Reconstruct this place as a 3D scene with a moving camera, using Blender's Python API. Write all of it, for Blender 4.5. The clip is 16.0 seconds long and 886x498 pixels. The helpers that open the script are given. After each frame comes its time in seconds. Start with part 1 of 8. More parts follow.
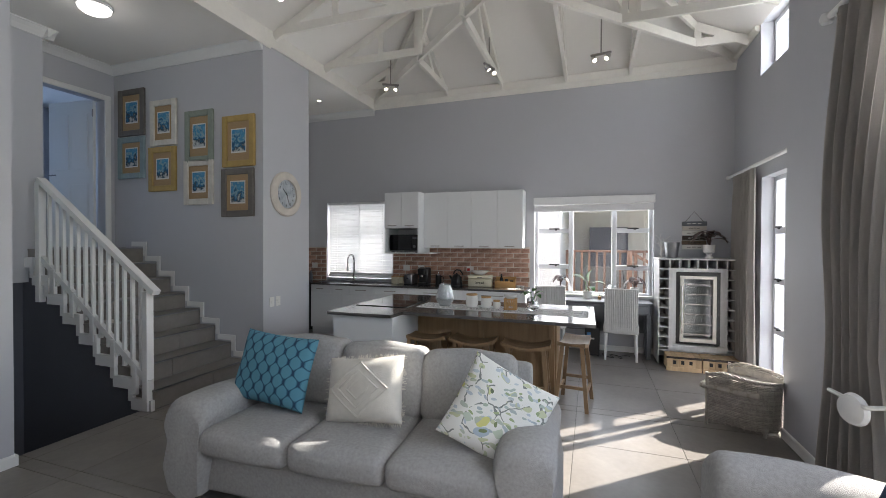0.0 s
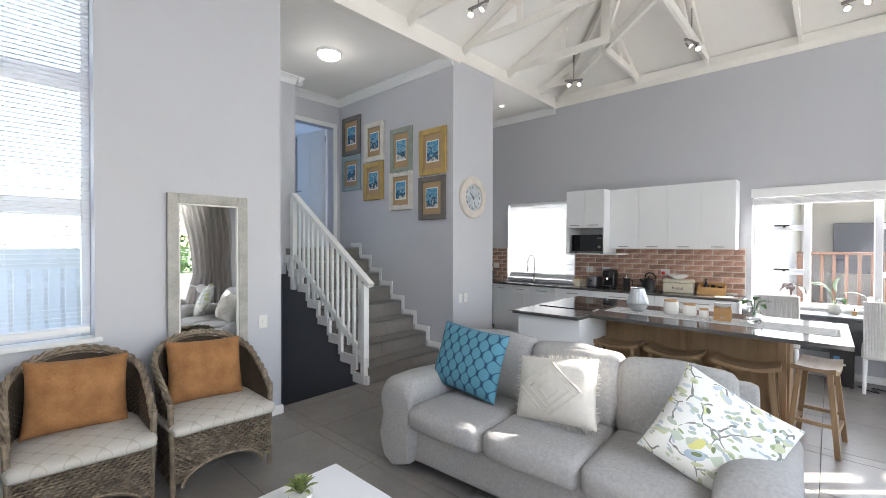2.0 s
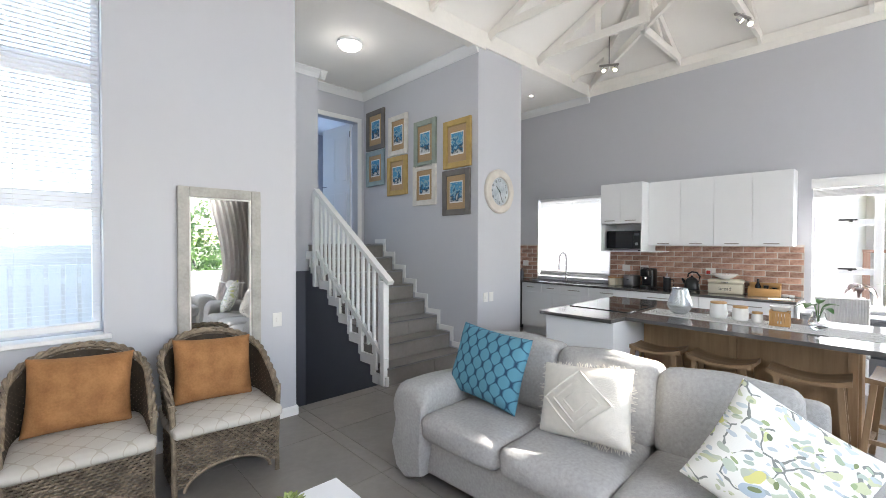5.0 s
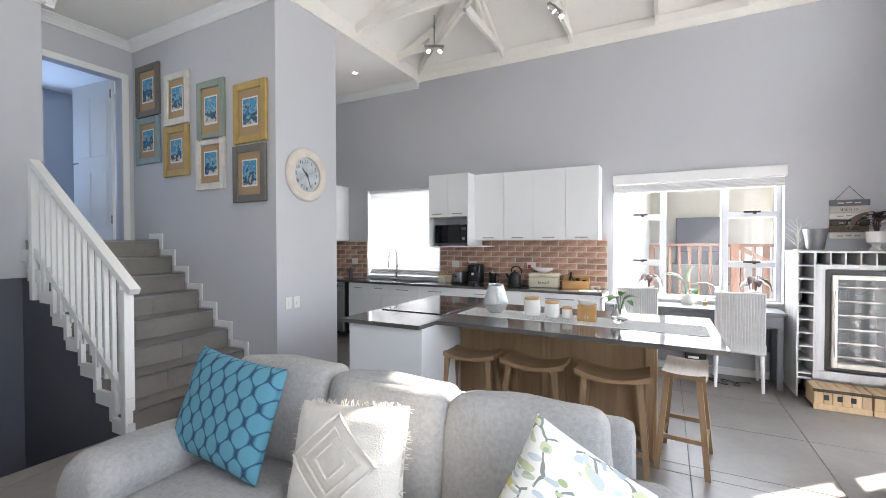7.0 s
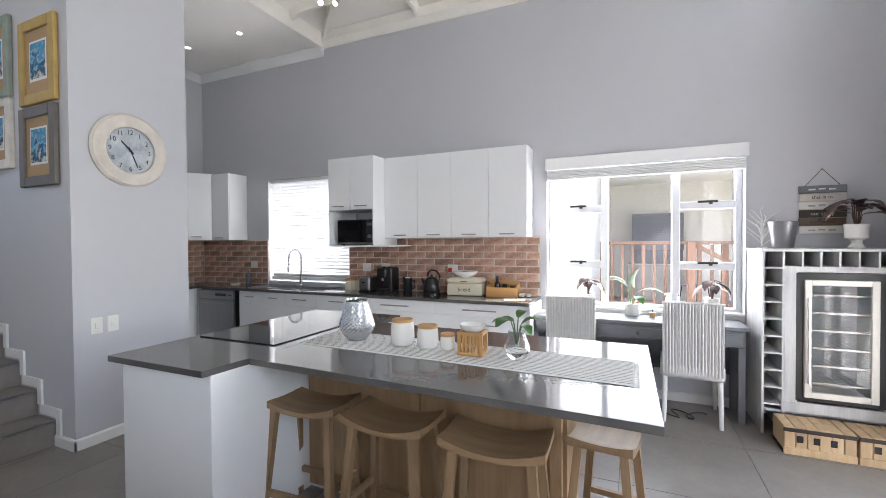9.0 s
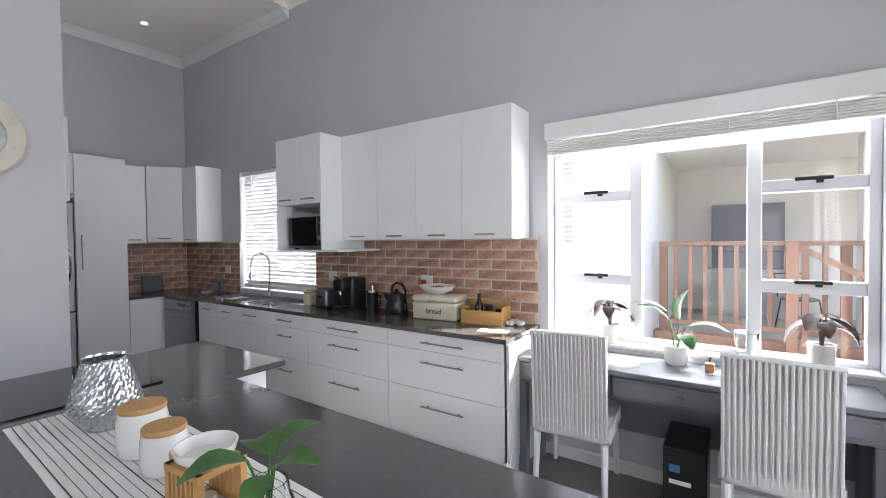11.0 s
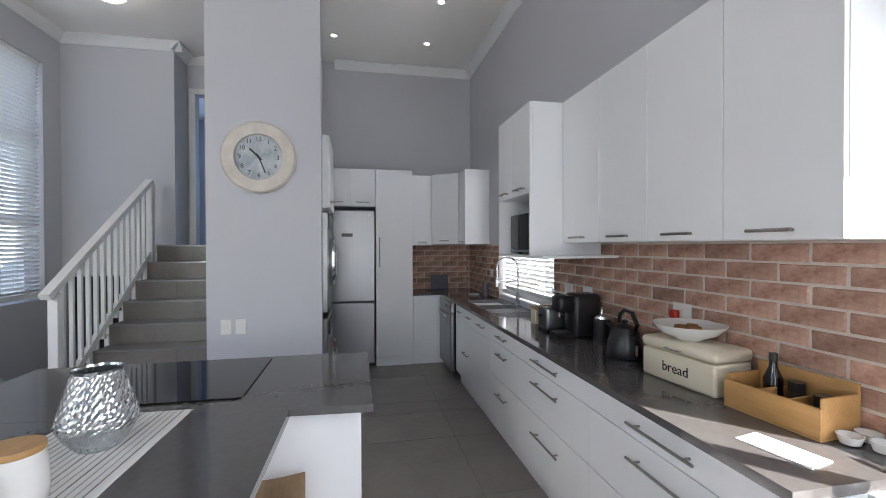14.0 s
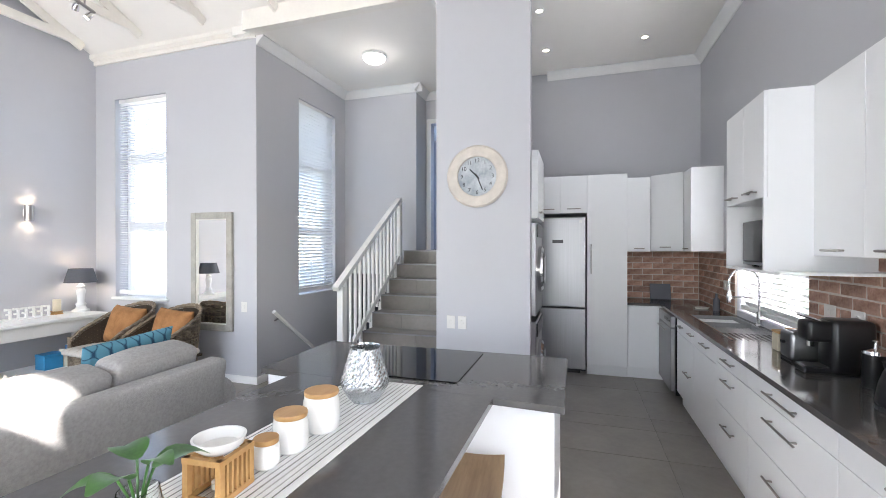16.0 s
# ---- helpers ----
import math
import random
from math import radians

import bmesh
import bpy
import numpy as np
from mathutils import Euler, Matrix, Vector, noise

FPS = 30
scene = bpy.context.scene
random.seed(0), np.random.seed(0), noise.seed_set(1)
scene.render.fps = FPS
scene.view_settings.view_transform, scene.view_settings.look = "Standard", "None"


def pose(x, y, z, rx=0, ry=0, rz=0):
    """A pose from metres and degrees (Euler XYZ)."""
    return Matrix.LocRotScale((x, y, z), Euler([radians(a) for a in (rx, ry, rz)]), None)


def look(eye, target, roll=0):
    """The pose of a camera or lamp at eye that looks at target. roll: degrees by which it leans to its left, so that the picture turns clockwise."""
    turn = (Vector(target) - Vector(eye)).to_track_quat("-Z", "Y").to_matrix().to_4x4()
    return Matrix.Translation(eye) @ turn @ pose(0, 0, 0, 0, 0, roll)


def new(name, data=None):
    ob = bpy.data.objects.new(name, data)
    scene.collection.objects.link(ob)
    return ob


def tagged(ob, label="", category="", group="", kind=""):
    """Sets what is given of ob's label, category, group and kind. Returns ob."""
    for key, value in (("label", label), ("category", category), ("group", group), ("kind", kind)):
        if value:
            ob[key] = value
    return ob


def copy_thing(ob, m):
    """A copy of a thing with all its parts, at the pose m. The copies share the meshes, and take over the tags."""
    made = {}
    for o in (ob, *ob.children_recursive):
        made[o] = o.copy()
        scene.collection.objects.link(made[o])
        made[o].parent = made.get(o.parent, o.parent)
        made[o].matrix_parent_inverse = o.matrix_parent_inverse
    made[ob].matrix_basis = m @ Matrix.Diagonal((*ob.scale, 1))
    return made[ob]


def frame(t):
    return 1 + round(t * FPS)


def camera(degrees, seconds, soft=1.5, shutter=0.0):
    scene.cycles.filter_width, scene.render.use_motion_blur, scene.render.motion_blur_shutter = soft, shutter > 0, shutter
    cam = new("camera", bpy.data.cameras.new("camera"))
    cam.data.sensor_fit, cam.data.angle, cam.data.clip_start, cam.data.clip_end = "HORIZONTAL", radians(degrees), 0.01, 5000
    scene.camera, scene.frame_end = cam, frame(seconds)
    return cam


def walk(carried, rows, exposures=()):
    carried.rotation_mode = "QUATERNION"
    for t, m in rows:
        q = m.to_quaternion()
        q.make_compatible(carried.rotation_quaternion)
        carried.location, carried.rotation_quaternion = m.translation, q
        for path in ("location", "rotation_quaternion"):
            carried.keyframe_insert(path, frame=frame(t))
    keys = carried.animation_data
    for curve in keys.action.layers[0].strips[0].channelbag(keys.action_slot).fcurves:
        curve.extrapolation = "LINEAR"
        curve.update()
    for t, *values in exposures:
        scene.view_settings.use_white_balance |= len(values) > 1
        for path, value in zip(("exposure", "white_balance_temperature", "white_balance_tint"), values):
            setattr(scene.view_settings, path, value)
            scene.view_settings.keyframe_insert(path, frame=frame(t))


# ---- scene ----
cam = camera(92.3, 16.0, 0.8)
PATH = [
    (0, (-0.001, 0.413, 1.586), (-0.659, 2.302, 1.56), 0.2),
    (0.5, (-0.03, 0.393, 1.588), (-0.891, 2.198, 1.562), 0.2),
    (1, (-0.035, 0.37, 1.581), (-1.095, 2.066, 1.558), 0.1),
    (1.5, (-0.059, 0.359, 1.577), (-1.267, 1.953, 1.556), 0.2),
    (2, (-0.078, 0.344, 1.573), (-1.426, 1.821, 1.551), 0.1),
    (2.5, (-0.099, 0.322, 1.573), (-1.545, 1.704, 1.55), 0.1),
    (3, (-0.114, 0.315, 1.581), (-1.637, 1.611, 1.554), 0.1),
    (5.5, (-0.187, 0.767, 1.52), (-1.579, 2.203, 1.486), 0.2),
    (6, (-0.224, 0.973, 1.494), (-1.461, 2.544, 1.464), 0.2),
    (6.5, (-0.289, 1.206, 1.5), (-1.358, 2.895, 1.468), 0.1),
    (7, (-0.271, 1.51, 1.489), (-1.198, 3.282, 1.456), -0.1),
    (7.5, (-0.235, 1.805, 1.472), (-1.109, 3.604, 1.439), -0.1),
    (8, (-0.228, 2.149, 1.478), (-1.054, 3.971, 1.443), -0.2),
    (8.5, (-0.132, 2.479, 1.455), (-0.934, 4.311, 1.423), -0.3),
    (9, (-0.049, 2.781, 1.472), (-0.861, 4.608, 1.437), -0.4),
    (11.5, (0.222, 4.616, 1.517), (-1.034, 6.173, 1.475), -0.5),
    (12, (0.189, 4.854, 1.502), (-1.225, 6.268, 1.469), -0.3),
    (12.5, (0.13, 5.102, 1.513), (-1.451, 6.326, 1.487), -0.3),
    (13, (0.078, 5.331, 1.519), (-1.66, 6.32, 1.495), -0.3),
    (13.5, (-0.027, 5.493, 1.507), (-1.897, 6.2, 1.484), -0.1),
    (14, (-0.07, 5.61, 1.501), (-2.031, 6.003, 1.484), -0.2),
    (14.5, (-0.037, 5.685, 1.513), (-2.035, 5.775, 1.506), -0.1),
    (15, (0.076, 5.682, 1.539), (-1.92, 5.561, 1.533), 0.0),
    (15.5, (0.108, 5.682, 1.556), (-1.858, 5.314, 1.549), -0.1),
    (16, (0.12, 5.713, 1.561), (-1.788, 5.112, 1.552), 0.0),
]
EXPOSURES = [(0, 1.66, 6550, 11), (0.5, 1.93, 6550, 11), (1.0, 2.15, 6550, 11), (1.5, 2.4, 6550, 11), (3, 2.73, 6550, 11), (6, 2.76, 6550, 11), (7, 2.78, 6520, 12), (9, 2.61, 6470, 13), (12.0, 2.08, 6420, 13), (12.5, 1.98, 6400, 13), (13.5, 2.0, 6380, 13), (14, 2.25, 6380, 13), (15, 2.65, 6400, 13), (16, 3.0, 6450, 13)]
walk(cam, [(t, look(eye, target, roll)) for t, eye, target, roll in PATH], EXPOSURES)

# ---- world and sun ----
SUN_AZ, SUN_EL = 41.0, 35.5
world = bpy.data.worlds.new("sky")
scene.world = world
world.use_nodes = True
wn = world.node_tree.nodes
sky = wn.new("ShaderNodeTexSky")
sky.sky_type = "NISHITA"
sky.sun_disc = False
sky.sun_elevation, sky.sun_rotation = radians(SUN_EL), radians(90 - SUN_AZ)
wn["Background"].inputs["Strength"].default_value = 0.13
world.node_tree.links.new(sky.outputs["Color"], wn["Background"].inputs["Color"])
sun_data = bpy.data.lights.new("sun", "SUN")
sun_data.energy, sun_data.angle, sun_data.color = 5.0, radians(0.6), (1.0, 0.95, 0.88)
sun = new("sun", sun_data)
sd = Vector((math.cos(radians(SUN_AZ)) * math.cos(radians(SUN_EL)), math.sin(radians(SUN_AZ)) * math.cos(radians(SUN_EL)), math.sin(radians(SUN_EL))))
sun.matrix_world = look(sd * 30, (0, 0, 0))


def sky_lamp(name, eye, target, w, h, watts, col=(0.92, 0.96, 1.0)):
    """An area lamp in a window's opening, for the sky's light."""
    d = bpy.data.lights.new(name, "AREA")
    d.shape, d.size, d.size_y, d.energy, d.color = "RECTANGLE", w, h, watts, col
    o = new(name, d)
    o.matrix_world = look(eye, target)
    return o


# ---- materials ----
def mat(name, col, rough=0.5, metal=0.0, var=0.08, scale=6.0, bump=0.0, bscale=80.0, rand=0.0, col2=None, stretch=(1, 1, 1), spec=0.5, coat=0.0, island=0.0, fine=None):
    """A painted, stained or woven surface: two scales of noise in colour, a fine relief."""
    m = bpy.data.materials.new(name)
    m.use_nodes = True
    n, l = m.node_tree.nodes, m.node_tree.links
    p = n["Principled BSDF"]
    p.inputs["Roughness"].default_value, p.inputs["Metallic"].default_value = rough, metal
    p.inputs["Specular IOR Level"].default_value = spec
    p.inputs["Coat Weight"].default_value = coat
    tc, mp = n.new("ShaderNodeTexCoord"), n.new("ShaderNodeMapping")
    mp.inputs["Scale"].default_value = stretch
    l.new(tc.outputs["Object"], mp.inputs["Vector"])
    big, small = n.new("ShaderNodeTexNoise"), n.new("ShaderNodeTexNoise")
    big.inputs["Scale"].default_value, big.inputs["Detail"].default_value = scale, 5
    small.inputs["Scale"].default_value, small.inputs["Detail"].default_value = fine or scale * 9, 3
    for t in (big, small):
        l.new(mp.outputs["Vector"], t.inputs["Vector"])
    add = n.new("ShaderNodeMath")
    add.operation = "MULTIPLY_ADD"
    l.new(small.outputs["Fac"], add.inputs[0])
    add.inputs[1].default_value = 0.4
    l.new(big.outputs["Fac"], add.inputs[2])
    ramp = n.new("ShaderNodeMapRange")
    ramp.inputs["From Min"].default_value, ramp.inputs["From Max"].default_value = 0.4, 1.0
    l.new(add.outputs[0], ramp.inputs["Value"])
    mix = n.new("ShaderNodeMix")
    mix.data_type = "RGBA"
    a = tuple(c * (1 - var) for c in col)
    b = col2 or tuple(min(1, c * (1 + var)) for c in col)
    mix.inputs["A"].default_value, mix.inputs["B"].default_value = (*a, 1), (*b, 1)
    l.new(ramp.outputs[0], mix.inputs["Factor"])
    out = mix.outputs["Result"]
    if rand or island:
        hsv = n.new("ShaderNodeHueSaturation")
        mr = n.new("ShaderNodeMapRange")
        amount = rand or island
        mr.inputs["To Min"].default_value, mr.inputs["To Max"].default_value = 1 - amount, 1 + amount
        if rand:
            l.new(n.new("ShaderNodeObjectInfo").outputs["Random"], mr.inputs["Value"])
        else:
            l.new(n.new("ShaderNodeNewGeometry").outputs["Random Per Island"], mr.inputs["Value"])
        l.new(mr.outputs[0], hsv.inputs["Value"])
        l.new(out, hsv.inputs["Color"])
        out = hsv.outputs["Color"]
    l.new(out, p.inputs["Base Color"])
    if bump:
        bt, bn = n.new("ShaderNodeTexNoise"), n.new("ShaderNodeBump")
        bt.inputs["Scale"].default_value, bt.inputs["Detail"].default_value = bscale, 4
        l.new(mp.outputs["Vector"], bt.inputs["Vector"])
        bn.inputs["Strength"].default_value, bn.inputs["Distance"].default_value = bump, 0.01
        l.new(bt.outputs["Fac"], bn.inputs["Height"])
        l.new(bn.outputs["Normal"], p.inputs["Normal"])
    return m


def glow(name, col, strength):
    m = bpy.data.materials.new(name)
    m.use_nodes = True
    p = m.node_tree.nodes["Principled BSDF"]
    p.inputs["Base Color"].default_value = (*col, 1)
    p.inputs["Emission Color"].default_value = (*col, 1)
    p.inputs["Emission Strength"].default_value = strength
    return m


def glass(name, col=(1, 1, 1), rough=0.0, thin=True):
    m = bpy.data.materials.new(name)
    m.use_nodes = True
    n, l = m.node_tree.nodes, m.node_tree.links
    p = n["Principled BSDF"]
    if thin:
        tr, gl, mx, fr = n.new("ShaderNodeBsdfTransparent"), n.new("ShaderNodeBsdfGlossy"), n.new("ShaderNodeMixShader"), n.new("ShaderNodeLayerWeight")
        pw, ad = n.new("ShaderNodeMath"), n.new("ShaderNodeMath")
        tr.inputs["Color"].default_value = (*col, 1)
        gl.inputs["Roughness"].default_value = 0.02
        fr.inputs["Blend"].default_value = 0.5
        pw.operation, ad.operation = "POWER", "MULTIPLY_ADD"
        pw.inputs[1].default_value, ad.inputs[1].default_value, ad.inputs[2].default_value = 5.0, 0.9, 0.035
        l.new(fr.outputs["Facing"], pw.inputs[0])
        l.new(pw.outputs[0], ad.inputs[0])
        l.new(ad.outputs[0], mx.inputs["Fac"])
        l.new(tr.outputs[0], mx.inputs[1])
        l.new(gl.outputs[0], mx.inputs[2])
        l.new(mx.outputs[0], n["Material Output"].inputs["Surface"])
    else:
        p.inputs["Base Color"].default_value = (*col, 1)
        p.inputs["Transmission Weight"].default_value, p.inputs["Roughness"].default_value, p.inputs["IOR"].default_value = 1.0, rough, 1.45
    return m


def wood(name, col, col2, along="x", rough=0.5, rand=0.0, bump=0.15):
    s = {"x": (0.7, 9, 9), "y": (9, 0.7, 9), "z": (9, 9, 0.7)}[along]
    return mat(name, col, rough, 0, 0.0, 2.2, bump, 14, rand, col2, s, fine=9)


M = {}
M["wall"] = mat("wall_paint", (0.525, 0.53, 0.562), 0.62, var=0.018, scale=1.3, bump=0.05, bscale=160)
M["hall"] = M["wall"]
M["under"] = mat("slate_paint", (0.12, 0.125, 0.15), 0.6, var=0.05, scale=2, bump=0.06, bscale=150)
M["white"] = mat("white_paint", (0.8, 0.8, 0.79), 0.45, var=0.02, scale=3, bump=0.03, bscale=60)
M["ceil"] = mat("ceiling_paint", (0.88, 0.855, 0.81), 0.7, var=0.02, scale=1.5, bump=0.04, bscale=120)
M["truss"] = mat("truss_paint", (0.86, 0.83, 0.77), 0.55, var=0.05, scale=3, bump=0.12, bscale=30, stretch=(1, 1, 1))
M["gloss"] = mat("cabinet_lacquer", (0.80, 0.81, 0.82), 0.28, var=0.012, scale=2, bump=0.015, bscale=8)
M["tile"] = mat("floor_tile", (0.215, 0.197, 0.180), 0.34, var=0.14, scale=2.6, bump=0.05, bscale=30, rand=0.06, col2=(0.27, 0.248, 0.226))
M["grout"] = mat("grout", (0.14, 0.13, 0.12), 0.9, var=0.1, scale=20, bump=0.2)
M["stone"] = mat("quartz_worktop", (0.092, 0.088, 0.086), 0.10, var=0.10, scale=40, fine=300, spec=0.55)
M["oak"] = wood("rustic_oak", (0.24, 0.145, 0.072), (0.40, 0.27, 0.15), "z", 0.55)
M["stool"] = wood("stool_wood", (0.19, 0.115, 0.06), (0.33, 0.22, 0.12), "x", 0.5, rand=0.08)
M["stoolleg"] = wood("stool_leg_wood", (0.20, 0.125, 0.065), (0.34, 0.23, 0.13), "z", 0.5, rand=0.08)
M["sofa"] = mat("sofa_weave", (0.345, 0.34, 0.33), 0.95, var=0.1, scale=60, fine=420, bump=0.5, bscale=260, col2=(0.43, 0.425, 0.415))
M["dark"] = mat("black_plastic", (0.012, 0.012, 0.013), 0.3, var=0.2, scale=5)
M["darkwood"] = mat("dark_wood", (0.04, 0.028, 0.02), 0.5, var=0.3, scale=6)
M["hob"] = mat("hob_glass", (0.006, 0.006, 0.007), 0.04, var=0.1)
M["cream_rim"] = mat("limed_wood", (0.62, 0.57, 0.51), 0.6, var=0.12, scale=14, bump=0.2, bscale=60)
M["steel"] = mat("brushed_steel", (0.32, 0.32, 0.33), 0.36, 1.0, var=0.05, scale=2, stretch=(30, 30, 0.6), bump=0.02, bscale=6)
M["chrome"] = mat("chrome", (0.75, 0.75, 0.76), 0.1, 1.0, var=0.02)
M["handle"] = mat("satin_nickel", (0.38, 0.36, 0.34), 0.3, 1.0, var=0.04)
M["alu"] = mat("white_aluminium", (0.78, 0.79, 0.82), 0.35, var=0.015)
M["blind"] = mat("blind_slat", (0.80, 0.80, 0.80), 0.45, var=0.02, scale=3)
M["glass"] = glass("window_glass")
M["mirror"] = mat("mirror_silver", (0.92, 0.93, 0.93), 0.01, 1.0, var=0.0)
M["mframe"] = mat("distressed_wood", (0.34, 0.33, 0.30), 0.65, var=0.16, scale=7, bump=0.3, bscale=40, col2=(0.50, 0.48, 0.44))
M["wicker"] = mat("wicker", (0.10, 0.07, 0.045), 0.6, var=0.4, scale=18, bump=0.3, bscale=120, col2=(0.32, 0.255, 0.18), island=0.35)
# pale wicker made lighter still: sunlight is mixed into the colour
M["sunwicker"] = mat("whitewashed_wicker", (0.42, 0.39, 0.35), 0.7, var=0.2, scale=18, bump=0.3, bscale=120, col2=(0.62, 0.59, 0.54), island=0.15)
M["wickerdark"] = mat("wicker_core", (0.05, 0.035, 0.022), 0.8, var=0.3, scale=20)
M["loom"] = mat("white_loom", (0.66, 0.66, 0.64), 0.7, var=0.08, scale=20, bump=0.4, bscale=200)
M["ochre"] = mat("ochre_velvet", (0.27, 0.118, 0.036), 0.85, var=0.22, scale=9, bump=0.25, bscale=90, col2=(0.42, 0.20, 0.075))
M["curtain"] = mat("curtain_linen", (0.56, 0.53, 0.50), 0.95, var=0.1, scale=10, fine=300, bump=0.35, bscale=320, stretch=(1, 1, 0.3))
cn_, cl_ = M["curtain"].node_tree.nodes, M["curtain"].node_tree.links
thin_, mixed_ = cn_.new("ShaderNodeBsdfTranslucent"), cn_.new("ShaderNodeMixShader")
thin_.inputs["Color"].default_value, mixed_.inputs["Fac"].default_value = (0.50, 0.47, 0.44, 1), 0.2
cl_.new(cn_["Principled BSDF"].outputs["BSDF"], mixed_.inputs[1]), cl_.new(thin_.outputs[0], mixed_.inputs[2])
cl_.new(mixed_.outputs[0], cn_["Material Output"].inputs["Surface"])
M["desk"] = mat("grey_desk_paint", (0.14, 0.15, 0.165), 0.45, var=0.08, scale=6, bump=0.08, bscale=50)
M["ceramic"] = mat("white_ceramic", (0.78, 0.77, 0.74), 0.25, var=0.02)
M["cream"] = mat("cream_enamel", (0.70, 0.64, 0.50), 0.35, var=0.03)
M["bamboo"] = wood("bamboo_lid", (0.42, 0.23, 0.085), (0.55, 0.33, 0.14), "x", 0.45)
M["box"] = wood("bamboo_box", (0.45, 0.24, 0.08), (0.58, 0.34, 0.13), "x", 0.5)
M["leaf"] = mat("leaf_green", (0.03, 0.11, 0.022), 0.4, var=0.3, scale=14, col2=(0.085, 0.23, 0.05), island=0.2)
M["leafdark"] = mat("leaf_dark", (0.035, 0.02, 0.018), 0.4, var=0.4, scale=60, col2=(0.17, 0.09, 0.075), island=0.25)
M["paper"] = mat("paper_white", (0.75, 0.74, 0.70), 0.8, var=0.05)
M["ink"] = mat("black_ink", (0.015, 0.015, 0.015), 0.6, var=0.1)
M["lampshade"] = mat("grey_shade", (0.10, 0.105, 0.12), 0.9, var=0.08, scale=60, bump=0.3, bscale=300)
M["bulb"] = glow("lamp_bulb", (1.0, 0.86, 0.66), 5.0)
M["dome"] = glow("dome_diffuser", (1.0, 0.97, 0.92), 1.3)
M["deck"] = wood("deck_timber", (0.25, 0.135, 0.085), (0.36, 0.21, 0.145), "z", 0.6, rand=0.15)
M["render"] = mat("outside_render", (0.72, 0.70, 0.66), 0.85, var=0.03, scale=2, bump=0.2, bscale=60)
M["grass"] = mat("grass", (0.06, 0.12, 0.03), 0.9, var=0.3, scale=3, bump=0.5, bscale=30)
M["paving"] = mat("paving", (0.36, 0.34, 0.31), 0.8, var=0.12, scale=3, bump=0.2, bscale=40)
M["hedge"] = mat("hedge_leaf", (0.06, 0.14, 0.025), 0.6, var=0.3, scale=2, col2=(0.16, 0.30, 0.05), island=0.35)
M["roof"] = mat("roof_sheet", (0.16, 0.17, 0.18), 0.5, var=0.1)
M["blue"] = mat("blue_paint", (0.05, 0.16, 0.34), 0.6, var=0.2, scale=20)
M["brickmortar"] = mat("mortar", (0.58, 0.52, 0.46), 0.9, var=0.12, scale=30, bump=0.4, bscale=90)
M["brick"] = mat("brick_tile", (0.35, 0.165, 0.11), 0.62, var=0.3, scale=14, bump=0.5, bscale=60, rand=0.28, col2=(0.58, 0.375, 0.285), fine=70)


# ---- mesh helpers ----
def B():
    return bmesh.new()


def box(bm, x0, x1, y0, y1, z0, z1, bev=0.0, seg=1):
    c = [bm.verts.new(p) for p in ((x0, y0, z0), (x1, y0, z0), (x1, y1, z0), (x0, y1, z0), (x0, y0, z1), (x1, y0, z1), (x1, y1, z1), (x0, y1, z1))]
    f = [bm.faces.new([c[i] for i in q]) for q in ((3, 2, 1, 0), (4, 5, 6, 7), (0, 1, 5, 4), (1, 2, 6, 5), (2, 3, 7, 6), (3, 0, 4, 7))]
    if bev:
        bmesh.ops.bevel(bm, geom=list({e for g in f for e in g.edges}), offset=bev, segments=seg, affect="EDGES", profile=0.5)
    return bm


def tube(bm, p, q, r, r2=None, n=10, cap=True):
    p, q = Vector(p), Vector(q)
    r2 = r if r2 is None else r2
    d = (q - p).normalized()
    a = d.orthogonal().normalized()
    b = d.cross(a)
    lo, hi = [], []
    for i in range(n):
        w = 2 * math.pi * i / n
        o = a * math.cos(w) + b * math.sin(w)
        lo.append(bm.verts.new(p + o * r))
        hi.append(bm.verts.new(q + o * r2))
    for i in range(n):
        bm.faces.new((lo[i], lo[(i + 1) % n], hi[(i + 1) % n], hi[i]))
    if cap:
        bm.faces.new(lo[::-1])
        bm.faces.new(hi)
    return bm


def beam(bm, p, q, w, h, up=(0, 0, 1)):
    """A squared timber from p to q, w wide and h high."""
    p, q = Vector(p), Vector(q)
    d = (q - p).normalized()
    u = Vector(up)
    s = d.cross(u).normalized() * w / 2
    t = s.cross(d).normalized() * h / 2
    lo = [bm.verts.new(p + k) for k in (s + t, -s + t, -s - t, s - t)]
    hi = [bm.verts.new(q + k) for k in (s + t, -s + t, -s - t, s - t)]
    for i in range(4):
        bm.faces.new((lo[i], lo[(i + 1) % 4], hi[(i + 1) % 4], hi[i]))
    bm.faces.new(lo[::-1])
    bm.faces.new(hi)
    bmesh.ops.recalc_face_normals(bm, faces=bm.faces)
    return bm


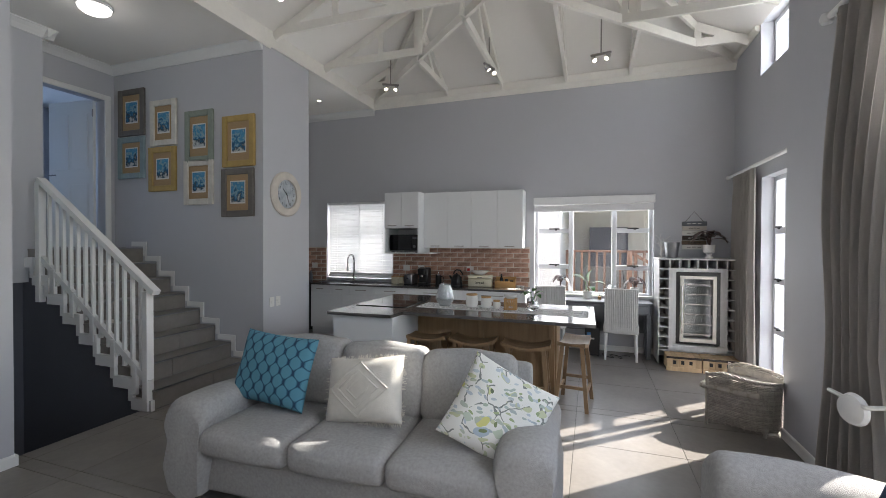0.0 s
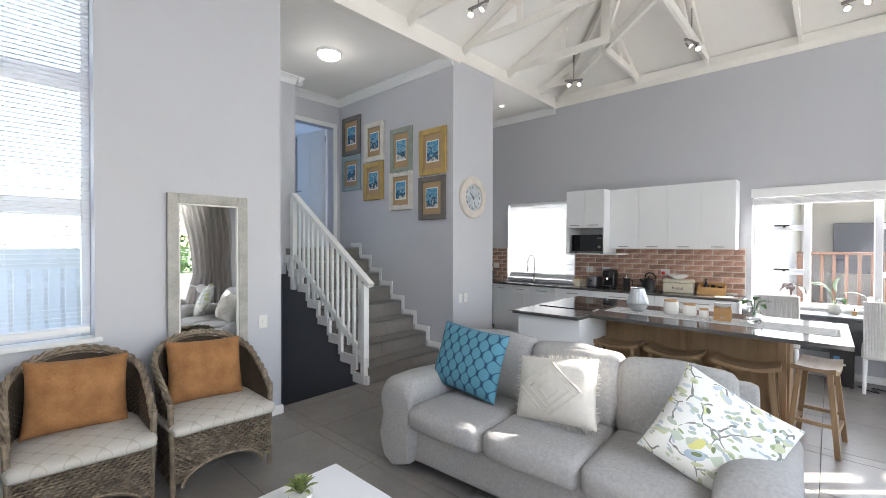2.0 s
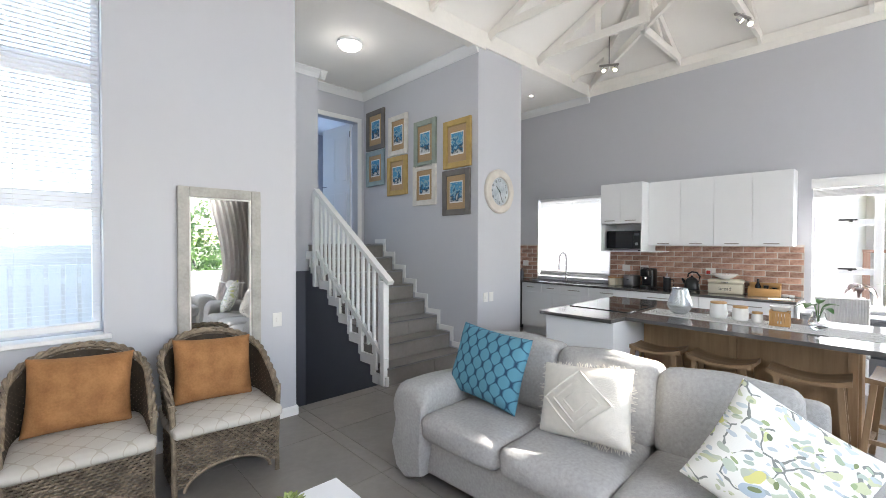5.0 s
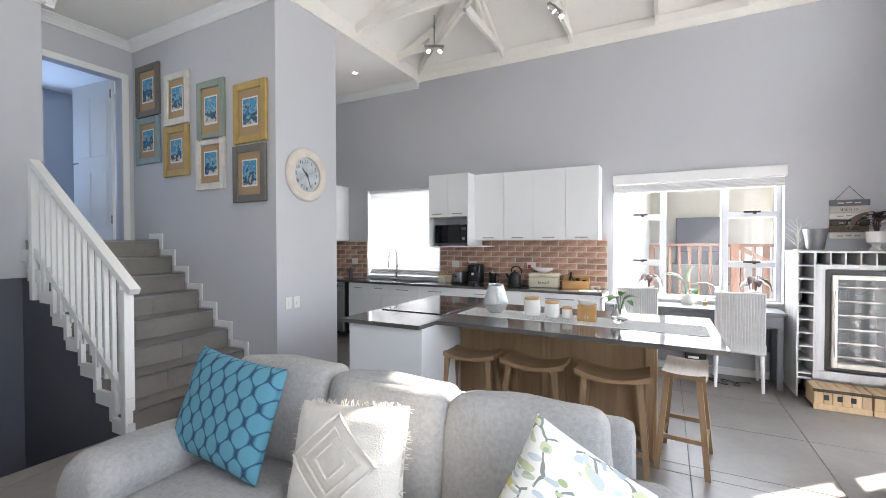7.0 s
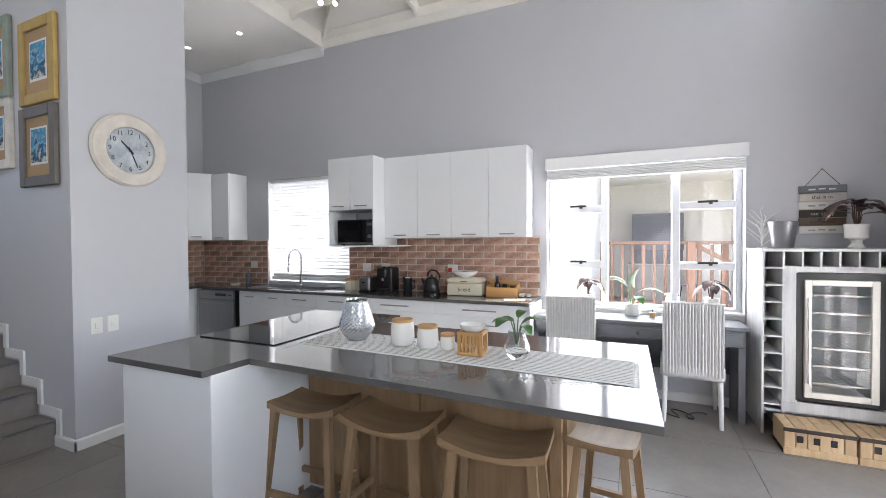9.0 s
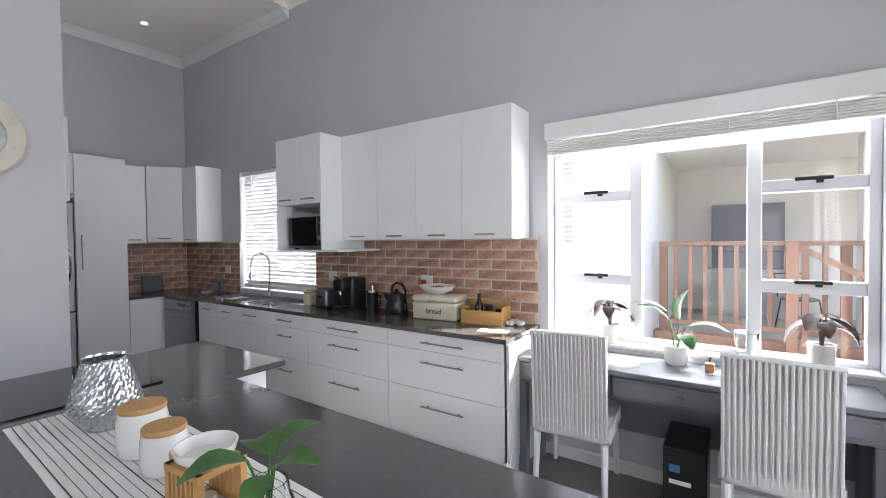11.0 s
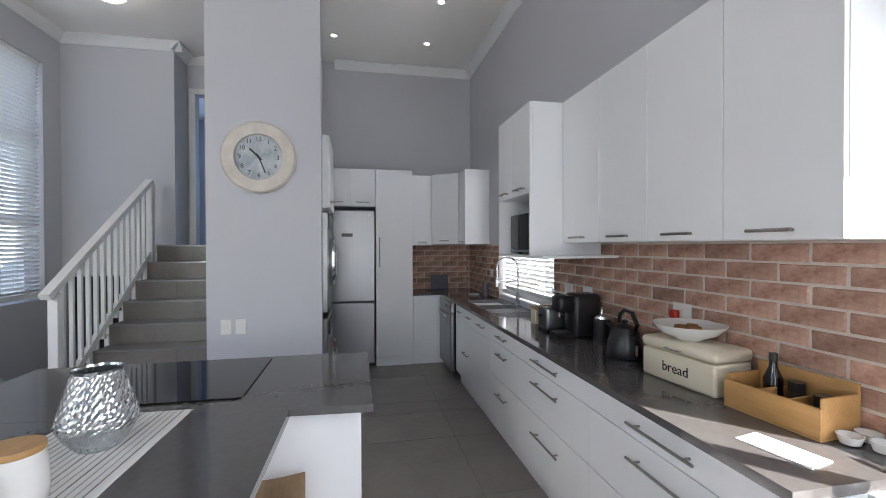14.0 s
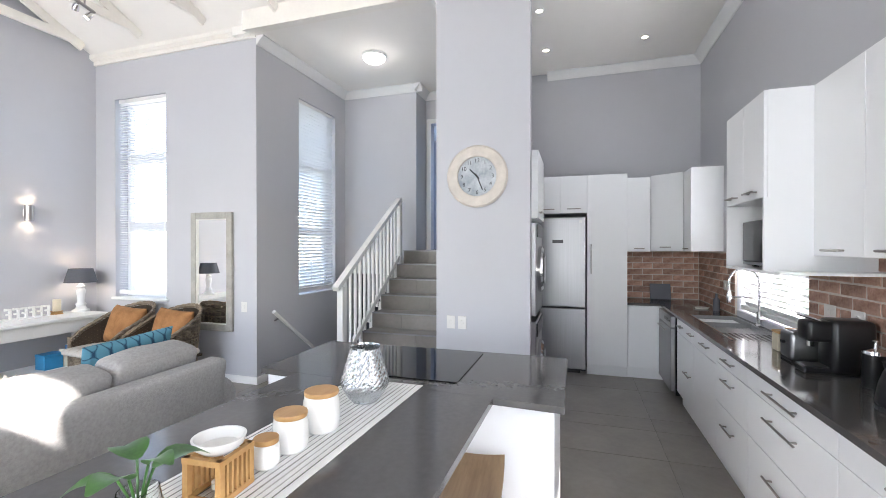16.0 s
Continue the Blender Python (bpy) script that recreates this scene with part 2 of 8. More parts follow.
def sweep(bm, pts, r, n=6, closed=False):
    """A round strand along points."""
    pts = [Vector(p) for p in pts]
    rings = []
    k = len(pts)
    up = Vector((0, 0, 1))
    for i, p in enumerate(pts):
        d = (pts[(i + 1) % k] - pts[i - 1]) if closed else pts[min(i + 1, k - 1)] - pts[max(i - 1, 0)]
        d.normalize()
        a = d.cross(up)
        a = d.orthogonal() if a.length < 1e-3 else a
        a.normalize()
        b = a.cross(d)
        rr = r(i / (k - 1)) if callable(r) else r
        rings.append([bm.verts.new(p + (a * math.cos(2 * math.pi * j / n) + b * math.sin(2 * math.pi * j / n)) * rr) for j in range(n)])
    for i in range(k if closed else k - 1):
        u, v = rings[i], rings[(i + 1) % k]
        for j in range(n):
            bm.faces.new((u[j], v[j], v[(j + 1) % n], u[(j + 1) % n]))
    if not closed:
        bm.faces.new(rings[0])
        bm.faces.new(rings[-1][::-1])
    return bm


def lathe(bm, prof, n=24, c=(0, 0, 0)):
    """A turned form: profile of (radius, height)."""
    rings = []
    for r, z in prof:
        rings.append([bm.verts.new((c[0] + r * math.cos(2 * math.pi * i / n), c[1] + r * math.sin(2 * math.pi * i / n), c[2] + z)) for i in range(n)] if r > 1e-5 else [bm.verts.new((c[0], c[1], c[2] + z))])
    for u, v in zip(rings, rings[1:]):
        for i in range(n):
            j = (i + 1) % n
            if len(u) == 1 and len(v) == 1:
                continue
            if len(u) == 1:
                bm.faces.new((u[0], v[j], v[i]))
            elif len(v) == 1:
                bm.faces.new((u[i], u[j], v[0]))
            else:
                bm.faces.new((u[i], u[j], v[j], v[i]))
    return bm


def soft_box(bm, x0, x1, y0, y1, z0, z1, r=0.05, bulge=0.0, n=10, wob=0.0):
    """An upholstered block: rounded, a little swollen and uneven."""
    c, h = Vector(((x0 + x1) / 2, (y0 + y1) / 2, (z0 + z1) / 2)), Vector(((x1 - x0) / 2, (y1 - y0) / 2, (z1 - z0) / 2))
    seen = {}

    def vert(u):
        key = tuple(round(k, 4) for k in u)
        if key not in seen:
            p = Vector((u[i] * h[i] for i in range(3)))
            inner = Vector((max(-h[i] + r, min(h[i] - r, p[i])) for i in range(3)))
            d = p - inner
            q = inner + (d.normalized() * r if d.length > 1e-6 else d)
            for i in range(3):
                a, b = u[(i + 1) % 3], u[(i + 2) % 3]
                if abs(u[i]) > 0.999:
                    q[i] += math.copysign(bulge * (1 - a * a) * (1 - b * b), u[i])
            if wob:
                q += noise.noise_vector((q + c) * 5) * wob
            seen[key] = bm.verts.new(c + q)
        return seen[key]

    g = [math.sin(math.pi / 2 * (-1 + 2 * i / n)) for i in range(n + 1)]
    for ax in range(3):
        for s in (-1, 1):
            for i in range(n):
                for j in range(n):
                    q = []
                    for a, b in ((g[i], g[j]), (g[i + 1], g[j]), (g[i + 1], g[j + 1]), (g[i], g[j + 1])):
                        u = [0, 0, 0]
                        u[ax], u[(ax + 1) % 3], u[(ax + 2) % 3] = s, a, b
                        q.append(vert(u))
                    bm.faces.new(q if s > 0 else q[::-1])
    return bm


def pillow(bm, w, h, t, n=18, wob=0.012, seed=0.0):
    """A scatter cushion standing in the xz plane, with pinched corners and a seam."""
    rows = {}
    for s in (-1, 1):
        for i in range(n + 1):
            for j in range(n + 1):
                u, v = math.sin(math.pi / 2 * (-1 + 2 * i / n)), math.sin(math.pi / 2 * (-1 + 2 * j / n))
                edge = abs(u) > 0.999 or abs(v) > 0.999
                if edge and s > 0:
                    rows[s, i, j] = rows[-1, i, j]
                    continue
                f = max(0, (1 - u ** 4) * (1 - v ** 4)) ** 0.55
                px, pz = u * w / 2 * (1 - 0.06 * (1 - v * v)), v * h / 2 * (1 - 0.06 * (1 - u * u))
                k = noise.noise((px * 7 + seed, s * 3.1, pz * 7)) * wob
                rows[s, i, j] = bm.verts.new((px, s * (t / 2 * f + k * f), pz))
        for i in range(n):
            for j in range(n):
                q = [rows[s, i, j], rows[s, i + 1, j], rows[s, i + 1, j + 1], rows[s, i, j + 1]]
                bm.faces.new(q if s < 0 else q[::-1])
    return bm


OFF = Vector((0, 0, 0))  # where a group of things stands


def thing(name, loc, rz=0, label="", category="", group="", rx=0, ry=0):
    o = new(name)
    o.empty_display_size = 0.05
    o.matrix_world = Matrix.Translation(OFF) @ pose(*loc, rx, ry, rz)
    return tagged(o, label, category, group)


def part(name, bm, material, parent=None, label="", smooth=False, kind=""):
    me = bpy.data.meshes.new(name)
    bm.to_mesh(me)
    bm.free()
    me.materials.append(material)
    if smooth:
        me.shade_smooth()
        me.set_sharp_from_angle(angle=radians(42))
    o = new(name, me)
    o.parent = parent
    if label:
        o["label"] = label
    if kind:
        o["kind"] = kind
    return o


def struct(name, bm, material, label, category, smooth=False):
    return tagged(part(name, bm, material, None, smooth=smooth), label, category, kind="structure")


def again(ob, loc, rz=0, rx=0, ry=0, parent=None):
    """A further piece on the same mesh."""
    o = bpy.data.objects.new(ob.name.split(".")[0], ob.data)
    scene.collection.objects.link(o)
    o.parent = parent or ob.parent
    o.matrix_local = pose(*loc, rx, ry, rz)
    return o


def pierced(bm, axis, t0, t1, a0, a1, z0, z1, holes=()):
    """A wall along x or y, t0 to t1 thick, with openings (a0, a1, z0, z1) cut through."""
    A = sorted({a0, a1, *[k for h in holes for k in h[:2] if a0 < k < a1]})
    Z = sorted({z0, z1, *[k for h in holes for k in h[2:] if z0 < k < z1]})

    def solid(i, j):
        if not (0 <= i < len(A) - 1 and 0 <= j < len(Z) - 1):
            return False
        a, z = (A[i] + A[i + 1]) / 2, (Z[j] + Z[j + 1]) / 2
        return not any(h[0] < a < h[1] and h[2] < z < h[3] for h in holes)

    def P(a, t, z):
        return (a, t, z) if axis == "x" else (t, a, z)

    def face(*pts):
        bm.faces.new([bm.verts.new(P(*p)) for p in pts])

    for i in range(len(A) - 1):
        for j in range(len(Z) - 1):
            if not solid(i, j):
                continue
            a, b, c, d = A[i], A[i + 1], Z[j], Z[j + 1]
            for t in (t0, t1):
                face((a, t, c), (b, t, c), (b, t, d), (a, t, d))
            for di, dj, pts in ((-1, 0, ((a, t0, c), (a, t1, c), (a, t1, d), (a, t0, d))), (1, 0, ((b, t0, c), (b, t1, c), (b, t1, d), (b, t0, d))), (0, -1, ((a, t0, c), (b, t0, c), (b, t1, c), (a, t1, c))), (0, 1, ((a, t0, d), (b, t0, d), (b, t1, d), (a, t1, d)))):
                if not solid(i + di, j + dj):
                    face(*pts)
    bmesh.ops.remove_doubles(bm, verts=bm.verts, dist=1e-5)
    bmesh.ops.recalc_face_normals(bm, faces=bm.faces)
    return bm


def slab(bm, pts, dz):
    """A flat polygon with thickness upward."""
    lo, hi = [bm.verts.new(p) for p in pts], [bm.verts.new((p[0], p[1], p[2] + dz)) for p in pts]
    bm.faces.new(lo[::-1])
    bm.faces.new(hi)
    for i in range(len(pts)):
        j = (i + 1) % len(pts)
        bm.faces.new((lo[i], lo[j], hi[j], hi[i]))
    return bm


def profile_run(bm, prof, p, q, inward):
    """A moulding: profile of (out, height) run from p to q; inward is the side it stands out to."""
    p, q, n = Vector(p), Vector(q), Vector(inward)
    a = [bm.verts.new(p + n * o + Vector((0, 0, z))) for o, z in prof]
    b = [bm.verts.new(q + n * o + Vector((0, 0, z))) for o, z in prof]
    k = len(prof)
    for i in range(k):
        bm.faces.new((a[i], a[(i + 1) % k], b[(i + 1) % k], b[i]))
    bm.faces.new(a[::-1])
    bm.faces.new(b)
    bmesh.ops.recalc_face_normals(bm, faces=bm.faces)
    return bm


def words(name, text, size, material, parent, m, depth=0.002):
    c = bpy.data.curves.new(name, "FONT")
    c.body, c.size, c.extrude, c.align_x, c.align_y = text, size, depth, "CENTER", "CENTER"
    c.materials.append(material)
    o = new(name, c)
    o.parent = parent
    o.matrix_local = m
    return o

# ---- the plan ----
N, KW, WX, PX, PY, PN, EX, PIER, PIERY, S = 7.19, -5.95, -3.85, -3.66, 4.458, 5.32, 1.83, 1.5, 4.62, -0.32
LY, HX, HX2, HY = 2.245, -5.78, -6.19, 3.44  # end of the living wall; hall walls
CZ = 3.955  # flat ceilings
RUN, RISE, ST0, RAILY = 0.25, 0.189, -3.90, 3.345
KWIN = (-0.845, 0.845, 0.80, 2.27)
KWIN2 = (-4.65, -3.30, 0.95, 2.33)
LWIN = (0.03, 0.895, 0.92, 3.46)
SWIN = (-5.50, -4.62, 0.93, 3.51)

# floors: a bed of grout that carries the tiles
b = B()
box(b, WX, EX + 0.3, S - 0.2, N, -0.25, -0.004)
floor = struct("floor", b, M["grout"], "taupe stone-look floor tiles with thin grout lines", "floor")
b = B()
box(b, -4.0, WX, LY, N, -0.25, -0.004)
box(b, KW, -4.0, PY, N, -0.25, -0.004)
floor_k = struct("floor_kitchen", b, M["grout"], "taupe stone-look kitchen floor tiles", "floor")
b = B()
box(b, -9.0, -4.0, LY - 0.02, PY, -1.75, -1.6)
struct("floor_lower", b, M["tile"], "dim tiled landing of the lower stair", "floor")

# walls
b = B()
pierced(b, "x", N, N + 0.26, KW - 0.2, EX + 0.3, -0.2, 4.20, (KWIN, KWIN2))
struct("wall_north", b, M["wall"], "light grey painted kitchen wall with two windows", "wall")
b = B()
box(b, KW - 0.2, KW, PN - 0.6, N, -0.2, CZ + 0.1)
struct("wall_kitchen_west", b, M["wall"], "light grey painted wall behind the fridge", "wall")
b = B()
box(b, HX2, PX - 0.12, PY, PY + 0.12, -1.7, CZ + 0.02)
struct("wall_picture", b, M["wall"], "light grey painted wall beside the stairs, hung with prints", "wall")
b = B()
box(b, PX - 0.12, PX, PY, PN, -0.2, CZ + 0.02)
struct("wall_pillar", b, M["wall"], "light grey painted pillar face with the clock", "wall")
b = B()
box(b, KW, PX - 0.12, PN - 0.66, PN - 0.6, -0.2, CZ + 0.02)
struct("wall_alcove", b, M["wall"], "light grey painted wall behind the laundry stack", "wall")
b = B()
pierced(b, "y", WX - 0.26, WX, S, LY - 0.26, -0.2, 4.06, (LWIN,))
struct("wall_west", b, M["wall"], "light grey painted living room wall with a tall window", "wall")
b = B()
pierced(b, "x", LY - 0.26, LY, HX - 0.3, WX, -1.75, CZ + 0.02, (SWIN,))
struct("wall_stair", b, M["wall"], "light grey painted stairwell wall with a tall blinded window", "wall")
b = B()
pierced(b, "y", HX - 0.12, HX, LY, HY, 1.15, CZ + 0.02)
box(b, HX2, HX - 0.12, HY - 0.12, HY, 1.15, CZ + 0.02)
struct("wall_hall", b, M["wall"], "light grey painted wall above the lower stair", "wall")
DOOR = (3.53, 4.335, 1.514, 3.49)
b = B()
pierced(b, "y", HX2 - 0.14, HX2, HY - 0.12, PY + 0.12, 1.3, CZ + 0.02, (DOOR,))
struct("wall_landing", b, M["wall"], "light grey painted landing wall with a doorway", "wall")
# the room past the landing door
b = B()
box(b, -9.2, -9.1, 2.2, 5.4, 1.4, 4.2)
box(b, -9.1, HX2 - 0.14, 5.3, 5.4, 1.4, 4.2)
box(b, -9.1, HX2 - 0.14, 2.2, 2.3, 1.4, 4.2)
struct("wall_bedroom", b, M["wall"], "cool grey painted walls of the room past the landing", "wall")
b = B()
box(b, -9.2, HX2, 2.2, 5.4, 1.38, 1.508)
struct("floor_bedroom", b, M["tile"], "tiled floor of the room past the landing", "floor")
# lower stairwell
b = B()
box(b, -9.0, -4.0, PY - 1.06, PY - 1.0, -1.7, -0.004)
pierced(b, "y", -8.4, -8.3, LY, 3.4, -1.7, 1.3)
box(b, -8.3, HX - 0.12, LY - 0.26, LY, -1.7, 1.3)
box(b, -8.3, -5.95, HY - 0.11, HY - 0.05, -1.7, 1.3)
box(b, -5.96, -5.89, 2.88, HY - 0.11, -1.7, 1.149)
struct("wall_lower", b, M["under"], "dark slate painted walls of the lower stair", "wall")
b = B()
box(b, -8.3, HX - 0.12, LY, HY - 0.12, 1.15, 1.25)
struct("ceiling_lower", b, M["ceil"], "white ceiling over the lower stair", "ceiling")
# the east side
FWIN = (4.78, 6.20, 0.02, 2.35)
HWIN = (5.22, 6.28, 3.53, 4.14)
b = B()
pierced(b, "y", EX, EX + 0.28, PIERY, N + 0.26, -0.2, 4.20, (FWIN, HWIN))
struct("wall_east", b, M["wall"], "light grey painted wall with garden window and high window", "wall")
EDOOR = (0.1, 3.3, 0.0, 2.75)
b = B()
pierced(b, "y", PIER, PIER + 0.28, S, PIERY, -0.2, 4.42, (EDOOR,))
box(b, PIER + 0.28, EX + 0.28, PIERY - 0.2, PIERY, -0.2, 4.20)
struct("wall_pier", b, M["wall"], "light grey painted pier beside the garden doors", "wall")
b = B()
box(b, WX - 0.26, EX + 0.28, S - 0.26, S, -0.2, 4.0)
v = [b.verts.new(p) for p in ((WX - 0.1, S - 0.26, 4.0), (EX + 0.28, S - 0.26, 4.0), (-0.85, S - 0.26, 5.6), (WX - 0.1, S, 4.0), (EX + 0.28, S, 4.0), (-0.85, S, 5.6))]
for q in ((0, 1, 2), (5, 4, 3), (0, 2, 5, 3), (1, 4, 5, 2), (0, 3, 4, 1)):
    b.faces.new([v[i] for i in q])
struct("wall_south", b, M["wall"], "light grey painted gable wall", "wall")

# ceilings
RX, RZ, EZ = -0.85, 5.48, 4.12
RNY = N - (EX - RX)
WZ = EZ - (RZ - EZ) / (RX - PX) * (PX - WX)  # where the vault meets the living wall
b = B()
slab(b, [(WX, S, WZ), (WX, N, WZ), (PX, N, EZ), (RX, RNY, RZ), (RX, S, RZ)], 0.08)
slab(b, [(EX, N, EZ), (EX, S, EZ), (RX, S, RZ), (RX, RNY, RZ)], 0.08)
slab(b, [(PX, N, EZ), (EX, N, EZ), (RX, RNY, RZ)], 0.08)
bmesh.ops.recalc_face_normals(b, faces=b.faces)
struct("ceiling_vault", b, M["ceil"], "white painted vaulted ceiling boards between the trusses", "ceiling")
b = B()
box(b, -9.2, PX - 0.11, LY - 0.26, PY + 0.1, CZ, CZ + 0.1)
box(b, KW - 0.2, PX - 0.005, PN - 0.6, N, CZ, CZ + 0.1)
struct("ceiling_flat", b, M["ceil"], "flat white ceiling over the hall and the kitchen recess", "ceiling")
b = B()
box(b, -9.2, HX2, 2.2, 5.4, CZ + 0.004, CZ + 0.1)
struct("ceiling_bedroom", b, M["ceil"], "white ceiling of the room past the landing", "ceiling")
b = B()
box(b, PX - 0.10, PX, LY, PY, CZ - 0.03, EZ + 0.06)
box(b, PX - 0.06, PX + 0.02, PY + 0.12, N, CZ - 0.012, EZ + 0.06)
box(b, WX - 0.02, WX + 0.025, S, LY, 3.93, 4.07)
box(b, PX, PX + 0.02, LY, PY + 0.12, CZ - 0.04, EZ + 0.06)
struct("trim_beam", b, M["truss"], "cream painted boxed wall plate under the trusses", "trim")

# crown mouldings and baseboards
CROWN = [(0, 0), (0, -0.10), (0.015, -0.10), (0.022, -0.085), (0.05, -0.05), (0.085, -0.02), (0.10, -0.012), (0.10, 0)]
for nm, runs in {
    "crown_hall": [((HX2, PY, CZ), (PX, PY, CZ), (0, -1, 0)), ((HX2, HY, CZ), (HX2, PY, CZ), (1, 0, 0)), ((HX, LY, CZ), (HX, HY + 0.1, CZ), (1, 0, 0)), ((HX2, HY, CZ), (HX + 0.1, HY, CZ), (0, 1, 0)), ((HX, LY, CZ), (WX, LY, CZ), (0, 1, 0))],
    "crown_kitchen": [((KW, PN, CZ), (KW, N, CZ), (1, 0, 0)), ((KW, N, CZ), (PX, N, CZ), (0, -1, 0)), ((KW, PN - 0.6, CZ), (PX - 0.12, PN - 0.6, CZ), (0, 1, 0))],
}.items():
    b = B()
    for p, q, n in runs:
        profile_run(b, CROWN, p, q, n)
    struct(nm, b, M["white"], "white moulded cornice", "trim")
TR = [(0, 0), (0.05, 0), (0.05, -0.05), (0.02, -0.07), (0, -0.07)]
TRN = [(0, 0), (0.07, 0), (0.07, -0.11), (0.045, -0.14), (0.02, -0.17), (0, -0.18)]
b = B()
profile_run(b, TRN, (PX, N, EZ + 0.01), (EX, N, EZ + 0.01), (0, -1, 0))
profile_run(b, TR, (WX + 0.025, S, 4.05), (WX + 0.025, LY, 4.05), (1, 0, 0))
profile_run(b, TR, (EX, PIERY, EZ + 0.01), (EX, HWIN[0] - 0.03, EZ + 0.01), (-1, 0, 0))
profile_run(b, TR, (EX, HWIN[1] + 0.03, EZ + 0.01), (EX, N, EZ + 0.01), (-1, 0, 0))
struct("trim_wall_plate", b, M["truss"], "cream painted trim along the wall tops", "trim")
SK = [(0, 0), (0.016, 0), (0.016, 0.07), (0.008, 0.082), (0, 0.082)]
for nm, p, q, n in (("baseboard_west", (WX, S, 0), (WX, LY, 0), (1, 0, 0)), ("baseboard_corner", (-4.0, LY, 0), (WX + 0.016, LY, 0), (0, 1, 0)), ("baseboard_pillar", (PX, PY - 0.016, 0), (PX, PN, 0), (1, 0, 0)), ("baseboard_pillar_face", (ST0, PY, 0), (PX + 0.016, PY, 0), (0, -1, 0)), ("baseboard_south", (WX, S, 0), (PIER, S, 0), (0, 1, 0)), ("baseboard_pier", (PIER, 3.3, 0), (PIER, PIERY, 0), (-1, 0, 0)), ("baseboard_north", (-0.88, N, 0), (EX, N, 0), (0, -1, 0))):
    struct(nm, profile_run(B(), SK, p, q, n), M["white"], "white painted baseboard", "baseboard")

# roof trusses
SL = (RZ - EZ) / (RX - PX)


def zc(x, y=0.0):
    """Height of the vaulted ceiling."""
    return EZ + SL * max(0, min(x - PX, EX - x, N - y))


def truss(pts, webs, label):
    t = tagged(new("roof_truss"), label, "roof truss", "trusses under the vaulted ceiling")
    for nm, p, q, w, h in pts:
        part(nm, beam(B(), p, q, w, h), M["truss"], t)
    for p, q in webs:
        part("web", beam(B(), p, q, 0.03, 0.075), M["truss"], t)


CH, CHZ = 0.10, 4.13
for y in (-0.22, 0.75, 1.72, 2.69, 3.66, 4.63):
    x0, x1 = PX + 0.02, (PIER if y < PIERY else EX)
    low = 0.09
    webs = []
    for k in (-1, 1):
        ex = PX if k < 0 else EX
        a = RX + (ex - RX) * 0.36
        c = RX + (ex - RX) * 0.68
        webs += [((a, y, CHZ), (RX + (ex - RX) * 0.18, y + 0.001, zc(RX + (ex - RX) * 0.18) - low)), ((a, y, CHZ), (c, y + 0.001, zc(c) - low)), ((c + 0.02 * k, y, CHZ), (c + 0.021 * k, y, zc(c) - low))]
    webs.append(((RX, y, CHZ), (RX + 0.001, y, RZ - low)))
    truss([("bottom_chord", (x0, y, CHZ), (x1, y, CHZ), 0.04, CH), ("top_chord", (PX + 0.03, y, zc(PX + 0.03) - low + 0.022), (RX, y, RZ - low + 0.022), 0.034, CH), ("top_chord", (RX, y, RZ - low + 0.022), (x1, y, zc(x1) - low + 0.022), 0.034, CH)], webs, "cream painted timber roof truss with diagonal webs")
for s, ex in ((1, PX), (-1, EX)):
    for y in (5.66, 6.58):
        xe = ex + s * (N - y)
        xm = ex + s * (N - y) * 0.6
        truss([("bottom_chord", (ex + s * 0.02, y, CHZ), (xe, y, CHZ), 0.04, CH), ("top_chord", (ex + s * 0.03, y, zc(ex + s * 0.03) - 0.07), (xe, y, zc(xe, y) - 0.07), 0.034, CH)], [((xe - s * 0.03, y, CHZ), (xe - s * 0.029, y, zc(xe, y) - 0.06)), ((xm, y, CHZ), (xm + s * 0.001, y, zc(xm) - 0.06))], "cream painted jack truss at the hip")
for x in (-2.28, -1.36, -0.38, 0.51):
    ys = N - min(x - PX, EX - x)
    truss([("bottom_chord", (x, N - 0.02, CHZ), (x, ys, CHZ), 0.04, CH), ("top_chord", (x, N - 0.03, EZ - 0.06), (x, ys, zc(x, ys) - 0.07), 0.034, CH)], [((x, ys + 0.05, CHZ), (x, ys + 0.051, zc(x, ys) - 0.06)), ((x, (N + ys) / 2, CHZ), (x, ys + 0.05, zc(x, ys) - 0.06))], "cream painted jack truss against the kitchen wall")
for ex in (PX, EX):
    s = 1 if ex == PX else -1
    truss([("bottom_chord", (ex + s * 0.03, N - 0.03, CHZ), (RX, RNY, CHZ), 0.04, CH), ("top_chord", (ex + s * 0.05, N - 0.05, EZ - 0.05), (RX, RNY, RZ - 0.085), 0.034, CH)], [((ex + s * 1.4, N - 1.4, CHZ), (ex + s * 1.401, N - 1.4, zc(ex + s * 1.4) - 0.05)), ((ex + s * 1.4, N - 1.4, CHZ), (ex + s * 2.2, N - 2.2, zc(ex + s * 2.2) - 0.05))], "cream painted hip truss running to the corner")

